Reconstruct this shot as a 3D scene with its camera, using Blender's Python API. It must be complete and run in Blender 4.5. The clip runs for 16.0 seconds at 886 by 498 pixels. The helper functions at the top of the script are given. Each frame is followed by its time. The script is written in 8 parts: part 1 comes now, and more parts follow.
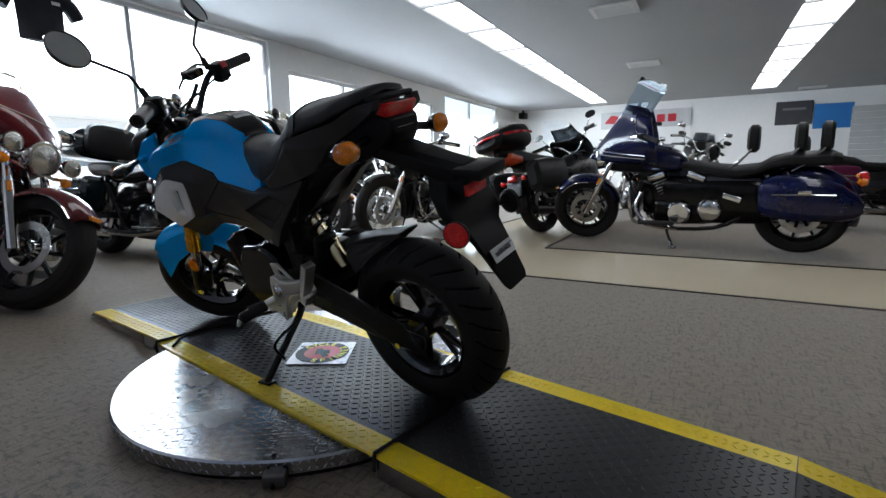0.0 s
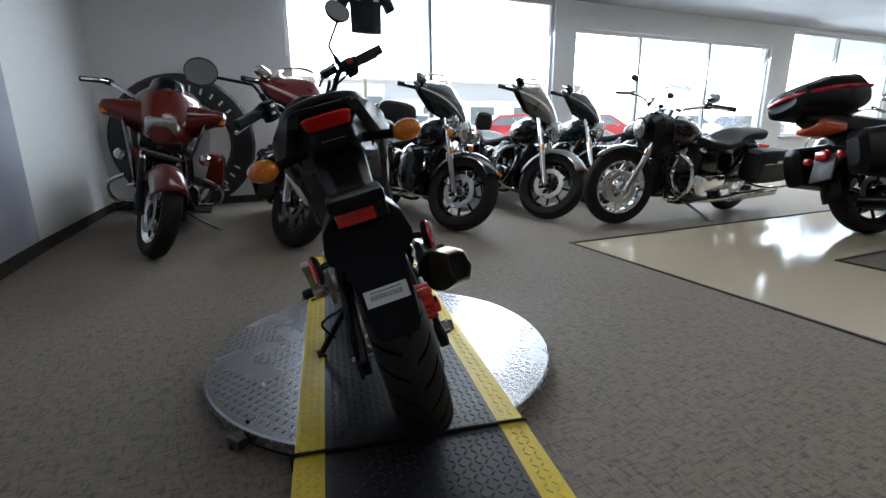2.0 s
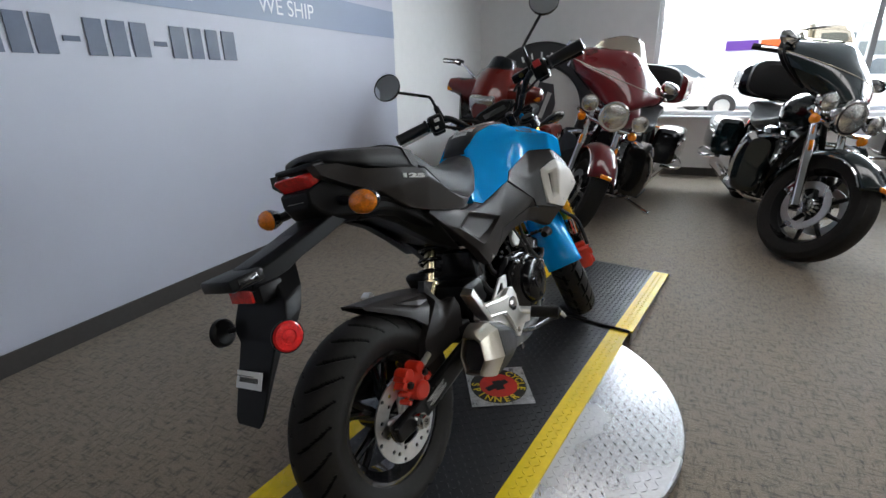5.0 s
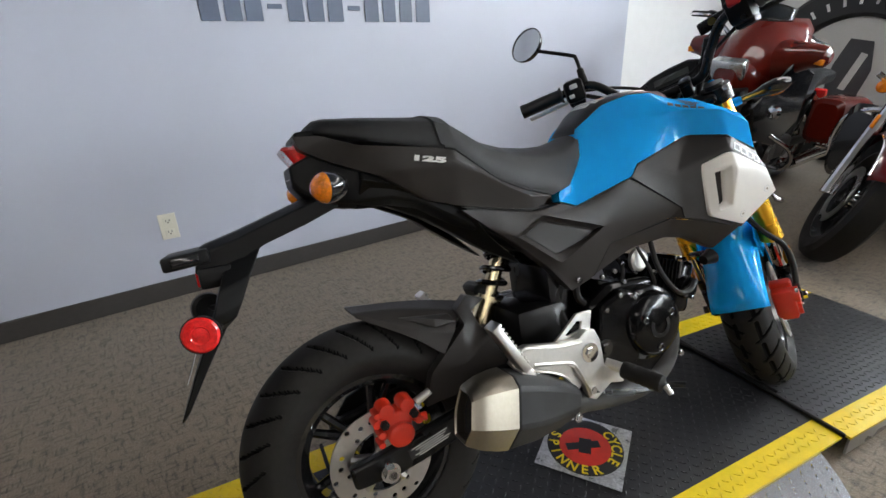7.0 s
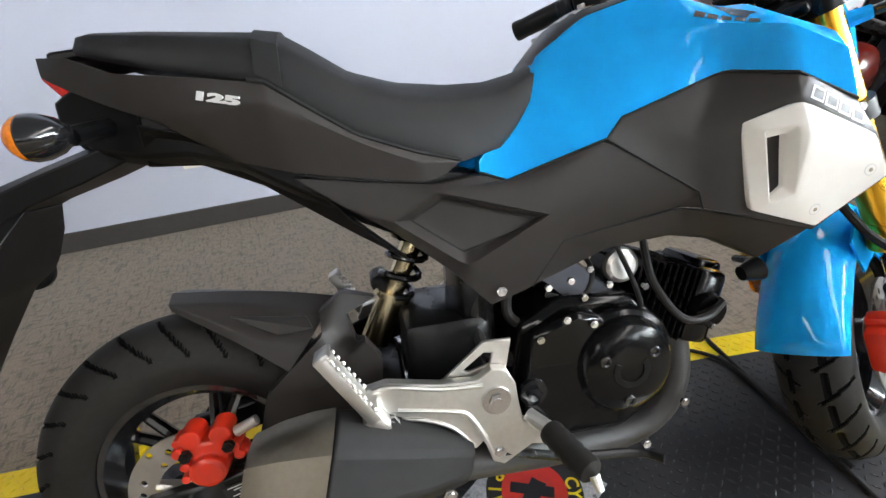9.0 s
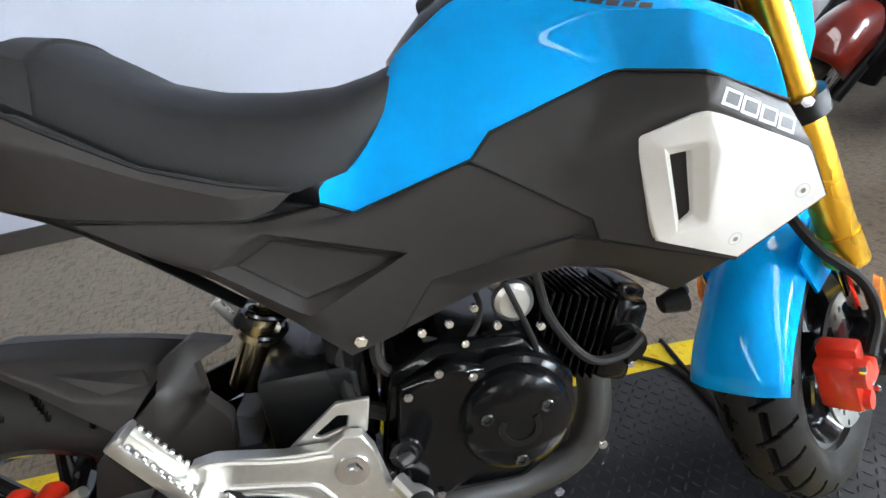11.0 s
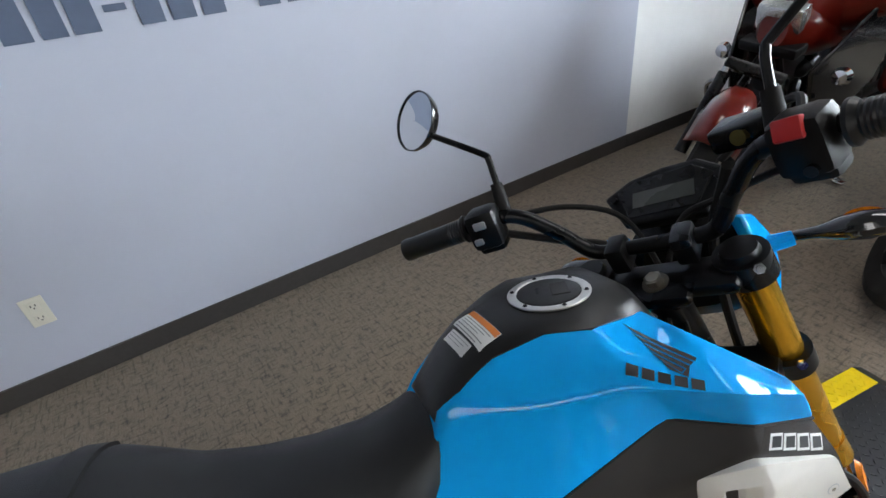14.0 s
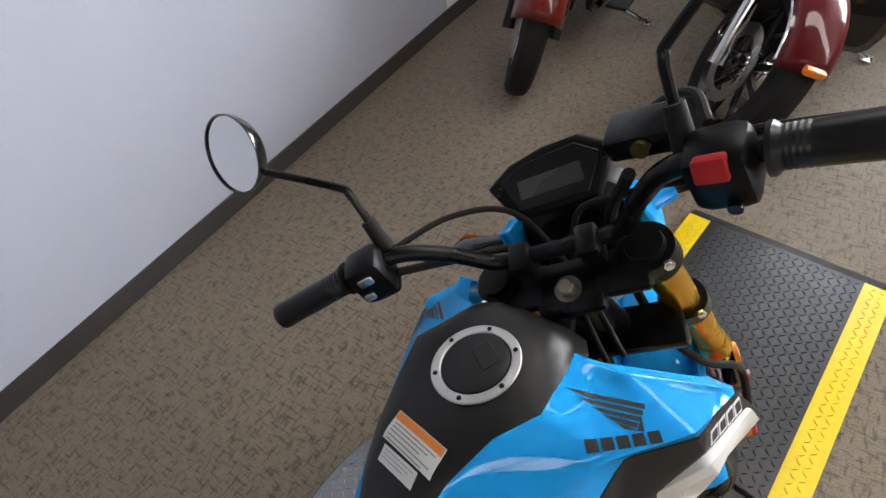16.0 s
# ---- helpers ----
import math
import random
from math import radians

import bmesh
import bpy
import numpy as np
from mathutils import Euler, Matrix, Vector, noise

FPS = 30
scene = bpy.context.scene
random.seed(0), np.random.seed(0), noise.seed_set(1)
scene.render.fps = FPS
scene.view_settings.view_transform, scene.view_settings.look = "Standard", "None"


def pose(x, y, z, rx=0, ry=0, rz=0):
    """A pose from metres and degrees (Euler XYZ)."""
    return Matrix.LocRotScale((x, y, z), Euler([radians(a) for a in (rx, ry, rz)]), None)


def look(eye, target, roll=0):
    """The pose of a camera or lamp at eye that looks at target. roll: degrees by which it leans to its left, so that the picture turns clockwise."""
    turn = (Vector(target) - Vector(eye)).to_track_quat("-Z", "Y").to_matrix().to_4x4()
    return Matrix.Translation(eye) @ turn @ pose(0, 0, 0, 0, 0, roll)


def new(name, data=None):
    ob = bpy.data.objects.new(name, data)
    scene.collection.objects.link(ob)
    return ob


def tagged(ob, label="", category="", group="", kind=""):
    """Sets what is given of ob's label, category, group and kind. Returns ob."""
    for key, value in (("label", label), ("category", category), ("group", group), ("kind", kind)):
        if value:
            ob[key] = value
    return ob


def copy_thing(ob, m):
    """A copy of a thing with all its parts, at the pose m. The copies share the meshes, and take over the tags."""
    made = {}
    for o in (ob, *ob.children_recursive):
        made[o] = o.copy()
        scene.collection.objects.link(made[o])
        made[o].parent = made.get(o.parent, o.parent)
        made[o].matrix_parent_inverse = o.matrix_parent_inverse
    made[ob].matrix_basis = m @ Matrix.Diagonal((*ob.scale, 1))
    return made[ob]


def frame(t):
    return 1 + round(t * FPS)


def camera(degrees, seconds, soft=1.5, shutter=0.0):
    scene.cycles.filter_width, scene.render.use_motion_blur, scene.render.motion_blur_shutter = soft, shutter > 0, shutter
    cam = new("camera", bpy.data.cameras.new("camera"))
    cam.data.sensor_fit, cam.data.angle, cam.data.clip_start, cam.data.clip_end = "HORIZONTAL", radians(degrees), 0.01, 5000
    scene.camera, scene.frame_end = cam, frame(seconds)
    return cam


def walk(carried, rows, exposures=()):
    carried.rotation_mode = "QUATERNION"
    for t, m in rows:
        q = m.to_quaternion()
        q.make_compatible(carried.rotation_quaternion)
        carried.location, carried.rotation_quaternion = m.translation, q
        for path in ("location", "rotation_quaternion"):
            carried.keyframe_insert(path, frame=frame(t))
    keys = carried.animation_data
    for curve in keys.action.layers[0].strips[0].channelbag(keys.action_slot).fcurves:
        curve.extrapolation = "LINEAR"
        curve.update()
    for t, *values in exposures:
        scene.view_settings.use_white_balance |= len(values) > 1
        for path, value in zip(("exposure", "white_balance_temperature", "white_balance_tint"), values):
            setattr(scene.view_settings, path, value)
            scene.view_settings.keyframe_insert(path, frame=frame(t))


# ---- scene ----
cam = camera(86.2, 16.0)
PATH = [
    (0, (-1.178, -1.144, 0.696), (0.555, -0.2, 0.371), -0.8),
    (0.5, (-1.032, -1.315, 0.698), (0.535, -0.122, 0.349), -0.5),
    (1, (-0.863, -1.44, 0.727), (0.519, -0.043, 0.356), -0.1),
    (1.5, (-0.647, -1.514, 0.762), (0.466, 0.093, 0.341), -0.7),
    (2, (-0.446, -1.573, 0.817), (0.33, 0.205, 0.33), -0.6),
    (2.5, (-0.269, -1.618, 0.874), (0.209, 0.254, 0.355), -1.1),
    (3, (-0.112, -1.609, 0.91), (0.107, 0.303, 0.367), -0.7),
    (3.5, (0.052, -1.548, 0.941), (0.03, 0.364, 0.355), -0.5),
    (4, (0.17, -1.49, 0.988), (-0.137, 0.392, 0.384), -0.5),
    (4.5, (0.3, -1.405, 1.028), (-0.252, 0.412, 0.399), -0.7),
    (5, (0.431, -1.296, 1.037), (-0.35, 0.419, 0.368), -1.2),
    (7.5, (0.594, -0.671, 0.975), (-1.006, 0.23, 0.181), -2.6),
    (8, (0.573, -0.546, 0.948), (-1.065, 0.232, 0.103), -2.9),
    (8.2, (0.558, -0.496, 0.941), (-1.086, 0.24, 0.072), -2.7),
    (10.5, (0.468, -0.121, 0.934), (-1.133, 0.333, -0.176), -6.5),
    (11, (0.453, -0.088, 0.944), (-1.136, 0.428, -0.154), -5.7),
    (11.5, (0.443, -0.054, 0.977), (-1.159, 0.492, -0.087), -5.6),
    (12, (0.433, -0.04, 1.039), (-1.19, 0.55, 0.029), -6.6),
    (12.5, (0.41, -0.057, 1.108), (-1.218, 0.574, 0.133), -7.2),
    (13, (0.348, -0.068, 1.167), (-1.253, 0.616, 0.185), -7.4),
    (13.5, (0.27, -0.076, 1.224), (-1.265, 0.695, 0.198), -7.1),
    (14, (0.207, -0.09, 1.259), (-1.263, 0.76, 0.201), -7.4),
    (14.5, (0.151, -0.084, 1.303), (-1.171, 0.834, 0.116), -8.5),
    (15, (0.116, -0.068, 1.327), (-1.012, 0.907, -0.007), -10.1),
    (15.5, (0.067, -0.003, 1.346), (-0.913, 0.958, -0.109), -12.4),
    (16, (0.03, 0.062, 1.359), (-0.857, 1.036, -0.146), -13.2),
]
walk(cam, [(t, look(eye, target, roll)) for t, eye, target, roll in PATH], [(0, 0.9, 6350, 10), (2, 0.82, 6350, 10), (3.5, 0.87, 6400, 10), (5, 1.18, 6700, 11), (7.5, 1.78, 6950, 12), (10.5, 2.5, 6700, 11), (11, 2.42, 6600, 10), (12, 2.0, 6550, 10), (12.5, 1.7, 6550, 10), (13, 1.6, 6550, 10), (14.5, 1.66, 6800, 12), (16, 1.84, 7150, 14)])

# ---- world and light ----
world = bpy.data.worlds.new("sky")
scene.world = world
world.use_nodes = True
wn = world.node_tree
sky = wn.nodes.new("ShaderNodeTexSky")
sky.sky_type, sky.sun_disc = "NISHITA", False
sky.sun_elevation, sky.sun_rotation = radians(48), radians(248)
wn.nodes["Background"].inputs["Strength"].default_value = 0.15
wn.links.new(sky.outputs["Color"], wn.nodes["Background"].inputs["Color"])

sun_data = bpy.data.lights.new("sun", "SUN")
sun_data.energy, sun_data.angle, sun_data.color = 4.8, radians(0.5), (1.0, 0.95, 0.88)
sun = new("sun", sun_data)
sun.matrix_world = look((-10, -4, 12), (0, 0, 0))

ROOM_X0, ROOM_X1, ROOM_Y0, ROOM_Y1, CEIL = -1.75, 14.6, -12.0, 4.572, 2.632
SILL, HEAD = 0.63, 2.27
# window openings of the long wall: x from, x to, sill, head, mullions
WINDOWS = [
    (0.27, 4.05, SILL, 2.60, (2.11,)),
    (4.42, 8.93, SILL, HEAD, (5.76, 7.36)),
    (9.52, 13.0, SILL, 2.58, (11.05,)),
]
for wx0, wx1, wz0, wz1, _ in WINDOWS:
    area = bpy.data.lights.new("window_daylight", "AREA")
    low = 1.42
    area.shape, area.size, area.size_y = "RECTANGLE", wx1 - wx0, wz1 - low
    area.spread = radians(160)
    area.energy, area.color = (10.5 if wx0 < 1 else 13.5) * (wx1 - wx0) * (wz1 - wz0), (0.77, 0.89, 1.0)
    lamp = new("window_daylight", area)
    lamp.matrix_world = look(((wx0 + wx1) / 2, ROOM_Y1 + 0.13, (low + wz1) / 2), ((wx0 + wx1) / 2, 1.6, 0.1))

# ---- materials ----
MATS = {}


def mat(name, color, rough=0.5, metal=0.0, var=0.12, scale=6.0, fine=60.0, bump=0.0, bump_scale=200.0, coat=0.0, spec=0.5, emit=None):
    """A surface with colour variation at two scales, uneven gloss and fine relief."""
    if name in MATS:
        return MATS[name]
    m = bpy.data.materials.new(name)
    m.use_nodes = True
    nt = m.node_tree
    n, li = nt.nodes, nt.links
    b = n["Principled BSDF"]
    b.inputs["Metallic"].default_value = metal
    b.inputs["Specular IOR Level"].default_value = spec
    b.inputs["Coat Weight"].default_value = coat
    b.inputs["Coat Roughness"].default_value = 0.025
    tc = n.new("ShaderNodeTexCoord")
    big = n.new("ShaderNodeTexNoise")
    big.inputs["Scale"].default_value, big.inputs["Detail"].default_value = scale, 4
    small = n.new("ShaderNodeTexNoise")
    small.inputs["Scale"].default_value, small.inputs["Detail"].default_value = fine, 3
    li.new(tc.outputs["Object"], big.inputs["Vector"])
    li.new(tc.outputs["Object"], small.inputs["Vector"])
    add = n.new("ShaderNodeMath")
    add.operation = "ADD"
    li.new(big.outputs["Fac"], add.inputs[0])
    li.new(small.outputs["Fac"], add.inputs[1])
    span = n.new("ShaderNodeMapRange")
    span.inputs["From Min"].default_value, span.inputs["From Max"].default_value = 0.6, 1.4
    span.inputs["To Min"].default_value, span.inputs["To Max"].default_value = 1 - var, 1 + var
    li.new(add.outputs[0], span.inputs["Value"])
    mul = n.new("ShaderNodeVectorMath")
    mul.operation = "SCALE"
    mul.inputs[0].default_value = color[:3]
    li.new(span.outputs["Result"], mul.inputs["Scale"])
    li.new(mul.outputs[0], b.inputs["Base Color"])
    rmap = n.new("ShaderNodeMapRange")
    rmap.inputs["From Min"].default_value, rmap.inputs["From Max"].default_value = 0.3, 0.7
    rmap.inputs["To Min"].default_value, rmap.inputs["To Max"].default_value = rough * 0.85, min(1.0, rough * 1.2)
    li.new(big.outputs["Fac"], rmap.inputs["Value"])
    li.new(rmap.outputs["Result"], b.inputs["Roughness"])
    if bump:
        grain = n.new("ShaderNodeTexNoise")
        grain.inputs["Scale"].default_value, grain.inputs["Detail"].default_value = bump_scale, 4
        li.new(tc.outputs["Object"], grain.inputs["Vector"])
        bp = n.new("ShaderNodeBump")
        bp.inputs["Strength"].default_value, bp.inputs["Distance"].default_value = bump, 0.002
        li.new(grain.outputs["Fac"], bp.inputs["Height"])
        li.new(bp.outputs["Normal"], b.inputs["Normal"])
    if emit:
        b.inputs["Emission Color"].default_value = (*emit[:3], 1)
        b.inputs["Emission Strength"].default_value = emit[3]
    MATS[name] = m
    return m


def carpet_mat():
    m = mat("carpet", (0.178, 0.139, 0.098), rough=0.68, var=0.14, scale=1.2, fine=25, bump=0.0, spec=0.45)
    nt = m.node_tree
    n, li = nt.nodes, nt.links
    b = n["Principled BSDF"]
    b.inputs["Sheen Weight"].default_value = 0.2
    b.inputs["Sheen Roughness"].default_value = 0.45
    old = b.inputs["Base Color"].links[0].from_socket
    tc = n.new("ShaderNodeTexCoord")
    dots = []
    for sx, sy, lo, hi in ((24, 95, 0.53, 0.66), (95, 24, 0.53, 0.66), (230, 230, 0.3, 0.75)):
        mp = n.new("ShaderNodeMapping")
        mp.inputs["Scale"].default_value = (sx, sy, 1)
        li.new(tc.outputs["Object"], mp.inputs["Vector"])
        no = n.new("ShaderNodeTexNoise")
        no.inputs["Scale"].default_value, no.inputs["Detail"].default_value = 1.0, 2
        li.new(mp.outputs["Vector"], no.inputs["Vector"])
        r = n.new("ShaderNodeMapRange")
        r.inputs["From Min"].default_value, r.inputs["From Max"].default_value = lo, hi
        r.inputs["To Min"].default_value, r.inputs["To Max"].default_value = 1.08, 0.62
        li.new(no.outputs["Fac"], r.inputs["Value"])
        dots.append((r, no))
    dots[2][0].inputs["To Min"].default_value, dots[2][0].inputs["To Max"].default_value = 1.25, 0.7
    cur = old
    for r, _ in dots:
        v = n.new("ShaderNodeVectorMath")
        v.operation = "SCALE"
        li.new(cur, v.inputs[0])
        li.new(r.outputs["Result"], v.inputs["Scale"])
        cur = v.outputs[0]
    li.new(cur, b.inputs["Base Color"])
    bp = n.new("ShaderNodeBump")
    bp.inputs["Strength"].default_value, bp.inputs["Distance"].default_value = 0.7, 0.003
    li.new(dots[2][1].outputs["Fac"], bp.inputs["Height"])
    li.new(bp.outputs["Normal"], b.inputs["Normal"])
    return m


CARPET = carpet_mat()
VINYL = mat("floor_vinyl", (0.58, 0.5, 0.37), rough=0.12, var=0.03, scale=0.3, fine=3.2, spec=0.12, bump=0.04, bump_scale=9)
WALL = mat("wall_paint", (0.88, 0.88, 0.87), rough=0.7, var=0.03, scale=1.0, fine=12, bump=0.05, bump_scale=300)
MURAL = mat("mural_vinyl", (0.5, 0.525, 0.615), rough=0.45, var=0.03, scale=0.6, fine=3)
MURAL_BAND = mat("mural_band", (0.28, 0.34, 0.47), rough=0.45, var=0.03, scale=0.6, fine=3)
MURAL_INK = mat("mural_ink", (0.1, 0.13, 0.2), rough=0.45, var=0.05)
MURAL_WHITE = mat("mural_white", (0.8, 0.82, 0.85), rough=0.45, var=0.03)
BASEBOARD = mat("baseboard_rubber", (0.05, 0.045, 0.042), rough=0.55, var=0.15, scale=3)
# white ceiling and light trims, their dimness put into a grey base colour
CEILING = mat("dimmed_ceiling_paint", (0.38, 0.39, 0.4), rough=0.8, var=0.03, scale=0.8, fine=8, bump=0.1, bump_scale=150)
FRAME_WHITE = mat("window_frame_paint", (0.75, 0.76, 0.77), rough=0.4, var=0.03)
FRAME_METAL = mat("mullion_aluminium", (0.45, 0.46, 0.47), rough=0.4, metal=0.6, var=0.05)
LIGHT_PANEL = mat("light_diffuser", (0.8, 0.8, 0.78), rough=0.5, emit=(0.97, 0.98, 1.0, 2.0))
VENT = mat("vent_metal", (0.6, 0.6, 0.6), rough=0.5, var=0.05)
BLACK_PLASTIC = mat("black_plastic", (0.004, 0.004, 0.0043), rough=0.4, var=0.15, spec=0.22, bump=0.12, bump_scale=700)
GREY_PLASTIC = mat("matte_grey_plastic", (0.027, 0.0235, 0.0218), rough=0.4, var=0.1, bump=0.15, bump_scale=900, spec=0.27)
GLOSS_BLACK = mat("gloss_black_paint", (0.008, 0.008, 0.009), rough=0.15, var=0.2, coat=0.7)
SATIN_BLACK = mat("satin_black_metal", (0.005, 0.005, 0.0053), rough=0.28, var=0.2, spec=0.3)
RUBBER = mat("tyre_rubber", (0.0165, 0.0152, 0.014), rough=0.6, spec=0.22, var=0.2, scale=12, fine=90, bump=0.1, bump_scale=500)
SEAT_VINYL = mat("seat_vinyl", (0.0115, 0.0112, 0.0115), rough=0.5, spec=0.34, var=0.12, bump=0.3, bump_scale=900)
BLUE_PAINT = mat("bright_blue_paint", (0.0, 0.355, 0.83), rough=0.4, var=0.02, coat=0.55, spec=0.0)
WHITE_PLASTIC = mat("white_plastic", (0.8, 0.77, 0.72), rough=0.45, var=0.03, bump=0.05, bump_scale=600)
GOLD = mat("gold_anodised", (0.93, 0.5, 0.045), rough=0.25, metal=0.93, var=0.006, scale=3, fine=20, spec=0.4)
CHROME = mat("chrome", (0.75, 0.75, 0.76), rough=0.08, metal=1.0, var=0.04)
ALU = mat("cast_aluminium", (0.7, 0.68, 0.64), rough=0.38, metal=1.0, var=0.08, fine=120, bump=0.05, bump_scale=400)
STEEL = mat("brushed_steel", (0.35, 0.31, 0.25), rough=0.36, metal=1.0, var=0.08, fine=150)
DISC_STEEL = mat("brake_disc_steel", (0.55, 0.54, 0.52), rough=0.3, metal=1.0, var=0.1, fine=90)
RED_CALIPER = mat("red_caliper_paint", (0.75, 0.035, 0.012), rough=0.35, var=0.06, coat=0.4)
RED_LENS = mat("red_lens", (0.75, 0.015, 0.015), rough=0.2, var=0.3, scale=60, fine=250, bump=0.8, bump_scale=140, coat=0.6)
AMBER_LENS = mat("amber_lens", (0.9, 0.24, 0.005), rough=0.2, var=0.35, scale=60, fine=250, bump=1.0, bump_scale=140, coat=0.6)
CLEAR_LENS = mat("clear_lens", (0.7, 0.7, 0.67), rough=0.12, var=0.3, scale=40, fine=90, metal=0.9, coat=0.6, bump=1.0, bump_scale=90)
STICKER = mat("white_sticker", (0.78, 0.78, 0.76), rough=0.5, var=0.03)
ORANGE_STICKER = mat("orange_sticker", (0.85, 0.25, 0.04), rough=0.5, var=0.03)
DARK_INK = mat("dark_ink", (0.01, 0.01, 0.012), rough=0.5, var=0.1)
YELLOW = mat("yellow_deck_paint", (0.82, 0.58, 0.006), rough=0.36, spec=0.4, var=0.1, scale=8, fine=60, bump=0.1, bump_scale=300)
DECK = mat("black_deck_paint", (0.017, 0.017, 0.019), rough=0.38, var=0.2, scale=9, fine=80, spec=0.42, bump=0.1, bump_scale=400)
TREAD_PLATE = mat("aluminium_tread_plate", (0.46, 0.46, 0.47), rough=0.25, metal=1.0, var=0.1, scale=5, fine=90, bump=0.05, bump_scale=500)
MIRROR = mat("mirror_glass", (0.8, 0.8, 0.8), rough=0.02, metal=1.0, var=0.02)
ENGINE_BLACK = mat("engine_black_paint", (0.0035, 0.0035, 0.0038), rough=0.13, var=0.2, coat=0.1, spec=0.22, bump=0.06, bump_scale=250)


def glass_mat(name, tint, ior=1.45):
    m = bpy.data.materials.new(name)
    m.use_nodes = True
    b = m.node_tree.nodes["Principled BSDF"]
    b.inputs["Base Color"].default_value = (*tint, 1)
    b.inputs["Transmission Weight"].default_value = 1.0
    b.inputs["Roughness"].default_value = 0.0
    b.inputs["IOR"].default_value = ior
    return m


GLASS = glass_mat("window_glass", (0.97, 0.99, 0.99))
SCREEN_GLASS = glass_mat("windshield_acrylic", (0.8, 0.88, 0.95), 1.12)

# ---- mesh helpers ----


def obj(name, bm, material, parent=None, label="", smooth=True, bevel=0.0, segs=2, angle=30):
    me = bpy.data.meshes.new(name)
    bmesh.ops.recalc_face_normals(bm, faces=bm.faces)
    if smooth:
        for fc in bm.faces:
            fc.smooth = True
        lim = radians(angle)
        for e in bm.edges:
            if len(e.link_faces) == 2 and e.calc_face_angle(0) > lim:
                e.smooth = False
    bm.to_mesh(me)
    bm.free()
    for mm in material if isinstance(material, (list, tuple)) else (material,):
        me.materials.append(mm)
    ob = new(name, me)
    if parent:
        ob.parent = parent
    if label:
        ob["label"] = label
    if bevel:
        bv = ob.modifiers.new("bevel", "BEVEL")
        bv.width, bv.segments, bv.limit_method, bv.angle_limit = bevel, segs, "ANGLE", radians(25)
        bv.use_clamp_overlap = True
    return ob


def part(name, bm, material, parent, label="", **kw):
    return obj(name, bm, material, parent, label, **kw)


def thing(name, label, category, m=None, group="", kind=""):
    ob = new(name)
    ob.empty_display_size = 0.1
    if m is not None:
        ob.matrix_basis = m
    return tagged(ob, label, category, group, kind)


def box(bm, c, size, m=None, bevel=0.0, segs=2):
    r = bmesh.ops.create_cube(bm, size=1.0)
    t = Matrix.Translation(c) @ (m if m is not None else Matrix()) @ Matrix.Diagonal((*size, 1))
    bmesh.ops.transform(bm, matrix=t, verts=r["verts"])
    if bevel:
        es = list({e for v in r["verts"] for e in v.link_edges})
        bmesh.ops.bevel(bm, geom=es, offset=bevel, segments=segs, profile=0.5, affect="EDGES", clamp_overlap=True)
    return bm


def boxes(*items):
    bm = bmesh.new()
    for it in items:
        box(bm, *it)
    return bm


def ring(bm, c, ax, up, r, n, ry=None):
    side = ax.cross(up).normalized()
    upn = side.cross(ax).normalized()
    return [bm.verts.new(c + side * (math.cos(2 * math.pi * k / n) * r) + upn * (math.sin(2 * math.pi * k / n) * (ry or r))) for k in range(n)]


def bridge(bm, a, b):
    n = len(a)
    for k in range(n):
        bm.faces.new((a[k], a[(k + 1) % n], b[(k + 1) % n], b[k]))


def cyl(bm, p0, p1, r0, r1=None, n=16, caps=True):
    p0, p1 = Vector(p0), Vector(p1)
    ax = (p1 - p0).normalized()
    up = Vector((0, 0, 1)) if abs(ax.z) < 0.9 else Vector((0, 1, 0))
    a, b = ring(bm, p0, ax, up, r0, n), ring(bm, p1, ax, up, r0 if r1 is None else r1, n)
    bridge(bm, a, b)
    if caps:
        bm.faces.new(a[::-1])
        bm.faces.new(b)
    return bm


def smooth_path(pts, per=6):
    """A Catmull-Rom curve through the points."""
    p = [Vector(q) for q in pts]
    if len(p) < 3 or per < 2:
        return p
    p = [p[0] * 2 - p[1]] + p + [p[-1] * 2 - p[-2]]
    out = []
    for i in range(1, len(p) - 2):
        for k in range(per):
            t = k / per
            a, b, c, d = p[i - 1], p[i], p[i + 1], p[i + 2]
            out.append(0.5 * ((2 * b) + (c - a) * t + (2 * a - 5 * b + 4 * c - d) * t * t + (3 * b - a - 3 * c + d) * t**3))
    out.append(p[-2])
    return out


def tube(bm, pts, r, n=10, per=6, r1=None):
    path = smooth_path(pts, per)
    up = Vector((0, 0, 1))
    rings = []
    for i, q in enumerate(path):
        ax = (path[min(i + 1, len(path) - 1)] - path[max(i - 1, 0)]).normalized()
        if abs(ax.dot(up)) > 0.95:
            up = Vector((0, 1, 0)) if abs(ax.y) < 0.9 else Vector((1, 0, 0))
        k = i / max(1, len(path) - 1)
        rings.append(ring(bm, q, ax, up, r + ((r1 if r1 is not None else r) - r) * k, n))
        up = (up - ax * up.dot(ax)).normalized()
    for a, b in zip(rings, rings[1:]):
        bridge(bm, a, b)
    bm.faces.new(rings[0][::-1])
    bm.faces.new(rings[-1])
    return bm


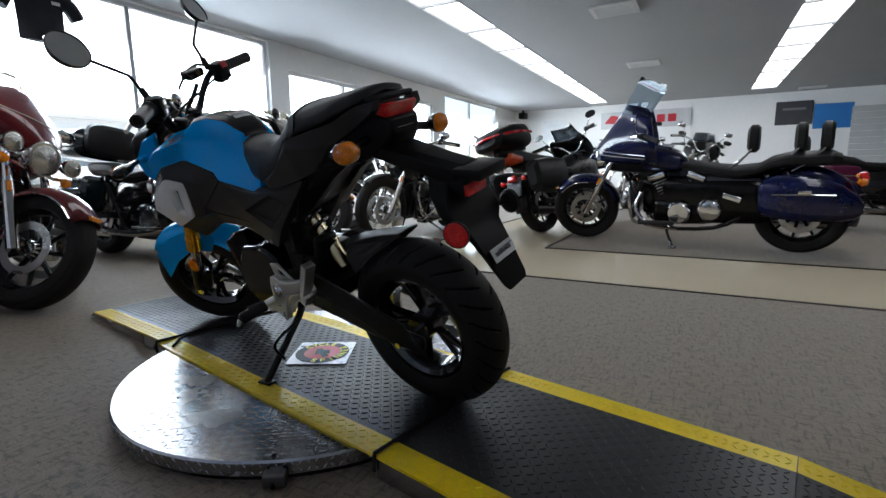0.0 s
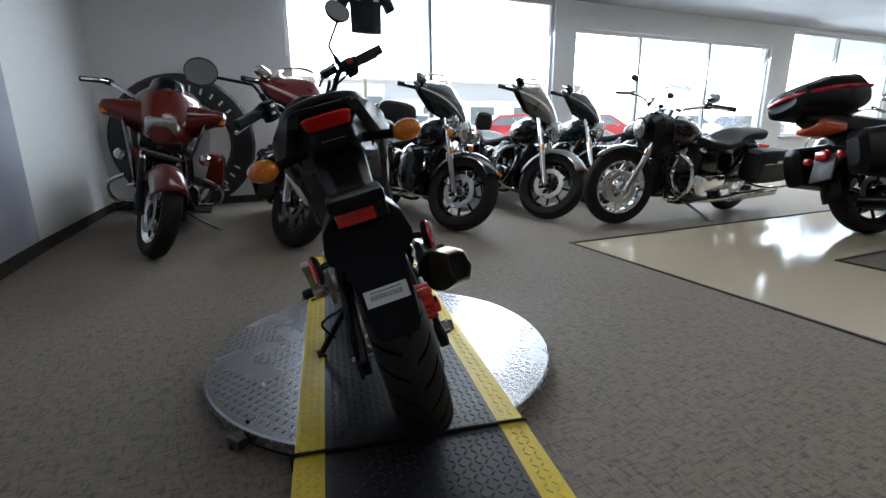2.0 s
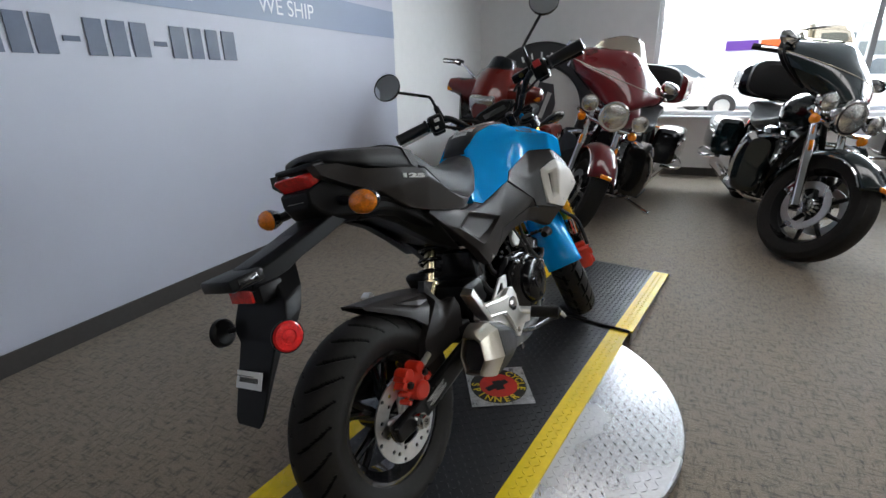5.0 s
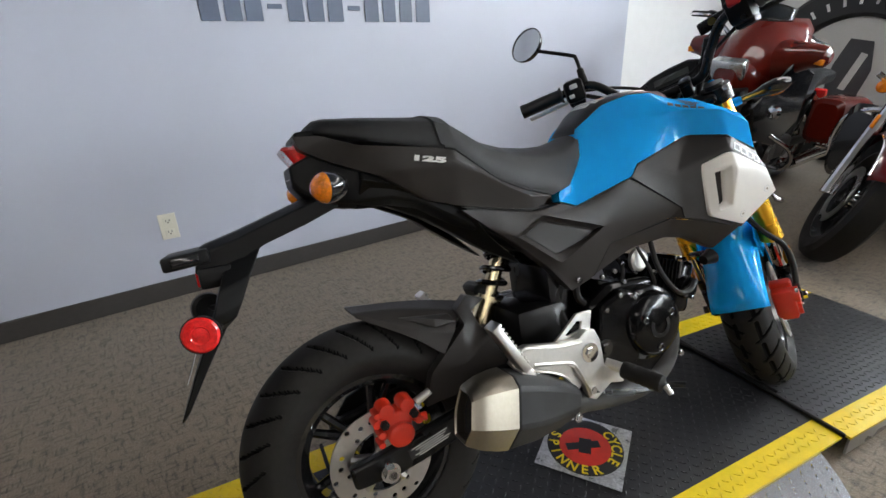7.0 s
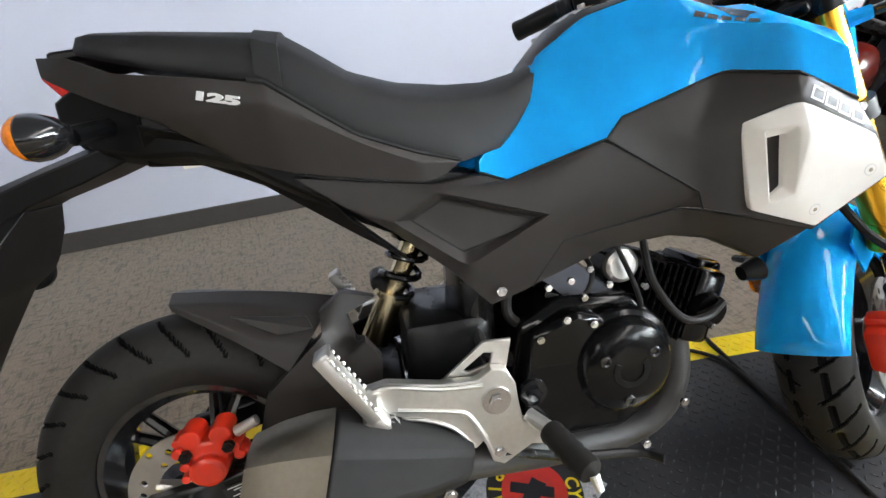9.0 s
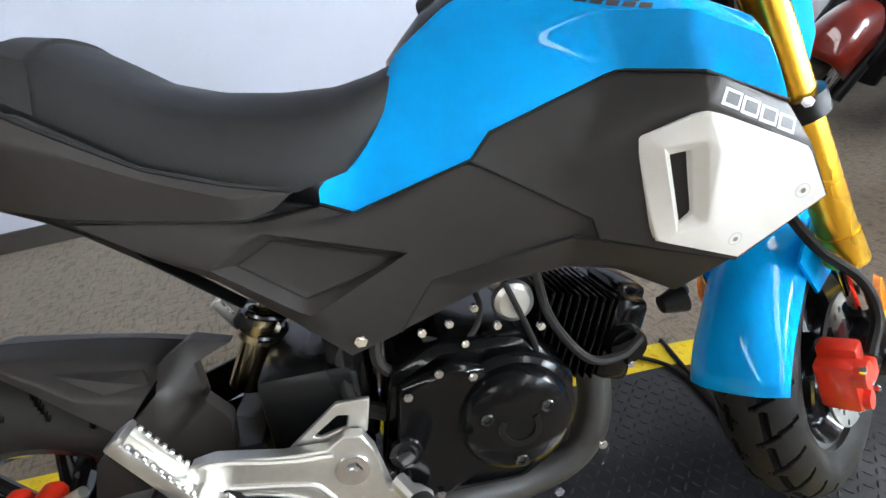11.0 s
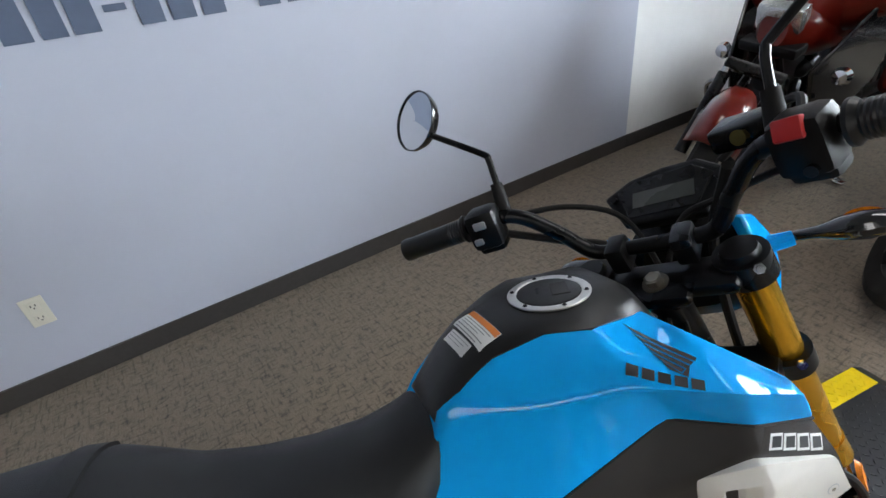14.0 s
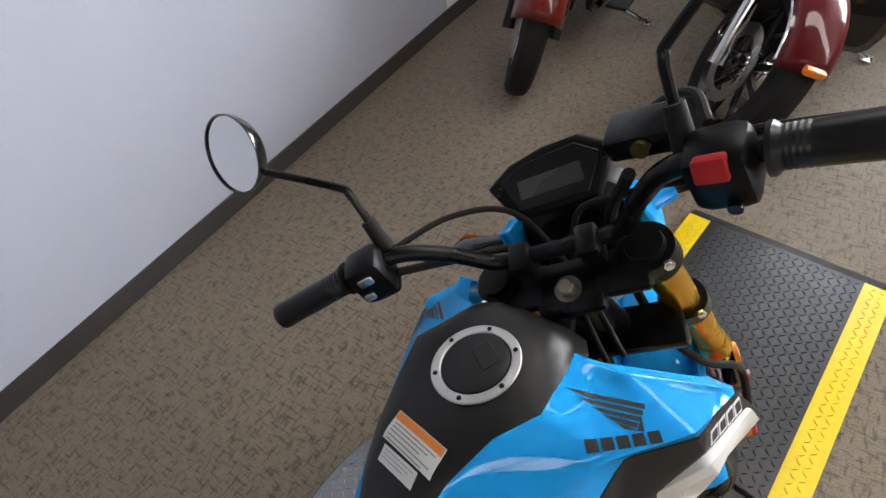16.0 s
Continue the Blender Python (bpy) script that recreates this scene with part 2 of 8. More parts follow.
def lathe(bm, prof, n=48, c=(0, 0, 0), m=None, closed=True, a0=0.0, a1=360.0):
    """Turns the profile of (radius, x) round the x axis through c."""
    full = abs(a1 - a0) >= 359.9
    steps = n if full else n + 1
    rows = []
    for k in range(steps):
        a = radians(a0 + (a1 - a0) * k / n)
        rows.append([bm.verts.new((x, math.cos(a) * r, math.sin(a) * r)) for r, x in prof])
    np_ = len(prof)
    for k in range(n):
        a, b = rows[k], rows[(k + 1) % steps]
        for j in range(np_ if closed else np_ - 1):
            q = (a[j], a[(j + 1) % np_], b[(j + 1) % np_], b[j])
            bm.faces.new(q)
    if not full and closed:
        bm.faces.new(rows[0][::-1])
        bm.faces.new(rows[-1])
    vs = [v for rw in rows for v in rw]
    t = Matrix.Translation(c) @ (m if m is not None else Matrix())
    bmesh.ops.transform(bm, matrix=t, verts=vs)
    return vs


def prism(bm, poly, x0, x1, m=None):
    """A polygon in (y, z) between two planes of x."""
    a = [bm.verts.new((x0, y, z)) for y, z in poly]
    b = [bm.verts.new((x1, y, z)) for y, z in poly]
    f0, f1 = bm.faces.new(a[::-1]), bm.faces.new(b)
    bridge(bm, a, b)
    if m is not None:
        bmesh.ops.transform(bm, matrix=m, verts=a + b)
    bmesh.ops.triangulate(bm, faces=[f0, f1])
    return bm


def facets(bm, pts, faces, thick=0.0, mirror=False):
    """A skin from named points; thick metres of depth towards the middle plane."""
    s = -1 if mirror else 1
    v = {k: bm.verts.new((p[0] * s, p[1], p[2])) for k, p in pts.items()}
    fs = [bm.faces.new([v[k] for k in (fc[::-1] if mirror else fc)]) for fc in faces]
    if thick:
        edges = {}
        for fc in fs:
            for e in fc.edges:
                edges[e] = edges.get(e, 0) + 1
        rim = [e for e, c in edges.items() if c == 1]
        back = {}
        for k, p in pts.items():
            back[v[k]] = bm.verts.new((max(p[0] - thick, 0.002) * s, p[1], p[2]))
        for fc in fs:
            bm.faces.new([back[q] for q in reversed(fc.verts)])
        for e in rim:
            a, b = e.verts
            bm.faces.new((a, b, back[b], back[a]))
    return bm


def loft(bm, sections, cap=True):
    rows = [[bm.verts.new(p) for p in s] for s in sections]
    for a, b in zip(rows, rows[1:]):
        bridge(bm, a, b)
    if cap:
        bm.faces.new(rows[0][::-1])
        bm.faces.new(rows[-1])
    return bm


def oval(c, w, h0, h1, n=20, power=2.4):
    """A closed section in the x-z plane round c: half-width w, depth h0 below and h1 above."""
    out = []
    for k in range(n):
        a = 2 * math.pi * k / n
        ca, sa = math.cos(a), math.sin(a)
        x = math.copysign(abs(ca) ** (2 / power), ca) * w
        z = math.copysign(abs(sa) ** (2 / power), sa)
        out.append((c[0] + x, c[1], c[2] + z * (h1 if z > 0 else h0)))
    return out


def letters(name, body, size, m, material, parent=None, depth=0.0006, align="CENTER", stretch=1.0, label="", bold=0.0):
    cu = bpy.data.curves.new(name, "FONT")
    cu.body, cu.size, cu.extrude, cu.align_x, cu.offset = body, size, depth, align, bold
    tmp = new(name, cu)
    bpy.context.view_layer.update()
    me = bpy.data.meshes.new_from_object(tmp.evaluated_get(bpy.context.evaluated_depsgraph_get()))
    bpy.data.objects.remove(tmp)
    me.transform(Matrix.Diagonal((stretch, 1, 1, 1)))
    me.materials.clear()
    me.materials.append(material)
    ob = new(name, me)
    ob.matrix_basis = m
    if parent:
        ob.parent = parent
    if label:
        ob["label"] = label
    return ob

# ---- the showroom ----
WT = 0.2


def slab(name, c, size, material, label, bevel=0.0, kind="structure", parent=None):
    ob = obj(name, boxes((c, size)), material, parent, "", smooth=False, bevel=bevel)
    return tagged(ob, label, "", "", kind)


# carpet with a polished vinyl aisle let into it
TX, TY, AX2, AY2 = 1.783, 1.156, 2.95, 0.06
slab("floor", ((ROOM_X0 + TX) / 2, (ROOM_Y0 + TY) / 2, -0.05), (TX - ROOM_X0, TY - ROOM_Y0, 0.1), CARPET, "brown-grey flecked loop carpet floor")
slab("floor", ((ROOM_X0 + ROOM_X1) / 2, (TY + ROOM_Y1) / 2, -0.05), (ROOM_X1 - ROOM_X0, ROOM_Y1 - TY, 0.1), CARPET, "brown-grey flecked loop carpet floor")
slab("floor", ((AX2 + ROOM_X1) / 2, (ROOM_Y0 + AY2) / 2, -0.05), (ROOM_X1 - AX2, AY2 - ROOM_Y0, 0.1), CARPET, "brown-grey flecked loop carpet floor")
slab("floor", ((TX + AX2) / 2, (ROOM_Y0 + TY) / 2, -0.053), (AX2 - TX, TY - ROOM_Y0, 0.1), VINYL, "polished cream vinyl tile aisle")
slab("floor", ((AX2 + ROOM_X1) / 2, (AY2 + TY) / 2, -0.053), (ROOM_X1 - AX2, TY - AY2, 0.1), VINYL, "polished cream vinyl tile aisle")
EDGE = mat("carpet_edge_trim", (0.04, 0.03, 0.022), rough=0.6)
slab("trim", (TX - 0.006, (ROOM_Y0 + TY) / 2, 0.001), (0.018, TY - ROOM_Y0, 0.01), EDGE, "dark carpet edge strip")
slab("trim", ((TX + ROOM_X1) / 2, TY + 0.006, 0.001), (ROOM_X1 - TX + 0.03, 0.018, 0.01), EDGE, "dark carpet edge strip")
slab("trim", (AX2 + 0.006, (ROOM_Y0 + AY2) / 2, 0.001), (0.018, AY2 - ROOM_Y0, 0.01), EDGE, "dark carpet edge strip")
slab("trim", ((AX2 + ROOM_X1) / 2, AY2 - 0.006, 0.001), (ROOM_X1 - AX2, 0.018, 0.01), EDGE, "dark carpet edge strip")

# ceiling with two rows of light troffers
STRIPS = [(1.46, 2.0, -0.88, 14.0), (-2.63, -2.06, 0.2, 13.6)]


def ceiling():
    bm = bmesh.new()
    ys = [ROOM_Y0 - WT, STRIPS[1][0], STRIPS[1][1], STRIPS[0][0], STRIPS[0][1], ROOM_Y1 + WT]
    for i in range(5):
        y0, y1 = ys[i], ys[i + 1]
        if i in (1, 3):
            s = STRIPS[1] if i == 1 else STRIPS[0]
            for x0, x1 in ((ROOM_X0 - WT, s[2]), (s[3], ROOM_X1 + WT)):
                box(bm, ((x0 + x1) / 2, (y0 + y1) / 2, CEIL + 0.06), (x1 - x0, y1 - y0, 0.12))
        else:
            box(bm, ((ROOM_X0 + ROOM_X1) / 2, (y0 + y1) / 2, CEIL + 0.06), (ROOM_X1 - ROOM_X0 + 2 * WT, y1 - y0, 0.12))
    box(bm, ((ROOM_X0 + ROOM_X1) / 2, (ROOM_Y0 + ROOM_Y1) / 2, CEIL + 0.16), (ROOM_X1 - ROOM_X0 + 2 * WT, ROOM_Y1 - ROOM_Y0 + 2 * WT, 0.06))
    return tagged(obj("ceiling", bm, CEILING, smooth=False), "white flat ceiling, its colour darkened for dim light", kind="structure")


ceiling()


def troffer(x0, x1, y0, y1):
    t = thing("ceiling_light", "white fluorescent ceiling troffer with glowing diffuser", "light", Matrix.Translation(((x0 + x1) / 2, (y0 + y1) / 2, CEIL)), "rows of ceiling lights")
    lx, ly, w = (x1 - x0) / 2, (y1 - y0) / 2, 0.022
    bm = boxes(((0, ly - w / 2, 0.02), (2 * lx, w, 0.045)), ((0, w / 2 - ly, 0.02), (2 * lx, w, 0.045)), ((lx - w / 2, 0, 0.02), (w, 2 * ly - 2 * w, 0.045)), ((w / 2 - lx, 0, 0.02), (w, 2 * ly - 2 * w, 0.045)))
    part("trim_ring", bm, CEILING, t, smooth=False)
    part("diffuser", boxes(((0, 0, 0.03), (2 * lx - 2 * w, 2 * ly - 2 * w, 0.008))), LIGHT_PANEL, t, smooth=False)


for sy0, sy1, sx0, sx1 in STRIPS:
    k = round((sx1 - sx0) / 1.24)
    for i in range(k):
        troffer(sx0 + (sx1 - sx0) * i / k, sx0 + (sx1 - sx0) * (i + 1) / k, sy0, sy1)


def vent(x, y, sx, sy):
    t = thing("ceiling_vent", "off-white metal ceiling air vent with slats", "vent", Matrix.Translation((x, y, CEIL)), "ceiling vents")
    part("backing", boxes(((0, 0, -0.004), (sx, sy, 0.008))), mat("vent_dark", (0.06, 0.06, 0.06), rough=0.7), t, smooth=False)
    part("rim", boxes(((sx / 2, 0, -0.012), (0.05, sy + 0.05, 0.02)), ((-sx / 2, 0, -0.012), (0.05, sy + 0.05, 0.02)), ((0, sy / 2, -0.012), (sx - 0.05, 0.05, 0.02)), ((0, -sy / 2, -0.012), (sx - 0.05, 0.05, 0.02))), VENT, t, smooth=False)
    for i in range(5):
        part("slat", boxes(((-sx / 2 + sx * (i + 0.7) / 5.4, 0, -0.014), (0.05, sy - 0.05, 0.006), pose(0, 0, 0, 0, 30, 0))), VENT, t, smooth=False)


vent(5.3, -0.06, 0.4, 0.5)
vent(8.8, -0.03, 0.4, 0.5)
vent(14.0, -3.4, 0.3, 0.5)

# walls
MID_X = 2.565
slab("wall_west", (ROOM_X0 - WT / 2, (ROOM_Y0 + MID_X) / 2, CEIL / 2), (WT, MID_X - ROOM_Y0, CEIL), MURAL, "pale blue-grey wall covered in printed vinyl")
bm = bmesh.new()
a = [bm.verts.new(p) for p in ((ROOM_X0 - 0.004, MID_X, 0), (ROOM_X0 + 0.07, ROOM_Y1, 0), (ROOM_X0 - WT, ROOM_Y1, 0), (ROOM_X0 - WT, MID_X, 0))]
b = [bm.verts.new((v.co.x, v.co.y, CEIL)) for v in a]
bridge(bm, a, b)
bm.faces.new(a[::-1]), bm.faces.new(b)
tagged(obj("wall_west_end", bm, WALL, smooth=False), "plain white painted wall", kind="structure")
# added wall out of view; its dark tan cuts bounce and reflections
slab("unseen_wall_south", ((ROOM_X0 + ROOM_X1) / 2, ROOM_Y0 - WT / 2, CEIL / 2), (ROOM_X1 - ROOM_X0 + 2 * WT, WT, CEIL), mat("unseen_wall_tan", (0.3, 0.26, 0.21), rough=0.7, var=0.05, scale=1.0, fine=15), "unseen closing wall, toned tan to cut reflections")
slab("wall_east", (ROOM_X1 + WT / 2, (ROOM_Y0 + ROOM_Y1) / 2, CEIL / 2), (WT, ROOM_Y1 - ROOM_Y0, CEIL), WALL, "plain white painted wall")


def window_wall():
    bm = bmesh.new()
    x = ROOM_X0 - WT
    yc = ROOM_Y1 + WT / 2
    for x0, x1, z0, z1, _ in WINDOWS:
        box(bm, ((x + x0) / 2, yc, CEIL / 2), (x0 - x, WT, CEIL))
        box(bm, ((x0 + x1) / 2, yc, z0 / 2), (x1 - x0, WT, z0))
        box(bm, ((x0 + x1) / 2, yc, (z1 + CEIL) / 2), (x1 - x0, WT, CEIL - z1))
        x = x1
    box(bm, ((x + ROOM_X1 + WT) / 2, yc, CEIL / 2), (ROOM_X1 + WT - x, WT, CEIL))
    bmesh.ops.remove_doubles(bm, verts=bm.verts, dist=0.0005)
    return tagged(obj("wall_north", bm, WALL, smooth=False), "white painted window wall with low sills", kind="structure")


window_wall()
for i, (x0, x1, z0, z1, mulls) in enumerate(WINDOWS):
    t = thing("window_%d" % (i + 1), "large shop window in white metal frames", "window", Matrix.Translation((x0, ROOM_Y1 + 0.06, z0)), kind="structure")
    w, h = x1 - x0, z1 - z0
    part("window_frame", boxes(((w / 2, 0.02, h - 0.025), (w, 0.07, 0.05)), ((w / 2, 0.02, 0.025), (w, 0.07, 0.05)), ((0.025, 0.02, h / 2), (0.05, 0.07, h - 0.1)), ((w - 0.025, 0.02, h / 2), (0.05, 0.07, h - 0.1))), FRAME_WHITE, t, smooth=False, bevel=0.003)
    part("window_sill", boxes(((w / 2, -0.07, -0.012), (w + 0.06, 0.16, 0.03))), FRAME_WHITE, t, smooth=False, bevel=0.004)
    xs = [0.05] + [q - x0 for q in mulls] + [w - 0.05]
    for q in mulls:
        part("mullion", boxes(((q - x0, 0.02, h / 2), (0.05, 0.07, h - 0.1))), FRAME_METAL, t, smooth=False, bevel=0.003)
    for xa, xb in zip(xs, xs[1:]):
        p = part("pane", boxes((((xa + xb) / 2, 0.03, h / 2), (xb - xa - 0.03, 0.006, h - 0.09))), GLASS, t, smooth=False)
        p.visible_shadow = False

for x0, y0, x1, y1 in ((ROOM_X0, ROOM_Y0, ROOM_X0, MID_X), (ROOM_X0, MID_X, ROOM_X0 + 0.068, ROOM_Y1)):
    d = Vector((x1 - x0, y1 - y0, 0))
    slab_m = pose((x0 + x1) / 2 + 0.004, (y0 + y1) / 2, 0.044, 0, 0, math.degrees(math.atan2(d.y, d.x)))
    ob = obj("baseboard", boxes(((0, 0, 0), (d.length, 0.012, 0.088))), BASEBOARD, smooth=False, bevel=0.003)
    ob.matrix_basis = slab_m
    tagged(ob, "dark brown rubber cove baseboard", kind="structure")
slab("baseboard", ((ROOM_X0 + ROOM_X1) / 2, ROOM_Y1 - 0.006, 0.044), (ROOM_X1 - ROOM_X0 - 0.16, 0.012, 0.088), BASEBOARD, "dark brown rubber cove baseboard", 0.003)
slab("baseboard", (ROOM_X1 - 0.006, (ROOM_Y0 + ROOM_Y1) / 2, 0.044), (0.012, ROOM_Y1 - ROOM_Y0 - 0.03, 0.088), BASEBOARD, "dark brown rubber cove baseboard", 0.003)

# printed band and writing on the west wall
mural = thing("wall_graphic", "printed wall graphic with blue band and dark figures", "sign", Matrix.Translation((ROOM_X0, 0, 0)))
part("band", boxes(((0.003, (MID_X + ROOM_Y0) / 2, 1.488), (0.004, MID_X - ROOM_Y0, 0.203))), MURAL_BAND, mural, "grey-blue printed band", smooth=False)
FACE_EAST = Matrix(((0, 0, 1, 0), (1, 0, 0, 0), (0, 1, 0, 0), (0, 0, 0, 1)))
letters("lettering", "WE SHIP", 0.128, Matrix.Translation((0.006, 1.264, 1.431)) @ FACE_EAST, MURAL_WHITE, mural, label="white printed words", stretch=1.02)
letters("lettering", "USED", 0.128, Matrix.Translation((0.006, 0.456, 1.431)) @ FACE_EAST, MURAL_WHITE, mural, label="white printed word", stretch=1.02)
# a row of figures as plain bars
for y0, y1 in ((-0.344, -0.255), (-0.245, -0.166), (-0.161, -0.077), (0.026, 0.110), (0.120, 0.209), (0.219, 0.307), (0.411, 0.500), (0.515, 0.598), (0.613, 0.697), (0.712, 0.811)):
    part("figure_bar", boxes(((0.004, (y0 + y1) / 2, 1.236), (0.004, (y1 - y0) * 0.86, 0.142))), MURAL_INK, mural, smooth=False)
for y0, y1 in ((-0.058, 0.006), (0.327, 0.391)):
    part("dash_bar", boxes(((0.004, (y0 + y1) / 2, 1.225), (0.004, y1 - y0, 0.02))), MURAL_INK, mural, smooth=False)

# wall outlet
outlet = thing("wall_outlet", "white duplex wall outlet with cover plate", "outlet", Matrix.Translation((ROOM_X0, -0.648, 0.338)))
OUT = mat("outlet_plastic", (0.75, 0.72, 0.62), rough=0.4, var=0.02)
part("cover_plate", boxes(((0.003, 0, 0), (0.006, 0.07, 0.115))), OUT, outlet, smooth=False, bevel=0.002)
for dz in (0.026, -0.026):
    s = part("socket", boxes(((0.007, 0, dz), (0.004, 0.034, 0.03))), OUT, outlet, smooth=False, bevel=0.0015)
    part("slot", boxes(((0.0092, -0.007, dz + 0.003), (0.0008, 0.003, 0.009)), ((0.0092, 0.007, dz + 0.003), (0.0008, 0.003, 0.009)), ((0.0092, 0, dz - 0.008), (0.0008, 0.005, 0.005))), DARK_INK, s, smooth=False)

# outside
ASPHALT = mat("pale_concrete", (0.5, 0.5, 0.48), rough=0.85, var=0.2, scale=0.5, fine=20)
tagged(obj("ground", boxes(((5, 40, -0.35), (400, 300, 0.5))), ASPHALT, smooth=False), "pale sunlit concrete parking lot outside", kind="structure")

GLOW = mat("bright_sky", (0.8, 0.8, 0.8), rough=1.0, var=0.01, scale=0.02, fine=0.1, emit=(0.93, 0.97, 1.0, 2.2))
tagged(obj("backdrop", boxes(((5, 120, 30), (400, 1, 62))), GLOW, smooth=False), "pale bright hazy sky far beyond the lot", kind="structure")

# ---- turntable and ramps ----
DECK_Z = 0.057
RAMP = pose(0.0115, 0.0148, 0, 0, 0, -10.0)


def studs(inside, x0, x1, y0, y1, height, pitch=0.026, length=0.026, width=0.0075, rise=0.0022, split=None):
    """Raised lozenges of tread plate; split(x) gives the material slot."""
    nx, ny = int((x1 - x0) / pitch), int((y1 - y0) / pitch)
    verts, faces, slots = [], [], []
    for i in range(nx):
        for j in range(ny):
            x, y = x0 + (i + 0.5) * pitch, y0 + (j + 0.5) * pitch
            if not inside(x, y):
                continue
            a = radians(45 if (i + j) % 2 else -45)
            c, s = math.cos(a), math.sin(a)
            z = height(x, y)
            k = len(verts)
            for u, v, w in ((-length / 2, 0, 0), (0, -width / 2, 0), (length / 2, 0, 0), (0, width / 2, 0), (-length / 4, 0, rise), (length / 4, 0, rise)):
                px, py = x + u * c - v * s, y + u * s + v * c
                verts.append((px, py, height(px, py) + w))
            faces += [(k, k + 1, k + 4), (k + 1, k + 5, k + 4), (k + 1, k + 2, k + 5), (k + 2, k + 3, k + 5), (k + 3, k + 4, k + 5), (k + 3, k, k + 4)]
            slots += [split(x) if split else 0] * 6
    me = bpy.data.meshes.new("tread_studs")
    me.from_pydata(verts, [], faces)
    me.polygons.foreach_set("material_index", slots)
    return me


def stud_part(me, mats, parent, label):
    for mm in mats:
        me.materials.append(mm)
    ob = new("tread_studs", me)
    ob.parent = parent
    ob["label"], ob["kind"] = label, "stuff"
    return ob


HW, YW = 0.297, 0.072  # half-width of the deck, width of the yellow stripe

table = thing("motorcycle_turntable", "round aluminium tread-plate turntable carrying a black deck", "turntable", RAMP)
bm = bmesh.new()
DISC_X, DISC_Y = -0.011, -0.007
lathe(bm, [(0.0005, 0.012), (0.596, 0.012), (0.603, 0.014), (0.604, 0.045), (0.599, 0.05), (0.0005, 0.05)], 128, m=pose(DISC_X, DISC_Y, 0, 0, -90, 0), closed=True)
part("disc", bm, TREAD_PLATE, table, "bare aluminium tread-plate disc")
bm = bmesh.new()
lathe(bm, [(0.4, 0.0), (0.595, 0.0), (0.595, 0.0125), (0.4, 0.0125)], 96, m=pose(DISC_X, DISC_Y, 0, 0, -90, 0))
part("base_ring", bm, SATIN_BLACK, table)
stud_part(studs(lambda x, y: (x - DISC_X) ** 2 + (y - DISC_Y) ** 2 < 0.585**2 and abs(x) > HW + 0.012, -0.6, 0.6, -0.6, 0.6, lambda x, y: 0.0502, 0.0215, 0.021, 0.0052, 0.0016), [TREAD_PLATE], table, "raised aluminium lozenges")
bm = bmesh.new()
vs = studs(lambda x, y: True, 0, 3.78, 0.0, 0.036, lambda x, y: 0.0, 0.018, 0.016, 0.005, 0.0014)
for v in vs.vertices:
    a = v.co.x / 0.604
    r = 0.604 + v.co.z
    v.co = (DISC_X + math.cos(a) * r, DISC_Y + math.sin(a) * r, 0.013 + v.co.y)
stud_part(vs, [TREAD_PLATE], table, "raised lozenges round the rim")


def deck(parent, y0, y1, h0, h1, name="deck"):
    """A deck section from y0 to y1 whose top goes from height h0 to h1, with yellow stripes and side skirts."""
    hz = lambda x, y: h0 + (h1 - h0) * (y - y0) / (y1 - y0)

    def plate(x0, x1, z):
        bm = bmesh.new()
        a = [bm.verts.new((x, y, hz(x, y) + z)) for x, y in ((x0, y0), (x1, y0), (x1, y1), (x0, y1))]
        b = [bm.verts.new((v.co.x, v.co.y, max(0.001, v.co.z - 0.007))) for v in a]
        bm.faces.new(a)
        bm.faces.new(b[::-1])
        bridge(bm, a, b)
        return bm

    part(name, plate(-HW + YW, HW - YW, 0), DECK, parent, smooth=False)
    for s in (1, -1):
        part("yellow_stripe", plate(*sorted((s * (HW - YW), s * HW)), 0.0), YELLOW, parent, "yellow painted edge stripe", smooth=False)
        bm = bmesh.new()
        x0, x1 = s * (HW - 0.006), s * (HW - 0.0005)
        low = 0.05 if name == "deck" else 0.001
        a = [bm.verts.new(p) for p in ((x0, y0, low), (x1, y0, low), (x1, y1, low), (x0, y1, low))]
        b = [bm.verts.new((v.co.x, v.co.y, max(low + 0.001, hz(0, v.co.y) - 0.007))) for v in a]
        bm.faces.new(a[::-1])
        bm.faces.new(b)
        bridge(bm, a, b)
        part("skirt", bm, TREAD_PLATE if name != "deck" else DECK, parent, "aluminium side skirt", smooth=False)
    me = studs(lambda x, y: abs(abs(x) - (HW - YW)) > 0.01, -HW + 0.004, HW - 0.004, y0 + 0.006, y1 - 0.006, lambda x, y: hz(x, y) + 0.0002, 0.0205, 0.0185, 0.0055, 0.0018, lambda x: 0 if abs(x) < HW - YW else 1)
    stud_part(me, [DECK, YELLOW], parent, "raised painted lozenges")


J0, J1 = -0.604, 0.604
deck(table, J0 + 0.004, J1 - 0.004, DECK_Z, DECK_Z)
# a latch on the disc's rim
latch = part("latch_bracket", boxes(((-0.44, -0.43, 0.03), (0.05, 0.03, 0.012), pose(0, 0, 0, 0, 0, 45)), ((-0.455, -0.445, 0.02), (0.03, 0.05, 0.03), pose(0, 0, 0, 0, 0, 45))), mat("worn_grey_steel", (0.12, 0.115, 0.11), rough=0.45, metal=0.8, var=0.3), table, "bare steel locking latch", bevel=0.003)
bm = bmesh.new()
tube(bm, [(-0.43, -0.405, 0.055), (-0.435, -0.412, 0.03), (-0.452, -0.43, 0.02), (-0.47, -0.46, 0.012)], 0.006)
part("latch_pin", bm, SATIN_BLACK, latch)

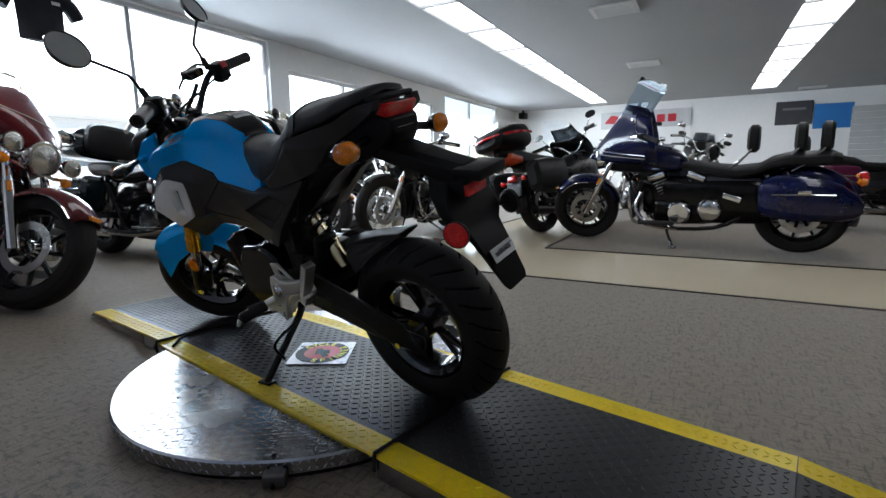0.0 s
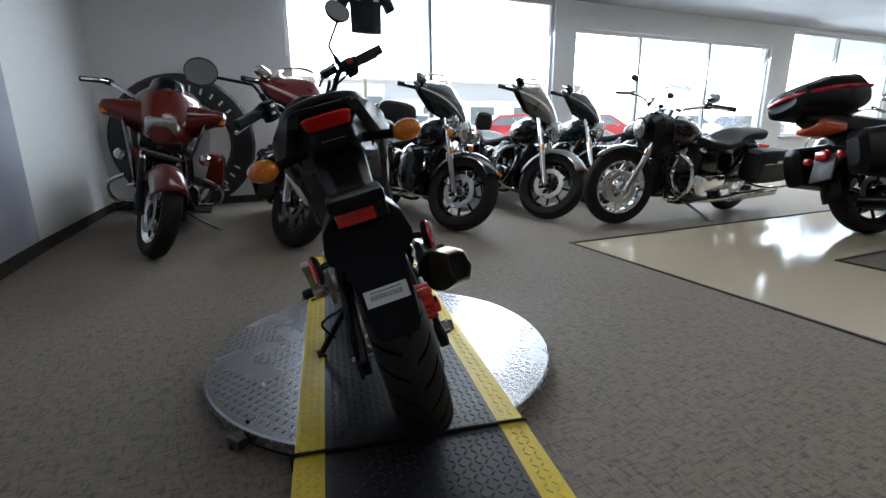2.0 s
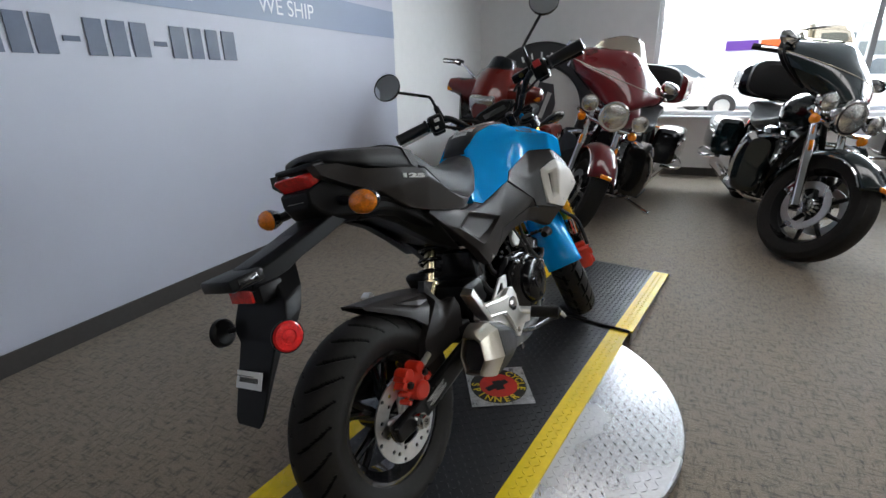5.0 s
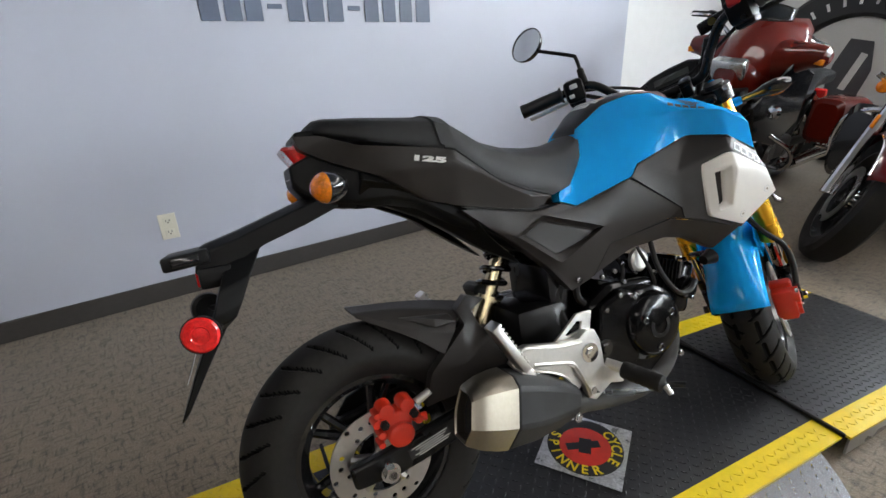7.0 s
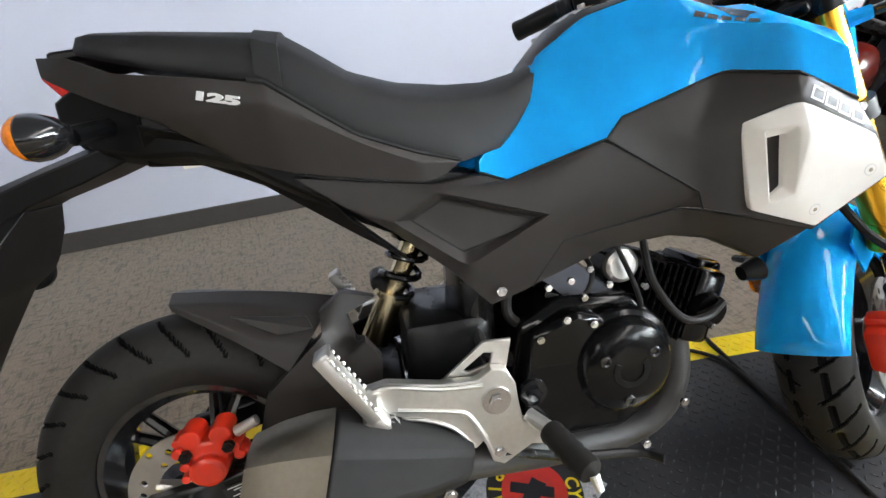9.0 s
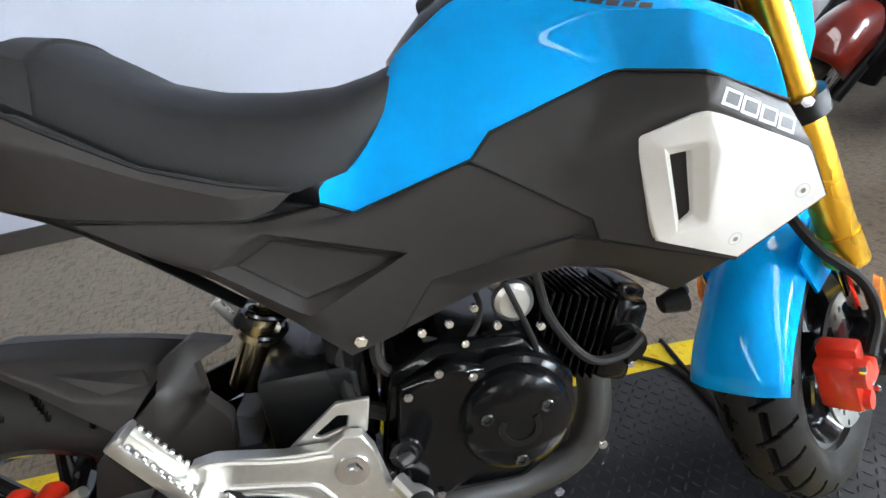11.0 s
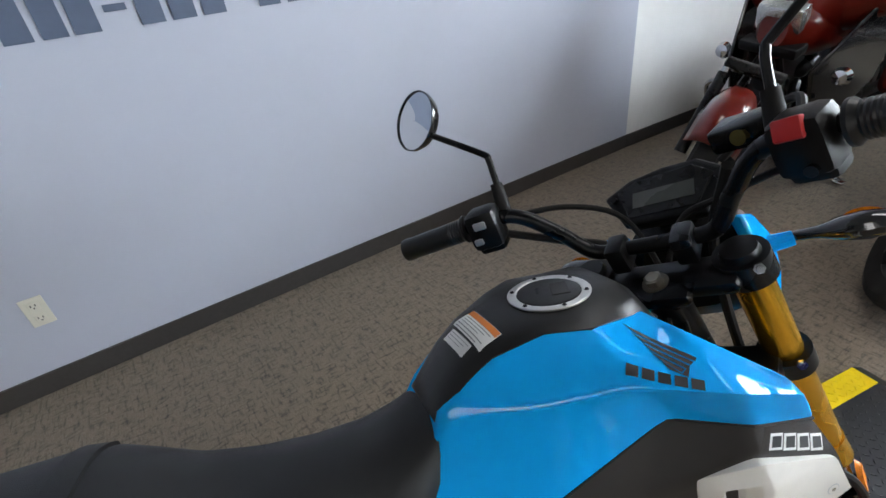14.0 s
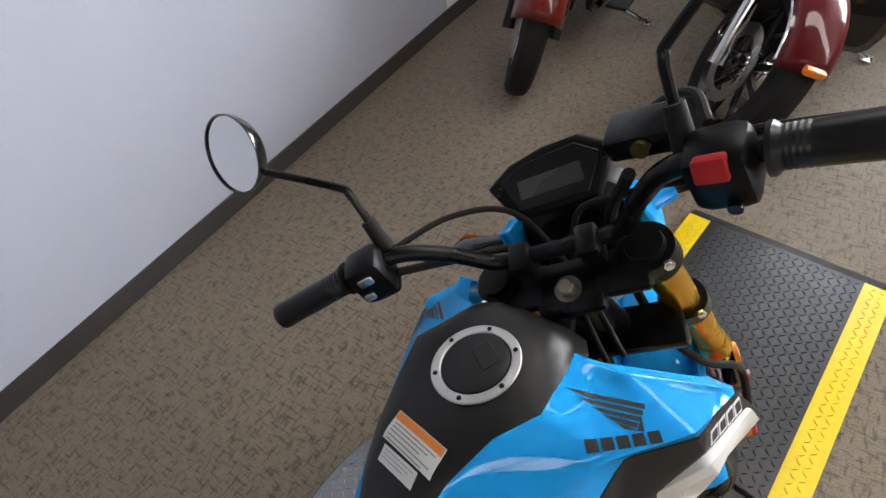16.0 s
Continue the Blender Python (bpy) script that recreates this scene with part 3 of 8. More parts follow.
front_ramp = thing("ramp", "black tread-plate ramp with yellow edges before the turntable", "ramp", RAMP @ pose(0.014, 0, 0.006), "turntable ramps")
deck(front_ramp, J1 + 0.004, 1.40, DECK_Z, 0.03, "ramp_deck")
part("end_lip", boxes(((0, 1.425, 0.013), (2 * HW, 0.062, 0.006), pose(0, 0, 0, -24, 0, 0))), DECK, front_ramp, smooth=False)
rear_ramp = thing("ramp", "black tread-plate ramp with yellow edges behind the turntable", "ramp", RAMP, "turntable ramps")
deck(rear_ramp, -1.36, J0 - 0.004, 0.045, DECK_Z, "ramp_deck")
deck(rear_ramp, -1.58, -1.362, 0.009, 0.045, "ramp_lip")

# ---- the blue motorcycle on the turntable ----
BIKE = pose(-0.039, -0.535, 0.0555, 0, 0, -10.0) @ pose(0, 0, 0, 0, -15.2, 0)
RAKE, STEER = radians(25), radians(32)
HEAD = Vector((0, 0.919, 0.83))
TURNED = Matrix.Translation(HEAD) @ Matrix.Rotation(STEER, 4, Vector((0, -math.sin(RAKE), math.cos(RAKE)))) @ Matrix.Translation(-HEAD)
grom = thing("motorcycle", "bright blue and black small motorcycle leaning on its side stand", "motorcycle", BIKE)


def skin(ob, soft):
    """Rounds a faceted skin while its rim stays crisp."""
    me = ob.data
    bm = bmesh.new()
    bm.from_mesh(me)
    cl = bm.edges.layers.float.get("crease_edge") or bm.edges.layers.float.new("crease_edge")
    for e in bm.edges:
        a = e.calc_face_angle(0) if len(e.link_faces) == 2 else 3.0
        e[cl] = 1.0 if a > radians(60) else soft if a > radians(9) else 0.0
        e.smooth = a < radians(60)
    for fc in bm.faces:
        fc.smooth = True
    bm.to_mesh(me)
    bm.free()
    sub = ob.modifiers.new("round", "SUBSURF")
    sub.levels = sub.render_levels = 3
    return ob


def gpart(name, bm, material, label="", turned=False, parent=None, **kw):
    if turned:
        bm.transform(TURNED)
    return part(name, bm, material, parent or grom, label, **kw)


def tread_tyre(R, rim, half, n=624, c=(0, 0, 0), kind=0, depth=0.006):
    """A tyre with grooves pressed into its tread."""
    bm = bmesh.new()
    low = rim + (R - rim) * 0.42
    prof = [(rim, -half * 0.78), (rim + 0.01, -half * 0.87), (rim + (R - rim) * 0.25, -half * 0.96), (rim + (R - rim) * 0.36, -half * 0.995)]
    m, wide = 44, radians(82)
    for k in range(m + 1):
        a = wide * (-1 + 2 * k / m)
        prof.append((low + (R - low) * (math.cos(a) - math.cos(wide)) / (1 - math.cos(wide)), half * math.sin(a) / math.sin(wide)))
    prof += [(r, -x) for r, x in reversed(prof[:4])]
    vs = lathe(bm, prof, n, c)
    rows, cutset = len(prof), set()
    for i, v in enumerate(vs):
        k, j = divmod(i, rows)
        if 5 <= j <= m + 3:
            u = -1 + 2 * (j - 4) / m
            ph = k / n
            cut = False
            if kind == 0:
                w = (ph * 26 + (1.3 * abs(u) ** 1.4 if u > 0 else 0.5 + 1.3 * abs(u) ** 1.4)) % 1.0
                cut = w < 0.11 and 0.1 < abs(u) < 0.84
            else:
                w = (ph * 24 + (1.0 * abs(u) if u > 0 else 0.5 + 1.0 * abs(u))) % 1.0
                cut = (w < 0.11 and 0.1 < abs(u) < 0.84) or (abs(abs(u) - 0.3) < 0.03 and (ph * 24) % 1 < 0.7)
            if cut:
                out = Vector((0, v.co.y - c[1], v.co.z - c[2])).normalized()
                v.co -= out * depth
                cutset.add(v)
    # faces in the grooves take the darker slot, their shade put into colour
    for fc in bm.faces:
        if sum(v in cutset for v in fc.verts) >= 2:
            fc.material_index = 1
    return bm


def spoke_rim(rim, half, c, hub=0.035):
    bm = bmesh.new()
    lathe(bm, [(rim + 0.004, -half * 0.8), (rim + 0.006, -half * 0.62), (rim - 0.012, -half * 0.5), (rim - 0.02, 0), (rim - 0.012, half * 0.5), (rim + 0.006, half * 0.62), (rim + 0.004, half * 0.8), (rim - 0.01, half * 0.8), (rim - 0.028, half * 0.4), (rim - 0.03, 0), (rim - 0.028, -half * 0.4), (rim - 0.01, -half * 0.8)], 64, c)
    lathe(bm, [(0.008, -half * 0.75), (hub, -half * 0.75), (hub * 1.15, 0), (hub, half * 0.75), (0.008, half * 0.75)], 24, c)
    return bm


def spoke_parts(rim, c, spokes, parent, turned, hub=0.035):
    for k in range(spokes):
        a = 2 * math.pi * k / spokes
        bm = bmesh.new()
        for da in (-0.16, 0.16):
            p0 = Vector(c) + Vector((0.004, math.cos(a) * hub * 0.9, math.sin(a) * hub * 0.9))
            p1 = Vector(c) + Vector((-0.006, math.cos(a + da) * (rim - 0.022), math.sin(a + da) * (rim - 0.022)))
            cyl(bm, p0, p1, 0.0115, 0.0085, 8)
        gpart("spoke", bm, GLOSS_BLACK, "", turned, parent)


def brake_disc(c, r, x, holes=24):
    """A drilled disc: three rows of cells, each with or without a round hole."""
    bm = bmesh.new()
    ri = r * 0.6

    def at(q, a, side):
        return bm.verts.new((x + side * 0.002, c[1] + math.cos(a) * q, c[2] + math.sin(a) * q))

    rad = [ri + (r - ri) * k / 3 for k in range(4)]
    for j in range(3):
        q0, q1 = rad[j], rad[j + 1]
        for k in range(holes):
            a0, a1 = 2 * math.pi * k / holes, 2 * math.pi * (k + 1) / holes
            am, qm = (a0 + a1) / 2, (q0 + q1) / 2
            rim = [(q0, a0), (q0, am), (q0, a1), (qm, a1), (q1, a1), (q1, am), (q1, a0), (qm, a0)]
            holed = (k + 2 * j) % 4 == 0 or (j == 1 and k % 4 == 3)
            walls = []
            for side in (1, -1):
                outer = [at(q, a, side) for q, a in rim]
                if not holed:
                    bm.faces.new(outer)
                    continue
                hr = min(q1 - q0, qm * (a1 - a0)) * 0.4
                inner = []
                for i in range(8):
                    w = math.radians(-135 + 45 * i)
                    inner.append(at(qm + math.sin(w) * hr, am + math.cos(w) * hr / qm, side))
                bridge(bm, outer, inner)
                walls.append(inner)
            if walls:
                bridge(bm, walls[0], walls[1])
    for q in (rad[0], rad[3]):
        lo = [at(q, 2 * math.pi * k / (2 * holes), -1) for k in range(2 * holes)]
        hi = [at(q, 2 * math.pi * k / (2 * holes), 1) for k in range(2 * holes)]
        bridge(bm, lo, hi)
    for k in range(5):
        a = 2 * math.pi * k / 5 + 0.3
        cyl(bm, (x - 0.003, c[1], c[2]), (x - 0.003, c[1] + math.cos(a) * ri * 1.05, c[2] + math.sin(a) * ri * 1.05), 0.012, 0.008, 8)
    bmesh.ops.remove_doubles(bm, verts=bm.verts, dist=0.0002)
    return bm


def bolt(bm, p, d, r=0.006, h=0.004):
    p, d = Vector(p), Vector(d).normalized()
    cyl(bm, p, p + d * h, r, r, 6)
    cyl(bm, p + d * h, p + d * (h + 0.0015), r * 0.6, r * 0.55, 10)
    return bm


def mirrored(make):
    """The mesh that make(bm, side) gives, once for each side."""
    out = []
    for s in (1, -1):
        bm = bmesh.new()
        make(bm, s)
        out.append(bm)
    return out


def decal(name, on, poly, o, u, v, material, label="", lift=0.0, way=None):
    """A thin film in the plane of u and v, laid down onto the surface of on."""
    bpy.context.view_layer.update()
    dg = bpy.context.evaluated_depsgraph_get()
    ev = on.evaluated_get(dg)
    n = (way or u.cross(v)).normalized()
    if way is None and n.z < 0:
        n = -n
    bm = bmesh.new()
    fc = bm.faces.new([bm.verts.new(o + u * a + v * b) for a, b in poly])
    bmesh.ops.triangulate(bm, faces=[fc])
    bmesh.ops.subdivide_edges(bm, edges=bm.edges, cuts=5, use_grid_fill=True)
    for q in bm.verts:
        hit, place, nor, _ = ev.ray_cast(q.co + n * 0.06, -n, distance=0.12)
        if hit:
            q.co = place + nor * (0.0007 + lift)
    return gpart(name, bm, material, label, parent=on, smooth=True)


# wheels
# near-black rubber colour that paints the shade inside the tread grooves
GROOVE_SHADE = mat("tyre_groove_shade", (0.004, 0.004, 0.004), rough=0.9, var=0.2, spec=0.1)
RC, FC = (0, 0.016, 0.2435), (0, 1.205, 0.2365)
wheel_r = gpart("rear_wheel", spoke_rim(0.1524, 0.06, RC), GLOSS_BLACK, "black cast wheel")
spoke_parts(0.1524, RC, 5, wheel_r, False)
gpart("tyre", tread_tyre(0.2435, 0.1524, 0.066, c=RC), [RUBBER, GROOVE_SHADE], "grooved black tyre", parent=wheel_r)
gpart("brake_disc", brake_disc(RC, 0.097, 0.078), DISC_STEEL, "drilled steel brake disc", parent=wheel_r, smooth=False)
bm = bmesh.new()
cyl(bm, (-0.13, 0.016, 0.2435), (0.14, 0.016, 0.2435), 0.008)
cyl(bm, (0.128, 0.016, 0.2435), (0.14, 0.016, 0.2435), 0.014, 0.014, 6)
cyl(bm, (0.111, 0.016, 0.2435), (0.129, 0.016, 0.2435), 0.018)
gpart("axle_nut", bm, CHROME, parent=wheel_r, smooth=True)
bm = spoke_rim(0.1524, 0.052, FC)
wheel_f = gpart("front_wheel", bm, GLOSS_BLACK, "black cast wheel", True)
spoke_parts(0.1524, FC, 5, wheel_f, True)
gpart("tyre", tread_tyre(0.2365, 0.1524, 0.06, c=FC, kind=1), [RUBBER, GROOVE_SHADE], "grooved black tyre", True, wheel_f)
gpart("brake_disc", brake_disc(FC, 0.11, 0.066), DISC_STEEL, "drilled steel brake disc", True, wheel_f, smooth=False)


def caliper(c, k, rot, x):
    bm = bmesh.new()
    q = Matrix.Translation((x, c[1], c[2])) @ Matrix.Rotation(rot, 4, "X")
    box(bm, (0, 0, 0), (0.05, 0.075 * k, 0.045 * k), bevel=0.008)
    box(bm, (0.012, 0.0, 0.02 * k), (0.045, 0.03 * k, 0.05 * k), bevel=0.006)
    box(bm, (0.0, -0.035 * k, 0.018 * k), (0.05, 0.03 * k, 0.03 * k), bevel=0.006)
    box(bm, (0.0, 0.04 * k, 0.012 * k), (0.04, 0.03 * k, 0.025 * k), bevel=0.006)
    cyl(bm, (0.018, -0.018 * k, -0.004), (0.036, -0.018 * k, -0.004), 0.02 * k, 0.019 * k, 20)
    cyl(bm, (0.018, 0.024 * k, -0.004), (0.033, 0.024 * k, -0.004), 0.014 * k, 0.013 * k, 20)
    cyl(bm, (-0.005, 0.0, 0.04 * k), (-0.005, 0.0, 0.055 * k), 0.012 * k, 0.01 * k, 12)
    bm.transform(q)
    return bm


CAL = Vector((0.092, 0.0488, 0.3191))


def rear_caliper():
    bm = bmesh.new()
    box(bm, CAL + Vector((0, 0.002, 0.006)), (0.044, 0.058, 0.044), None, 0.008)
    for dy, dz in ((-0.02, 0.035), (0.024, 0.035)):
        cyl(bm, CAL + Vector((-0.016, dy, dz)), CAL + Vector((0.022, dy, dz)), 0.0175, 0.016, 18)
        box(bm, CAL + Vector((0.0, dy, dz * 0.5)), (0.04, 0.03, 0.04), None, 0.006)
    cyl(bm, CAL + Vector((0.0, 0.0, -0.024)), CAL + Vector((0.034, 0.0, -0.024)), 0.029, 0.0275, 28)
    cyl(bm, CAL + Vector((0.034, 0.0, -0.024)), CAL + Vector((0.036, 0.0, -0.024)), 0.0235, 0.022, 24)
    for dy, dz, rr in ((-0.042, 0.01, 0.011), (-0.04, 0.03, 0.008), (-0.037, -0.018, 0.009), (-0.04, -0.042, 0.008), (0.038, 0.006, 0.011), (0.045, -0.012, 0.01)):
        cyl(bm, CAL + Vector((-0.012, dy, dz)), CAL + Vector((0.02, dy, dz)), rr, rr * 0.92, 12)
        cyl(bm, CAL + Vector((0.002, dy, dz)), CAL + Vector((0.002, dy * 0.3, dz * 0.5)), rr * 0.8, rr * 0.8, 8)
    cyl(bm, CAL + Vector((0.004, 0.045, -0.012)), CAL + Vector((0.006, 0.066, -0.016)), 0.0085, 0.0105, 12)
    bm.transform(Matrix.Translation(CAL) @ Matrix.Diagonal((0.95, 0.88, 0.78, 1)) @ Matrix.Translation(-CAL))
    return bm


cal_r = gpart("rear_caliper", rear_caliper(), RED_CALIPER, "red painted brake caliper")
cast = cal_r.modifiers.new("cast", "REMESH")
cast.mode, cast.voxel_size, cast.use_smooth_shade = "VOXEL", 0.0016, True
for dy, dz in ((-0.026, 0.006), (0.03, 0.01)):
    gpart("caliper_bolt", bolt(bmesh.new(), CAL + Vector((0.019, dy, dz)), (1, 0, 0), 0.0085, 0.008), SATIN_BLACK, parent=cal_r)
gpart("bleed_nipple", cyl(bmesh.new(), CAL + Vector((0.01, 0.04, 0.022)), CAL + Vector((0.012, 0.07, 0.036)), 0.008, 0.007, 10), ALU, parent=cal_r)
bm = bmesh.new()
prism(bm, [(0.0, 0.225), (0.035, 0.225), (0.075, 0.30), (0.03, 0.30), (-0.005, 0.26)], 0.083, 0.092)
gpart("caliper_bracket", bm, ALU, parent=cal_r, bevel=0.002)
cal_f = gpart("front_caliper", caliper((0, 1.088, 0.252), 1.05, radians(-75), 0.088), RED_CALIPER, "red painted brake caliper", True)
for dy, dz in ((-0.025, 0.03), (0.028, -0.02), (0.0, 0.0)):
    gpart("caliper_bolt", bolt(bmesh.new(), (0.118, 1.088 + dy, 0.252 + dz), (1, 0, 0), 0.006, 0.006), CHROME, "", True, cal_f)

# swingarm
for bm, s in zip(mirrored(lambda b, s: prism(b, [(-0.045, 0.222), (-0.05, 0.262), (0.02, 0.272), (0.25, 0.315), (0.44, 0.36), (0.47, 0.34), (0.46, 0.30), (0.25, 0.262), (0.04, 0.222)], s * 0.088, s * 0.112)), (1, -1)):
    arm = gpart("swingarm", bm, SATIN_BLACK, "black box-section swingarm", bevel=0.006)
    if s > 0:
        gpart("plate", boxes(((0.1132, 0.10, 0.262), (0.001, 0.085, 0.022), pose(0, 0, 0, 13, 0, 0))), DARK_INK, "black notice sticker", parent=arm, smooth=False)
        for i in range(5):
            gpart("print_line", boxes(((0.1140, 0.10 + 0.0018 * i, 0.270 - 0.0042 * i), (0.0008, 0.075 - 0.012 * (i % 3), 0.0014), pose(0, 0, 0, 13, 0, 0))), STICKER, parent=arm, smooth=False)
gpart("swingarm_bridge", boxes(((0, 0.30, 0.33), (0.18, 0.06, 0.05))), SATIN_BLACK, bevel=0.006)
bm = bmesh.new()
prism(bm, [(-0.06, 0.225), (0.0, 0.30), (0.30, 0.40), (0.44, 0.40), (0.44, 0.36), (0.30, 0.34), (0.05, 0.235)], -0.118, -0.108)
gpart("chain_guard", bm, BLACK_PLASTIC, bevel=0.003)

# rear hugger over the wheel
for s in (1, -1):
    bm = bmesh.new()
    P = dict(a0=(0.001, 0.012, 0.521), a1=(0.037, 0.018, 0.515), b0=(0.001, 0.09, 0.513), b1=(0.03, 0.09, 0.506), b2=(0.058, 0.082, 0.486), c0=(0.001, 0.18, 0.497), c1=(0.04, 0.17, 0.486), c2=(0.072, 0.13, 0.458), d0=(0.001, 0.245, 0.478), d1=(0.045, 0.225, 0.468), d2=(0.073, 0.2, 0.441),
             l0=(0.0385, 0.021, 0.506), l1=(0.06, 0.08, 0.472), l2=(0.076, 0.124, 0.444), l3=(0.082, 0.168, 0.405))
    facets(bm, P, [("a0", "a1", "b1", "b0"), ("a1", "b2", "b1"), ("b0", "b1", "c1", "c0"), ("b1", "b2", "c2", "c1"), ("c0", "c1", "d1", "d0"), ("c1", "c2", "d2", "d1"), ("a1", "l0", "l1", "b2"), ("b2", "l1", "l2", "c2"), ("c2", "l2", "l3", "d2")], 0.0, s < 0)
    hug = skin(gpart("rear_hugger", bm, GREY_PLASTIC, "matte black rear mudguard"), 0.8)
    hug.modifiers.new("solid", "SOLIDIFY").thickness = 0.004
    bm = bmesh.new()
    P = dict(a=(0.052, 0.098, 0.489), b=(0.066, 0.208, 0.458), c=(0.073, 0.162, 0.4585), d=(0.066, 0.165, 0.473), e=(0.05, 0.2, 0.4715))
    facets(bm, P, [("a", "c", "d"), ("d", "c", "b"), ("a", "d", "e"), ("d", "b", "e")], 0.008, s < 0)
    gpart("hugger_inset", bm, GREY_PLASTIC, "raised triangular inset", parent=hug, angle=8, bevel=0.001)
    if s < 0:
        continue
    bm = bmesh.new()
    P = dict(a=(0.05, 0.219, 0.474), b=(0.03, 0.254, 0.493), h0=(0.02, 0.30, 0.474), h1=(0.04, 0.256, 0.462), h2=(0.06, 0.266, 0.425), e=(0.079, 0.221, 0.449), f=(0.085, 0.168, 0.405), low=(0.089, 0.134, 0.378), lo2=(0.089, 0.114, 0.318), br=(0.089, 0.29, 0.33), al=(0.09, 0.21, 0.376), ap=(0.094, 0.28, 0.437), ar=(0.09, 0.30, 0.404))
    facets(bm, P, [("a", "e", "h1", "b"), ("b", "h1", "h0"), ("e", "f", "low", "al"), ("e", "al", "ap", "h2", "h1"), ("al", "ar", "ap"), ("al", "low", "lo2", "br", "ar")], 0.022, s < 0)
    skin(gpart("hugger_side", bm, GREY_PLASTIC, "faceted black inner fender"), 0.8)
gpart("inner_fender", boxes(((-0.045, 0.335, 0.42), (0.07, 0.03, 0.16), pose(0, 0, 0, 20, 0, 0))), BLACK_PLASTIC, bevel=0.01)

# shock absorber
bm = bmesh.new()
S0, S1 = Vector((-0.018, 0.29, 0.385)), Vector((-0.024, 0.392, 0.58))
sd = (S1 - S0).normalized()
cyl(bm, S0, S0 + sd * 0.085, 0.0235)
cyl(bm, S0 + sd * 0.08, S0 + sd * 0.09, 0.032)
cyl(bm, S0 + sd * 0.09, S1, 0.0175)
shock = gpart("shock_absorber", bm, mat("gold_chromate_steel", (0.7, 0.58, 0.36), rough=0.22, metal=1.0, var=0.06), "pale gold damper body")
bm = bmesh.new()
up = Vector((1, 0, 0))
sv = sd.cross(up)
pts = []
for k in range(0, 4 * 16 + 1):
    a = 2 * math.pi * k / 16
    pts.append(S0 + sd * (0.09 + 0.13 * k / 64) + up * (math.cos(a) * 0.03) + sv * (math.sin(a) * 0.03))
tube(bm, pts, 0.0058, 8, 1)
gpart("spring", bm, GLOSS_BLACK, "black coil spring", parent=shock)

# muffler and pipe
bm = bmesh.new()


def muffler_ring(t, k=1.0):
    y = 0.13 + 0.27 * t
    z = 0.345 - 0.087 * t
    w = (0.058 + 0.004 * math.sin(t * math.pi) - 0.022 * max(0, t - 0.6) / 0.4) * k
    h = (0.066 - 0.03 * max(0, t - 0.45) / 0.55) * k
    cx = 0.222 - 0.066 * t
    return [(cx + dx * w, y + dz * h * 0.3, z + dz * h) for dx, dz in ((-0.6, -0.8), (0.45, -0.8), (0.85, -0.1), (0.6, 0.8), (0.2, 1.0), (-0.65, 1.0), (-0.9, 0.0))]


loft(bm, [muffler_ring(0.31), muffler_ring(0.34), muffler_ring(0.55), muffler_ring(0.8), muffler_ring(1.0, 0.85)])
muff = gpart("muffler", bm, mat("matte_black_muffler", (0.024, 0.023, 0.023), rough=0.65, spec=0.22, var=0.1, bump=0.1, bump_scale=800), "matte black angular muffler", bevel=0.006)
bm = bmesh.new()
loft(bm, [muffler_ring(0.16, 0.56), muffler_ring(0.0, 0.58), muffler_ring(-0.012, 0.63), muffler_ring(0.0, 0.69), muffler_ring(0.10, 0.85), muffler_ring(0.22, 0.96), muffler_ring(0.31, 1.0)], cap=False)
gpart("muffler_tip", bm, STEEL, "brushed steel tip", parent=muff, angle=32)
bm = bmesh.new()
loft(bm, [muffler_ring(0.06, 0.58), muffler_ring(0.1, 0.56), muffler_ring(0.2, 0.5)])
gpart("outlet_hole", bm, DARK_INK, parent=muff)
bm = bmesh.new()
bolt(bm, (0.214, 0.36, 0.262), (1, 0.1, 0), 0.01, 0.004)
gpart("muffler_bolt", bm, CHROME, parent=muff)
bm = bmesh.new()
tube(bm, [(0.15, 0.39, 0.255), (0.13, 0.45, 0.235), (0.09, 0.55, 0.195), (0.06, 0.67, 0.17), (0.05, 0.755, 0.19), (0.045, 0.795, 0.25), (0.03, 0.80, 0.33), (0.02, 0.79, 0.37)], 0.026, 14)
pipe = gpart("exhaust_pipe", bm, mat("matte_pipe_black", (0.03, 0.028, 0.027), rough=0.5, var=0.15), "matte black exhaust pipe")
gpart("pipe_bolt", bolt(bmesh.new(), (0.082, 0.79, 0.225), (1, 0, 0), 0.008), CHROME, parent=pipe)
gpart("pipe_bolt", bolt(bmesh.new(), (0.09, 0.715, 0.165), (1, 0, 0), 0.008), CHROME, parent=pipe)

# foot-peg hangers, pegs and heel plates
def hanger(bm, s):
    prism(bm, [(0.262, 0.378), (0.275, 0.402), (0.30, 0.406), (0.37, 0.390), (0.42, 0.386), (0.44, 0.399), (0.461, 0.395), (0.472, 0.372), (0.472, 0.335), (0.478, 0.312), (0.50, 0.304), (0.516, 0.296), (0.53, 0.28), (0.522, 0.264), (0.49, 0.272), (0.471, 0.262), (0.448, 0.249), (0.432, 0.257), (0.424, 0.285), (0.402, 0.33), (0.385, 0.342), (0.33, 0.356), (0.303, 0.362), (0.275, 0.36)], s * 0.150, s * 0.166)


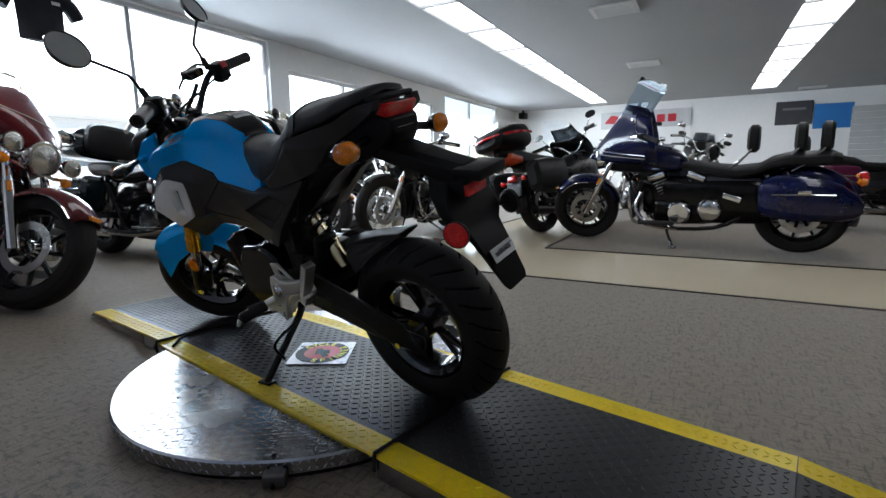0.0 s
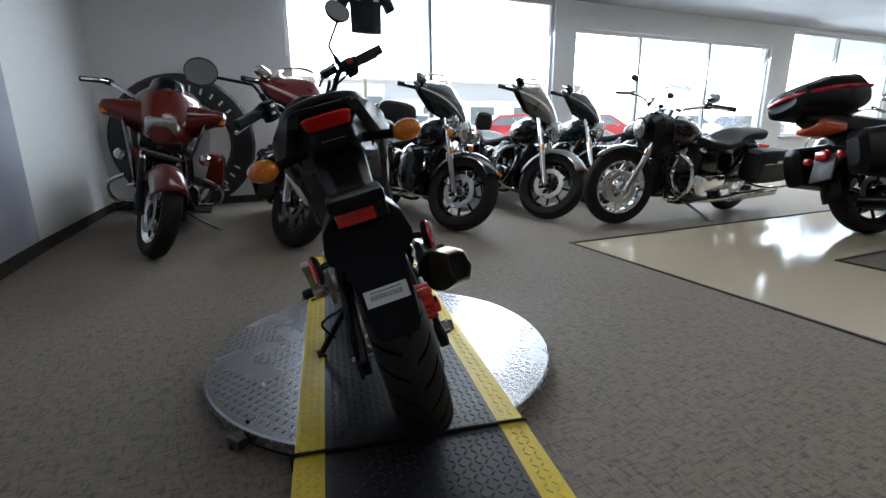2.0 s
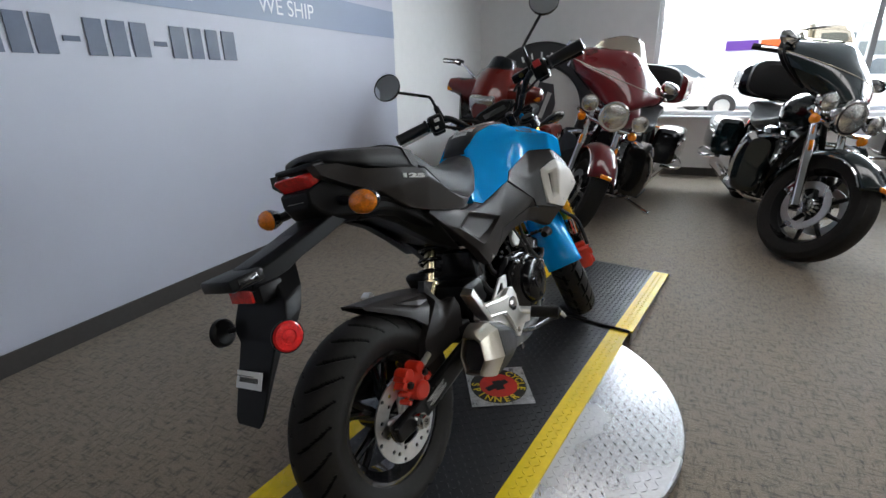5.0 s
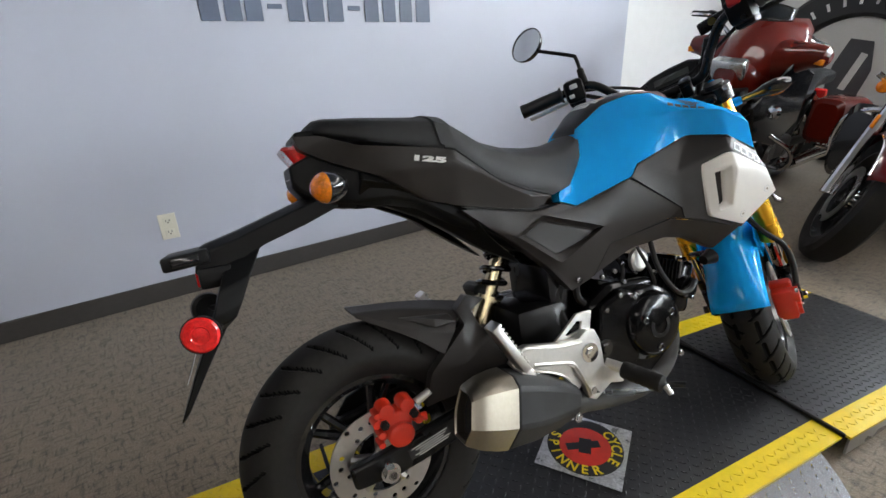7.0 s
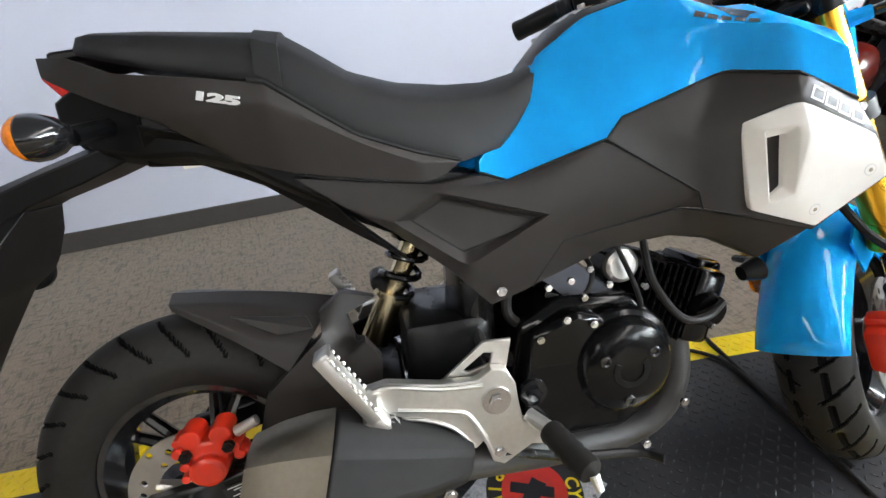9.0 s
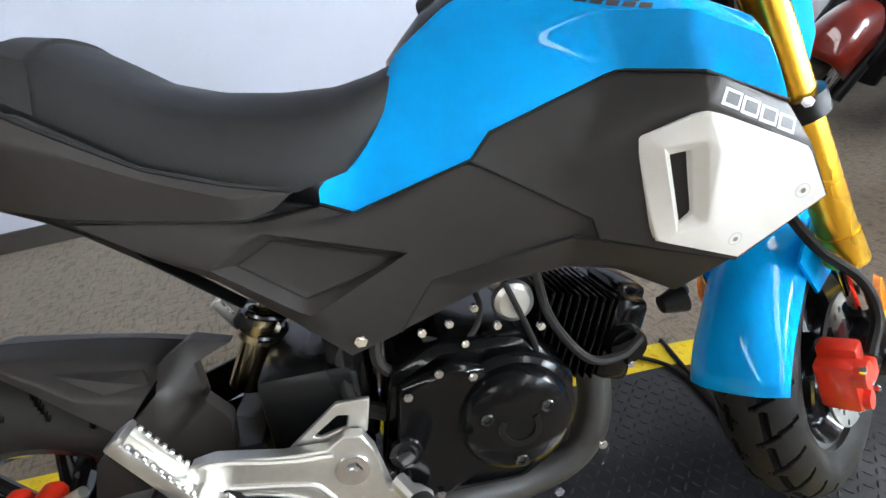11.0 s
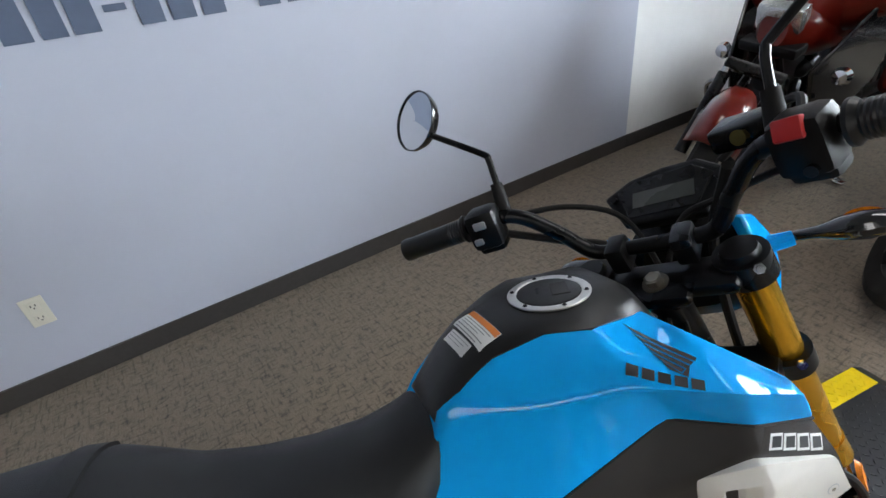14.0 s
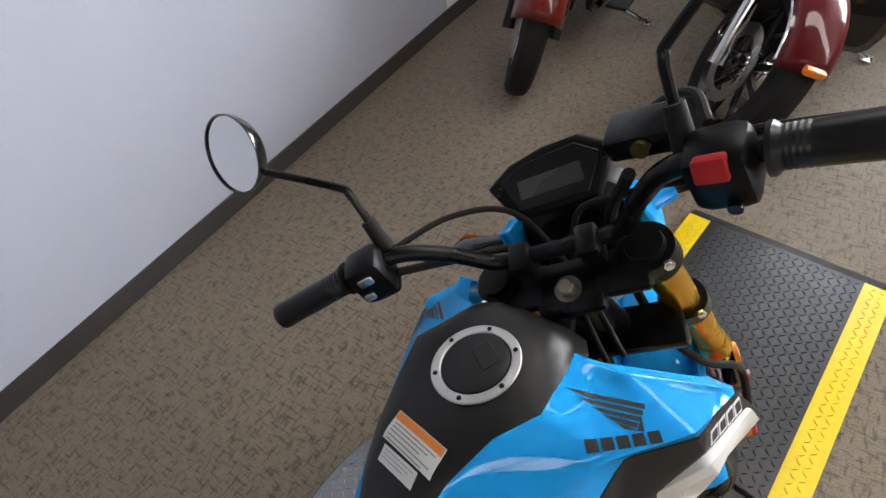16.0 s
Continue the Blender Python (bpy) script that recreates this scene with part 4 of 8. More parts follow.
def hanger_web(bm, s):
    prism(bm, [(0.285, 0.364), (0.33, 0.358), (0.385, 0.344), (0.403, 0.332), (0.425, 0.288), (0.412, 0.277), (0.383, 0.313), (0.355, 0.331), (0.323, 0.342), (0.296, 0.343)], s * 0.149, s * 0.157)
    tube(bm, [(s * 0.158, 0.30, 0.345), (s * 0.158, 0.323, 0.344), (s * 0.158, 0.355, 0.333), (s * 0.158, 0.383, 0.315), (s * 0.158, 0.411, 0.28)], 0.003, 6, 3)


def heel(bm, s):
    P = [(0.374, 0.382), (0.437, 0.43), (0.476, 0.428), (0.466, 0.384), (0.405, 0.374)]
    Q = [(0.404, 0.3925), (0.436, 0.414), (0.448, 0.411), (0.443, 0.395), (0.412, 0.389)]
    for x in (s * 0.139, s * 0.146):
        a = [bm.verts.new((x, y, z)) for y, z in P]
        b = [bm.verts.new((x, y, z)) for y, z in Q]
        bridge(bm, a, b)
    vs = list(bm.verts)
    for o in (0, 5):
        for k in range(5):
            bm.faces.new((vs[o + k], vs[o + (k + 1) % 5], vs[10 + o + (k + 1) % 5], vs[10 + o + k]))


for s in (1, -1):
    bm = bmesh.new()
    hanger(bm, s)
    hg = gpart("peg_hanger", bm, ALU, "cast aluminium foot-peg hanger", bevel=0.005)
    bm = bmesh.new()
    hanger_web(bm, s)
    gpart("hanger_web", bm, ALU, "recessed cast web", parent=hg, bevel=0.001)
    bm = bmesh.new()
    tube(bm, [(s * 0.1655, 0.282, 0.398), (s * 0.1655, 0.305, 0.4), (s * 0.1655, 0.37, 0.384), (s * 0.1655, 0.425, 0.378)], 0.004, 8, 4)
    tube(bm, [(s * 0.1655, 0.31, 0.365), (s * 0.1655, 0.385, 0.347), (s * 0.1655, 0.406, 0.334), (s * 0.1655, 0.429, 0.287), (s * 0.1655, 0.437, 0.263)], 0.0035, 8, 3)
    gpart("cast_rib", bm, ALU, parent=hg)
    bm = bmesh.new()
    heel(bm, s)
    gpart("heel_plate", bm, ALU, "pierced aluminium heel plate", parent=hg, bevel=0.002)
    bm = bmesh.new()
    cyl(bm, (s * 0.164, 0.443, 0.352), (s * 0.169, 0.443, 0.352), 0.022, 0.02, 24)
    bolt(bm, (s * 0.169, 0.443, 0.352), (s, 0, 0), 0.011, 0.003)
    gpart("hanger_bolt", bm, CHROME, parent=hg)
    gpart("hanger_bolt", bolt(bmesh.new(), (s * 0.166, 0.299, 0.350), (s, 0, 0), 0.012, 0.008), CHROME, parent=hg)
    gpart("hanger_bolt", bolt(bmesh.new(), (s * 0.166, 0.442, 0.272), (s, 0, 0), 0.009, 0.003), CHROME, parent=hg)
    # folded pillion peg
    bm = bmesh.new()
    d = Vector((0.0, -0.058, 0.1)).normalized()
    sx = Vector((s, 0, 0))
    q = Matrix.Translation((s * 0.176, 0.281, 0.362)) @ Matrix((sx, d.cross(sx), d)).transposed().to_4x4()
    flip = -1 if d.cross(sx).z < 0 else 1
    box(bm, (0, 0, 0.0), (0.034, 0.03, 0.032), None, 0.006)
    box(bm, (0, 0, 0.06), (0.03, 0.009, 0.108), None, 0.003)
    for w in (0.0145, -0.0145):
        box(bm, (w, flip * 0.005, 0.06), (0.005, 0.017, 0.11), None, 0.002)
        for k in range(9):
            box(bm, (w, flip * 0.0145, 0.022 + 0.0104 * k), (0.005, 0.005, 0.0055), None, 0.001, 1)
    box(bm, (0, flip * 0.007, 0.115), (0.034, 0.022, 0.008), None, 0.003)
    bm.transform(q)
    gpart("pillion_peg", bm, ALU, "folded ribbed aluminium passenger peg", parent=hg)
    bm = bmesh.new()
    tube(bm, [(s * 0.155, 0.49, 0.312), (s * 0.19, 0.515, 0.3)], 0.011, 10, 1)
    pg = gpart("foot_peg", bm, ALU, "cast foot peg")
    bm = bmesh.new()
    pq = Vector((s * 0.085, 0.025, -0.014))
    lathe(bm, [(0.0005, 0.0)] + [(0.0165 + 0.0018 * (k % 2), 0.002 + 0.0066 * k) for k in range(13)] + [(0.0005, 0.0895)], 16, m=Matrix.Translation((s * 0.18, 0.51, 0.30)) @ pq.to_track_quat("X", "Z").to_matrix().to_4x4())
    gpart("peg_rubber", bm, RUBBER, parent=pg)
    bm = bmesh.new()
    cyl(bm, (s * 0.262, 0.534, 0.286), (s * 0.272, 0.537, 0.27), 0.007, 0.005, 10)
    gpart("peg_feeler", bm, ALU, parent=pg)
bm = bmesh.new()
tube(bm, [(0.16, 0.45, 0.265), (0.15, 0.55, 0.225), (0.15, 0.66, 0.205), (0.175, 0.69, 0.205)], 0.007)
gpart("brake_pedal", bm, SATIN_BLACK, "black brake pedal")
bm = bmesh.new()
tube(bm, [(-0.16, 0.45, 0.3), (-0.155, 0.6, 0.27), (-0.19, 0.62, 0.27)], 0.007)
gpart("shift_lever", bm, SATIN_BLACK)
# side stand
KS = BIKE.inverted() @ (RAMP @ Vector((-0.235, -0.06, DECK_Z + 0.004)))
bm = bmesh.new()
tube(bm, [(-0.1, 0.46, 0.26), (-0.12, 0.45, 0.24), KS], 0.011, 10, 2)
box(bm, KS, (0.03, 0.05, 0.008), BIKE.to_3x3().to_4x4().inverted(), bevel=0.002)
gpart("side_stand", bm, SATIN_BLACK, "black steel side stand")
bm = bmesh.new()
mid = (Vector((-0.12, 0.45, 0.24)) + KS) / 2
tube(bm, [(-0.125, 0.44, 0.235), mid + Vector((-0.03, -0.02, 0.04)), mid + Vector((-0.01, -0.005, -0.03))], 0.005, 8, 4)
gpart("stand_tang", bm, SATIN_BLACK)

# engine
bm = bmesh.new()
prism(bm, [(0.47, 0.30), (0.50, 0.43), (0.56, 0.46), (0.68, 0.45), (0.74, 0.38), (0.73, 0.27), (0.66, 0.225), (0.52, 0.23)], -0.115, 0.115)
eng = gpart("engine", bm, ENGINE_BLACK, "gloss black engine case", bevel=0.012)
bm = bmesh.new()
CX = Vector((0.118, 0.648, 0.352))
lathe(bm, [(0.0005, 0.041), (0.03, 0.0405), (0.056, 0.038), (0.066, 0.034), (0.072, 0.026), (0.075, 0.016), (0.082, 0.013), (0.085, 0.008), (0.085, 0.0), (0.0005, 0.0)], 48, CX)
gpart("clutch_cover", bm, ENGINE_BLACK, "round gloss black clutch cover", parent=eng)
bm = bmesh.new()
lathe(bm, [(0.019, 0.0425), (0.0275, 0.0422), (0.0275, 0.04), (0.019, 0.04)], 32, CX, None, True, 150, 390)
gpart("cover_ring", bm, SATIN_BLACK, parent=eng)
for dy, dz in ((-0.04, 0.02), (0.036, 0.022), (-0.002, -0.05)):
    bm = bmesh.new()
    lathe(bm, [(0.0045, 0.0), (0.0085, 0.0), (0.0085, 0.005), (0.007, 0.0062), (0.0045, 0.0055)], 16, CX + Vector((0.036, dy, dz)))
    cyl(bm, CX + Vector((0.036, dy, dz)), CX + Vector((0.0395, dy, dz)), 0.0045, 0.004, 6)
    gpart("cover_bolt", bm, GLOSS_BLACK, parent=eng)
bm = bmesh.new()
prism(bm, [(0.485, 0.29), (0.51, 0.425), (0.575, 0.445), (0.62, 0.43), (0.58, 0.36), (0.6, 0.28), (0.55, 0.25)], 0.115, 0.138)
gpart("side_case", bm, ENGINE_BLACK, parent=eng, bevel=0.008)
for y, z in ((0.52, 0.415), (0.56, 0.438), (0.50, 0.30), (0.60, 0.425), (0.54, 0.262)):
    gpart("engine_bolt", bolt(bmesh.new(), (0.139, y, z), (1, 0, 0), 0.006, 0.004), CHROME, parent=eng)
for y, z, x in ((0.55, 0.475, 0.1), (0.585, 0.48, 0.1), (0.62, 0.49, 0.09), (0.645, 0.465, 0.1), (0.60, 0.455, 0.11), (0.70, 0.455, 0.105), (0.73, 0.43, 0.1), (0.83, 0.36, 0.09)):
    gpart("engine_bolt", bolt(bmesh.new(), (x, y, z), (1, 0, 0), 0.0055, 0.006), CHROME, parent=eng)
bm = bmesh.new()
cyl(bm, (0.136, 0.505, 0.335), (0.142, 0.505, 0.335), 0.022, 0.02, 24)
cyl(bm, (0.142, 0.505, 0.335), (0.148, 0.505, 0.335), 0.012, 0.011, 6)
gpart("oil_cap", bm, GLOSS_BLACK, parent=eng)
# cylinder with cooling fins
CYL_M = Matrix.Translation((0.0, 0.765, 0.405)) @ Matrix.Rotation(radians(-18), 4, "X")
bm = bmesh.new()
for k in range(9):
    fin = box(bmesh.new(), (0, -0.065 + 0.0125 * k, 0), (0.15, 0.005, 0.125), bevel=0.002, segs=1)
    fin.transform(CYL_M)
    gpart("cooling_fin", fin, ENGINE_BLACK, parent=eng)
box(bm, (0, -0.02, 0), (0.1, 0.13, 0.09))
bm.transform(CYL_M)
gpart("cylinder", bm, ENGINE_BLACK, parent=eng)
bm = bmesh.new()
box(bm, (0, 0.068, 0.0), (0.15, 0.055, 0.13), bevel=0.014)
box(bm, (0, 0.075, 0.062), (0.1, 0.05, 0.03), bevel=0.01)
cyl(bm, (0.07, 0.07, 0.0), (0.088, 0.07, 0.0), 0.03, 0.027, 24)
bm.transform(CYL_M)
gpart("cylinder_head", bm, ENGINE_BLACK, parent=eng)
bm = bmesh.new()
lathe(bm, [(0.0005, 0.012), (0.02, 0.012), (0.026, 0.008), (0.028, 0.0), (0.0005, 0.0)], 28, (0.085, 0.672, 0.487))
gpart("vacuum_valve", bm, ALU, "bright round valve cover", parent=eng)
for name, pts, r in (
    ("spark_lead", [(0.1, 0.70, 0.53), (0.105, 0.715, 0.46), (0.11, 0.76, 0.395), (0.105, 0.81, 0.385), (0.095, 0.845, 0.40)], 0.006),
    ("breather_hose", [(0.06, 0.46, 0.52), (0.075, 0.445, 0.44), (0.09, 0.45, 0.39), (0.1, 0.49, 0.37)], 0.011),
    ("breather_hose", [(0.08, 0.50, 0.50), (0.09, 0.49, 0.44), (0.095, 0.53, 0.41), (0.08, 0.57, 0.40)], 0.008),
    ("cable", [(0.1, 0.66, 0.52), (0.115, 0.68, 0.46), (0.11, 0.69, 0.42), (0.09, 0.67, 0.40)], 0.004),
    ("cable", [(0.05, 0.62, 0.52), (0.08, 0.63, 0.48), (0.1, 0.60, 0.45), (0.09, 0.55, 0.46)], 0.004),
):
    bm = bmesh.new()
    tube(bm, pts, r, 8)
    gpart(name, bm, RUBBER, parent=eng)
bm = bmesh.new()
for pts in ([(0.0, 0.90, 0.78), (0.04, 0.75, 0.62), (0.07, 0.50, 0.52), (0.07, 0.44, 0.38)], [(0.0, 0.90, 0.78), (-0.04, 0.75, 0.62), (-0.07, 0.50, 0.52), (-0.07, 0.44, 0.38)], [(0.06, 0.42, 0.58), (0.06, 0.2, 0.72), (0.05, 0.02, 0.78)], [(-0.06, 0.42, 0.58), (-0.06, 0.2, 0.72), (-0.05, 0.02, 0.78)]):
    tube(bm, pts, 0.016, 10, 4)
box(bm, (0, 0.45, 0.42), (0.16, 0.05, 0.2), bevel=0.01)
box(bm, (0, 0.4, 0.37), (0.18, 0.13, 0.15), bevel=0.015)
box(bm, (0, 0.64, 0.56), (0.13, 0.26, 0.1), bevel=0.02)
gpart("frame_spine", bm, SATIN_BLACK, "black tubular steel frame")
bm = bmesh.new()
cyl(bm, (0.1, 0.87, 0.445), (0.1, 0.90, 0.45), 0.012, 0.02, 12)
tube(bm, [(0.02, 0.93, 0.44), (0.09, 0.91, 0.455), (0.1, 0.885, 0.447)], 0.007)
gpart("horn", bm, SATIN_BLACK)

# seat
def seat_profile(y):
    """Half-width, top and bottom height of the seat at y."""
    ys = [-0.005, 0.012, 0.08, 0.2, 0.235, 0.262, 0.31, 0.37, 0.44, 0.50, 0.545, 0.575, 0.592]
    top = [0.868, 0.880, 0.876, 0.867, 0.862, 0.845, 0.812, 0.793, 0.784, 0.783, 0.792, 0.802, 0.80]
    low = [0.846, 0.835, 0.815, 0.79, 0.764, 0.747, 0.714, 0.690, 0.669, 0.682, 0.725, 0.765, 0.785]
    w = [0.055, 0.085, 0.112, 0.12, 0.122, 0.122, 0.122, 0.118, 0.11, 0.095, 0.075, 0.058, 0.045]
    return [float(np.interp(y, ys, q)) for q in (w, top, low)]


def seat_section(y, grow=0.0):
    w, t, b = seat_profile(y)
    t -= 0.010
    w, t = w + grow, t + grow
    out = []
    for k in range(17):
        u = -1 + 2 * k / 16
        crown = (1 - abs(u) ** 2.6)
        out.append((u * w, y, b + (t - b) * (0.55 + 0.45 * crown) if abs(u) < 0.999 else b + (t - b) * 0.14))
    out += [(w * 0.96, y, b), (0, y, b + 0.01), (-w * 0.96, y, b)]
    return out


bm = bmesh.new()
loft(bm, [seat_section(-0.005 + 0.597 * k / 44) for k in range(45)])
seat = gpart("seat", bm, SEAT_VINYL, "black vinyl two-level seat", angle=60)
bm = bmesh.new()
loft(bm, [[p for p in seat_section(y, 0.0035)[:17]] + [(p[0] * 0.97, p[1], p[2] - 0.002) for p in reversed(seat_section(y, 0.0)[1:16])] for y in (0.205, 0.21, 0.228, 0.233)])
gpart("seat_strap", bm, SEAT_VINYL, "black passenger strap", parent=seat)

# tail covers, lamp and signals
for s in (1, -1):
    bm = bmesh.new()
    P = dict(a=(0.075, -0.035, 0.838), b=(0.1, 0.005, 0.832), c=(0.125, 0.058, 0.808), d=(0.142, 0.144, 0.795), e=(0.148, 0.218, 0.782), f=(0.142, 0.253, 0.756), g=(0.13, 0.308, 0.717), h=(0.117, 0.378, 0.688), t=(0.108, 0.438, 0.671),
             q0=(0.157, 0.214, 0.762), q1=(0.15, 0.253, 0.743), q2=(0.139, 0.31, 0.707), q3=(0.125, 0.379, 0.677), l=(0.128, 0.224, 0.683), k=(0.125, 0.30, 0.666), j=(0.118, 0.388, 0.651), i=(0.11, 0.415, 0.656), m=(0.12, 0.165, 0.702), n=(0.118, 0.085, 0.757), o=(0.1, 0.02, 0.785), p=(0.085, -0.03, 0.815), r=(0.138, 0.13, 0.756))
    facets(bm, P, [("a", "p", "b"), ("b", "p", "o", "c"), ("c", "o", "n", "r", "d"), ("d", "r", "q0", "e"), ("e", "q0", "q1", "f"), ("f", "q1", "q2", "g"), ("g", "q2", "q3", "h"), ("h", "q3", "t"), ("r", "n", "m"), ("r", "m", "l", "q0"), ("q0", "l", "k", "q1"), ("q1", "k", "q2"), ("q2", "k", "j", "q3"), ("q3", "j", "i", "t")], 0.025, s < 0)
    tail = skin(gpart("tail_cover", bm, GREY_PLASTIC, "matte black faceted tail cover"), 0.55)
    if s > 0:
        letters("lettering", "125", 0.0108, Matrix.Translation((0.153, 0.165, 0.767)) @ pose(0, 0, 0, 0, 0, -13) @ Matrix(((0, 0, 1, 0), (1, 0, 0, 0), (0, 1, 0, 0), (0, 0, 0, 1))) @ Matrix(((1, 0.5, 0, 0), (0, 1, 0, 0), (0, 0, 1, 0), (0, 0, 0, 1))), STICKER, tail, 0.0008, stretch=3.7, label="silver figures 125", bold=0.0006)
    # lower tail fairing down to the wheel
    bm = bmesh.new()
    P = dict(a=(0.1, 0.06, 0.755), b=(0.117, 0.13, 0.735), c=(0.119, 0.225, 0.70), d=(0.112, 0.285, 0.615), e=(0.1, 0.355, 0.545), f=(0.07, 0.29, 0.585), g=(0.06, 0.18, 0.665), h=(0.06, 0.11, 0.70), i=(0.07, 0.05, 0.705))
    facets(bm, P, [("a", "i", "h", "b"), ("b", "h", "g", "c"), ("c", "g", "f", "d"), ("d", "f", "e")], 0.03, s < 0)
    gpart("lower_tail_fairing", bm, BLACK_PLASTIC, angle=14, bevel=0.003)
    # rear turn signal
    bm = bmesh.new()
    tube(bm, [(s * 0.06, 0.02, 0.758), (s * 0.10, 0.015, 0.753), (s * 0.135, 0.008, 0.747)], 0.011, 10, 4)
    sig = gpart("turn_signal", bm, BLACK_PLASTIC, "amber rear turn signal")
    bm = bmesh.new()
    lathe(bm, [(0.0005, 0.036), (0.012, 0.033), (0.022, 0.023), (0.028, 0.01), (0.029, 0.0), (0.028, -0.002), (0.0005, -0.002)], 24, (0, 0, 0))
    bm.transform(Matrix.Translation((s * 0.162, -0.013, 0.748)) @ pose(0, 0, 0, 0, 0, 90 + s * 8) @ Matrix.Diagonal((1, 1.2, 0.85, 1)))
    gpart("housing", bm, GLOSS_BLACK, parent=sig)
    bm = bmesh.new()
    lathe(bm, [(0.0005, -0.02), (0.01, -0.019), (0.02, -0.013), (0.0265, -0.006), (0.0285, 0.0), (0.0005, 0.0)], 24, (0, 0, 0))
    bm.transform(Matrix.Translation((s * 0.162, -0.015, 0.748)) @ pose(0, 0, 0, 0, 0, 90 + s * 8) @ Matrix.Diagonal((1, 1.2, 0.85, 1)))
    gpart("lens", bm, AMBER_LENS, "amber lens", parent=sig)
bm = bmesh.new()
loft(bm, [[(x * k, y + (0.822 - zz) * 0.55, 0.806 + (zz - 0.806) * k) for x, zz in ((-0.057, 0.822), (-0.046, 0.784), (0.046, 0.784), (0.057, 0.822), (0.044, 0.828), (-0.044, 0.828))] for y, k in ((-0.05, 0.86), (-0.045, 0.95), (-0.025, 1.0), (0.015, 1.0))])
gpart("tail_light", bm, RED_LENS, "red tail light lens", bevel=0.004)
bm = bmesh.new()
loft(bm, [[(-w, y, z0 + 0.012), (-w * 0.75, y, z0), (w * 0.75, y, z0), (w, y, z0 + 0.012), (w, y, z1), (-w, y, z1)] for y, w, z0, z1 in ((-0.046, 0.046, 0.757, 0.792), (-0.03, 0.052, 0.735, 0.8), (0.0, 0.06, 0.716, 0.812), (0.05, 0.082, 0.706, 0.81), (0.11, 0.1, 0.703, 0.8), (0.16, 0.104, 0.688, 0.78), (0.22, 0.104, 0.65, 0.75), (0.3, 0.098, 0.6, 0.7), (0.38, 0.09, 0.562, 0.67), (0.46, 0.085, 0.55, 0.65))])
gpart("tail_underside", bm, BLACK_PLASTIC, "black inner tail body", bevel=0.004)
gpart("tail_lip", boxes(((0, 0.012, 0.842), (0.13, 0.085, 0.014), pose(0, 0, 0, 4, 0, 0))), BLACK_PLASTIC, bevel=0.005)
for k in range(5):
    gpart("badge_bar", boxes(((-0.022 + 0.011 * k, -0.044, 0.77), (0.0085, 0.002, 0.0065), pose(0, 0, 0, 30, 0, 0))), STICKER, "pale maker's badge bar", smooth=False)

# number-plate carrier with flap, reflectors and bar-code sticker
bm = bmesh.new()
loft(bm, [[(x, y + dz * 0.25, z + dz) for x, dz in ((-w, -h), (w, -h), (w, h * 0.5), (w * 0.6, h), (-w * 0.6, h), (-w, h * 0.5))] for y, z, w, h in ((0.03, 0.735, 0.06, 0.02), (-0.03, 0.715, 0.055, 0.022), (-0.1, 0.694, 0.05, 0.022), (-0.15, 0.675, 0.045, 0.026), (-0.21, 0.663, 0.043, 0.022), (-0.215, 0.662, 0.041, 0.018))])
carrier = gpart("plate_carrier", bm, BLACK_PLASTIC, "black plastic number-plate carrier", bevel=0.005)
gpart("plate_lamp", boxes(((0, -0.228, 0.668), (0.104, 0.07, 0.024), pose(0, 0, 0, 4, 0, 0), 0.005)), BLACK_PLASTIC, "black plate-lamp housing", parent=carrier)
gpart("lamp_lens", boxes(((0.053, -0.228, 0.668), (0.003, 0.04, 0.014), pose(0, 0, 0, 4, 0, 0), 0.001)), GLOSS_BLACK, parent=carrier)
gpart("red_reflector", boxes(((-0.008, -0.212, 0.632), (0.074, 0.018, 0.026), Matrix(), 0.003)), RED_LENS, "red block reflector", parent=carrier)
gpart("reflector_holder", boxes(((0.004, -0.19, 0.634), (0.1, 0.05, 0.034), Matrix(), 0.004)), BLACK_PLASTIC, parent=carrier)
bm = bmesh.new()
loft(bm, [[(-w, y, z), (w, y, z), (w * 0.92, y + d, z + 0.3 * d), (-w * 0.92, y + d, z + 0.3 * d)] for y, z, w, d in ((-0.175, 0.65, 0.045, 0.06), (-0.19, 0.612, 0.08, 0.05), (-0.205, 0.575, 0.088, 0.045), (-0.212, 0.555, 0.084, 0.04), (-0.222, 0.54, 0.06, 0.032), (-0.252, 0.48, 0.053, 0.02), (-0.282, 0.418, 0.046, 0.01), (-0.288, 0.405, 0.036, 0.006))])
flap = gpart("plate_flap", bm, BLACK_PLASTIC, "black mud flap", bevel=0.004)
tiltf = pose(0, 0, 0, -25, 0, 0)
gpart("bar_code_sticker", boxes(((0.0, -0.2585, 0.484), (0.084, 0.001, 0.032), tiltf)), STICKER, "white bar-code sticker", parent=flap, smooth=False)
bm = bmesh.new()
for k in range(20):
    box(bm, (-0.03 + 0.0031 * k, -0.2594, 0.4845), (0.0008 if k % 3 else 0.0014, 0.0008, 0.009), tiltf)
gpart("bar_code", bm, DARK_INK, "", parent=flap, smooth=False)
for dz in (0.0125, -0.0125):
    gpart("print_line", boxes(((0.0, -0.2592 - dz * 0.46, 0.484 + dz), (0.06, 0.0008, 0.0014), tiltf)), DARK_INK, parent=flap, smooth=False)
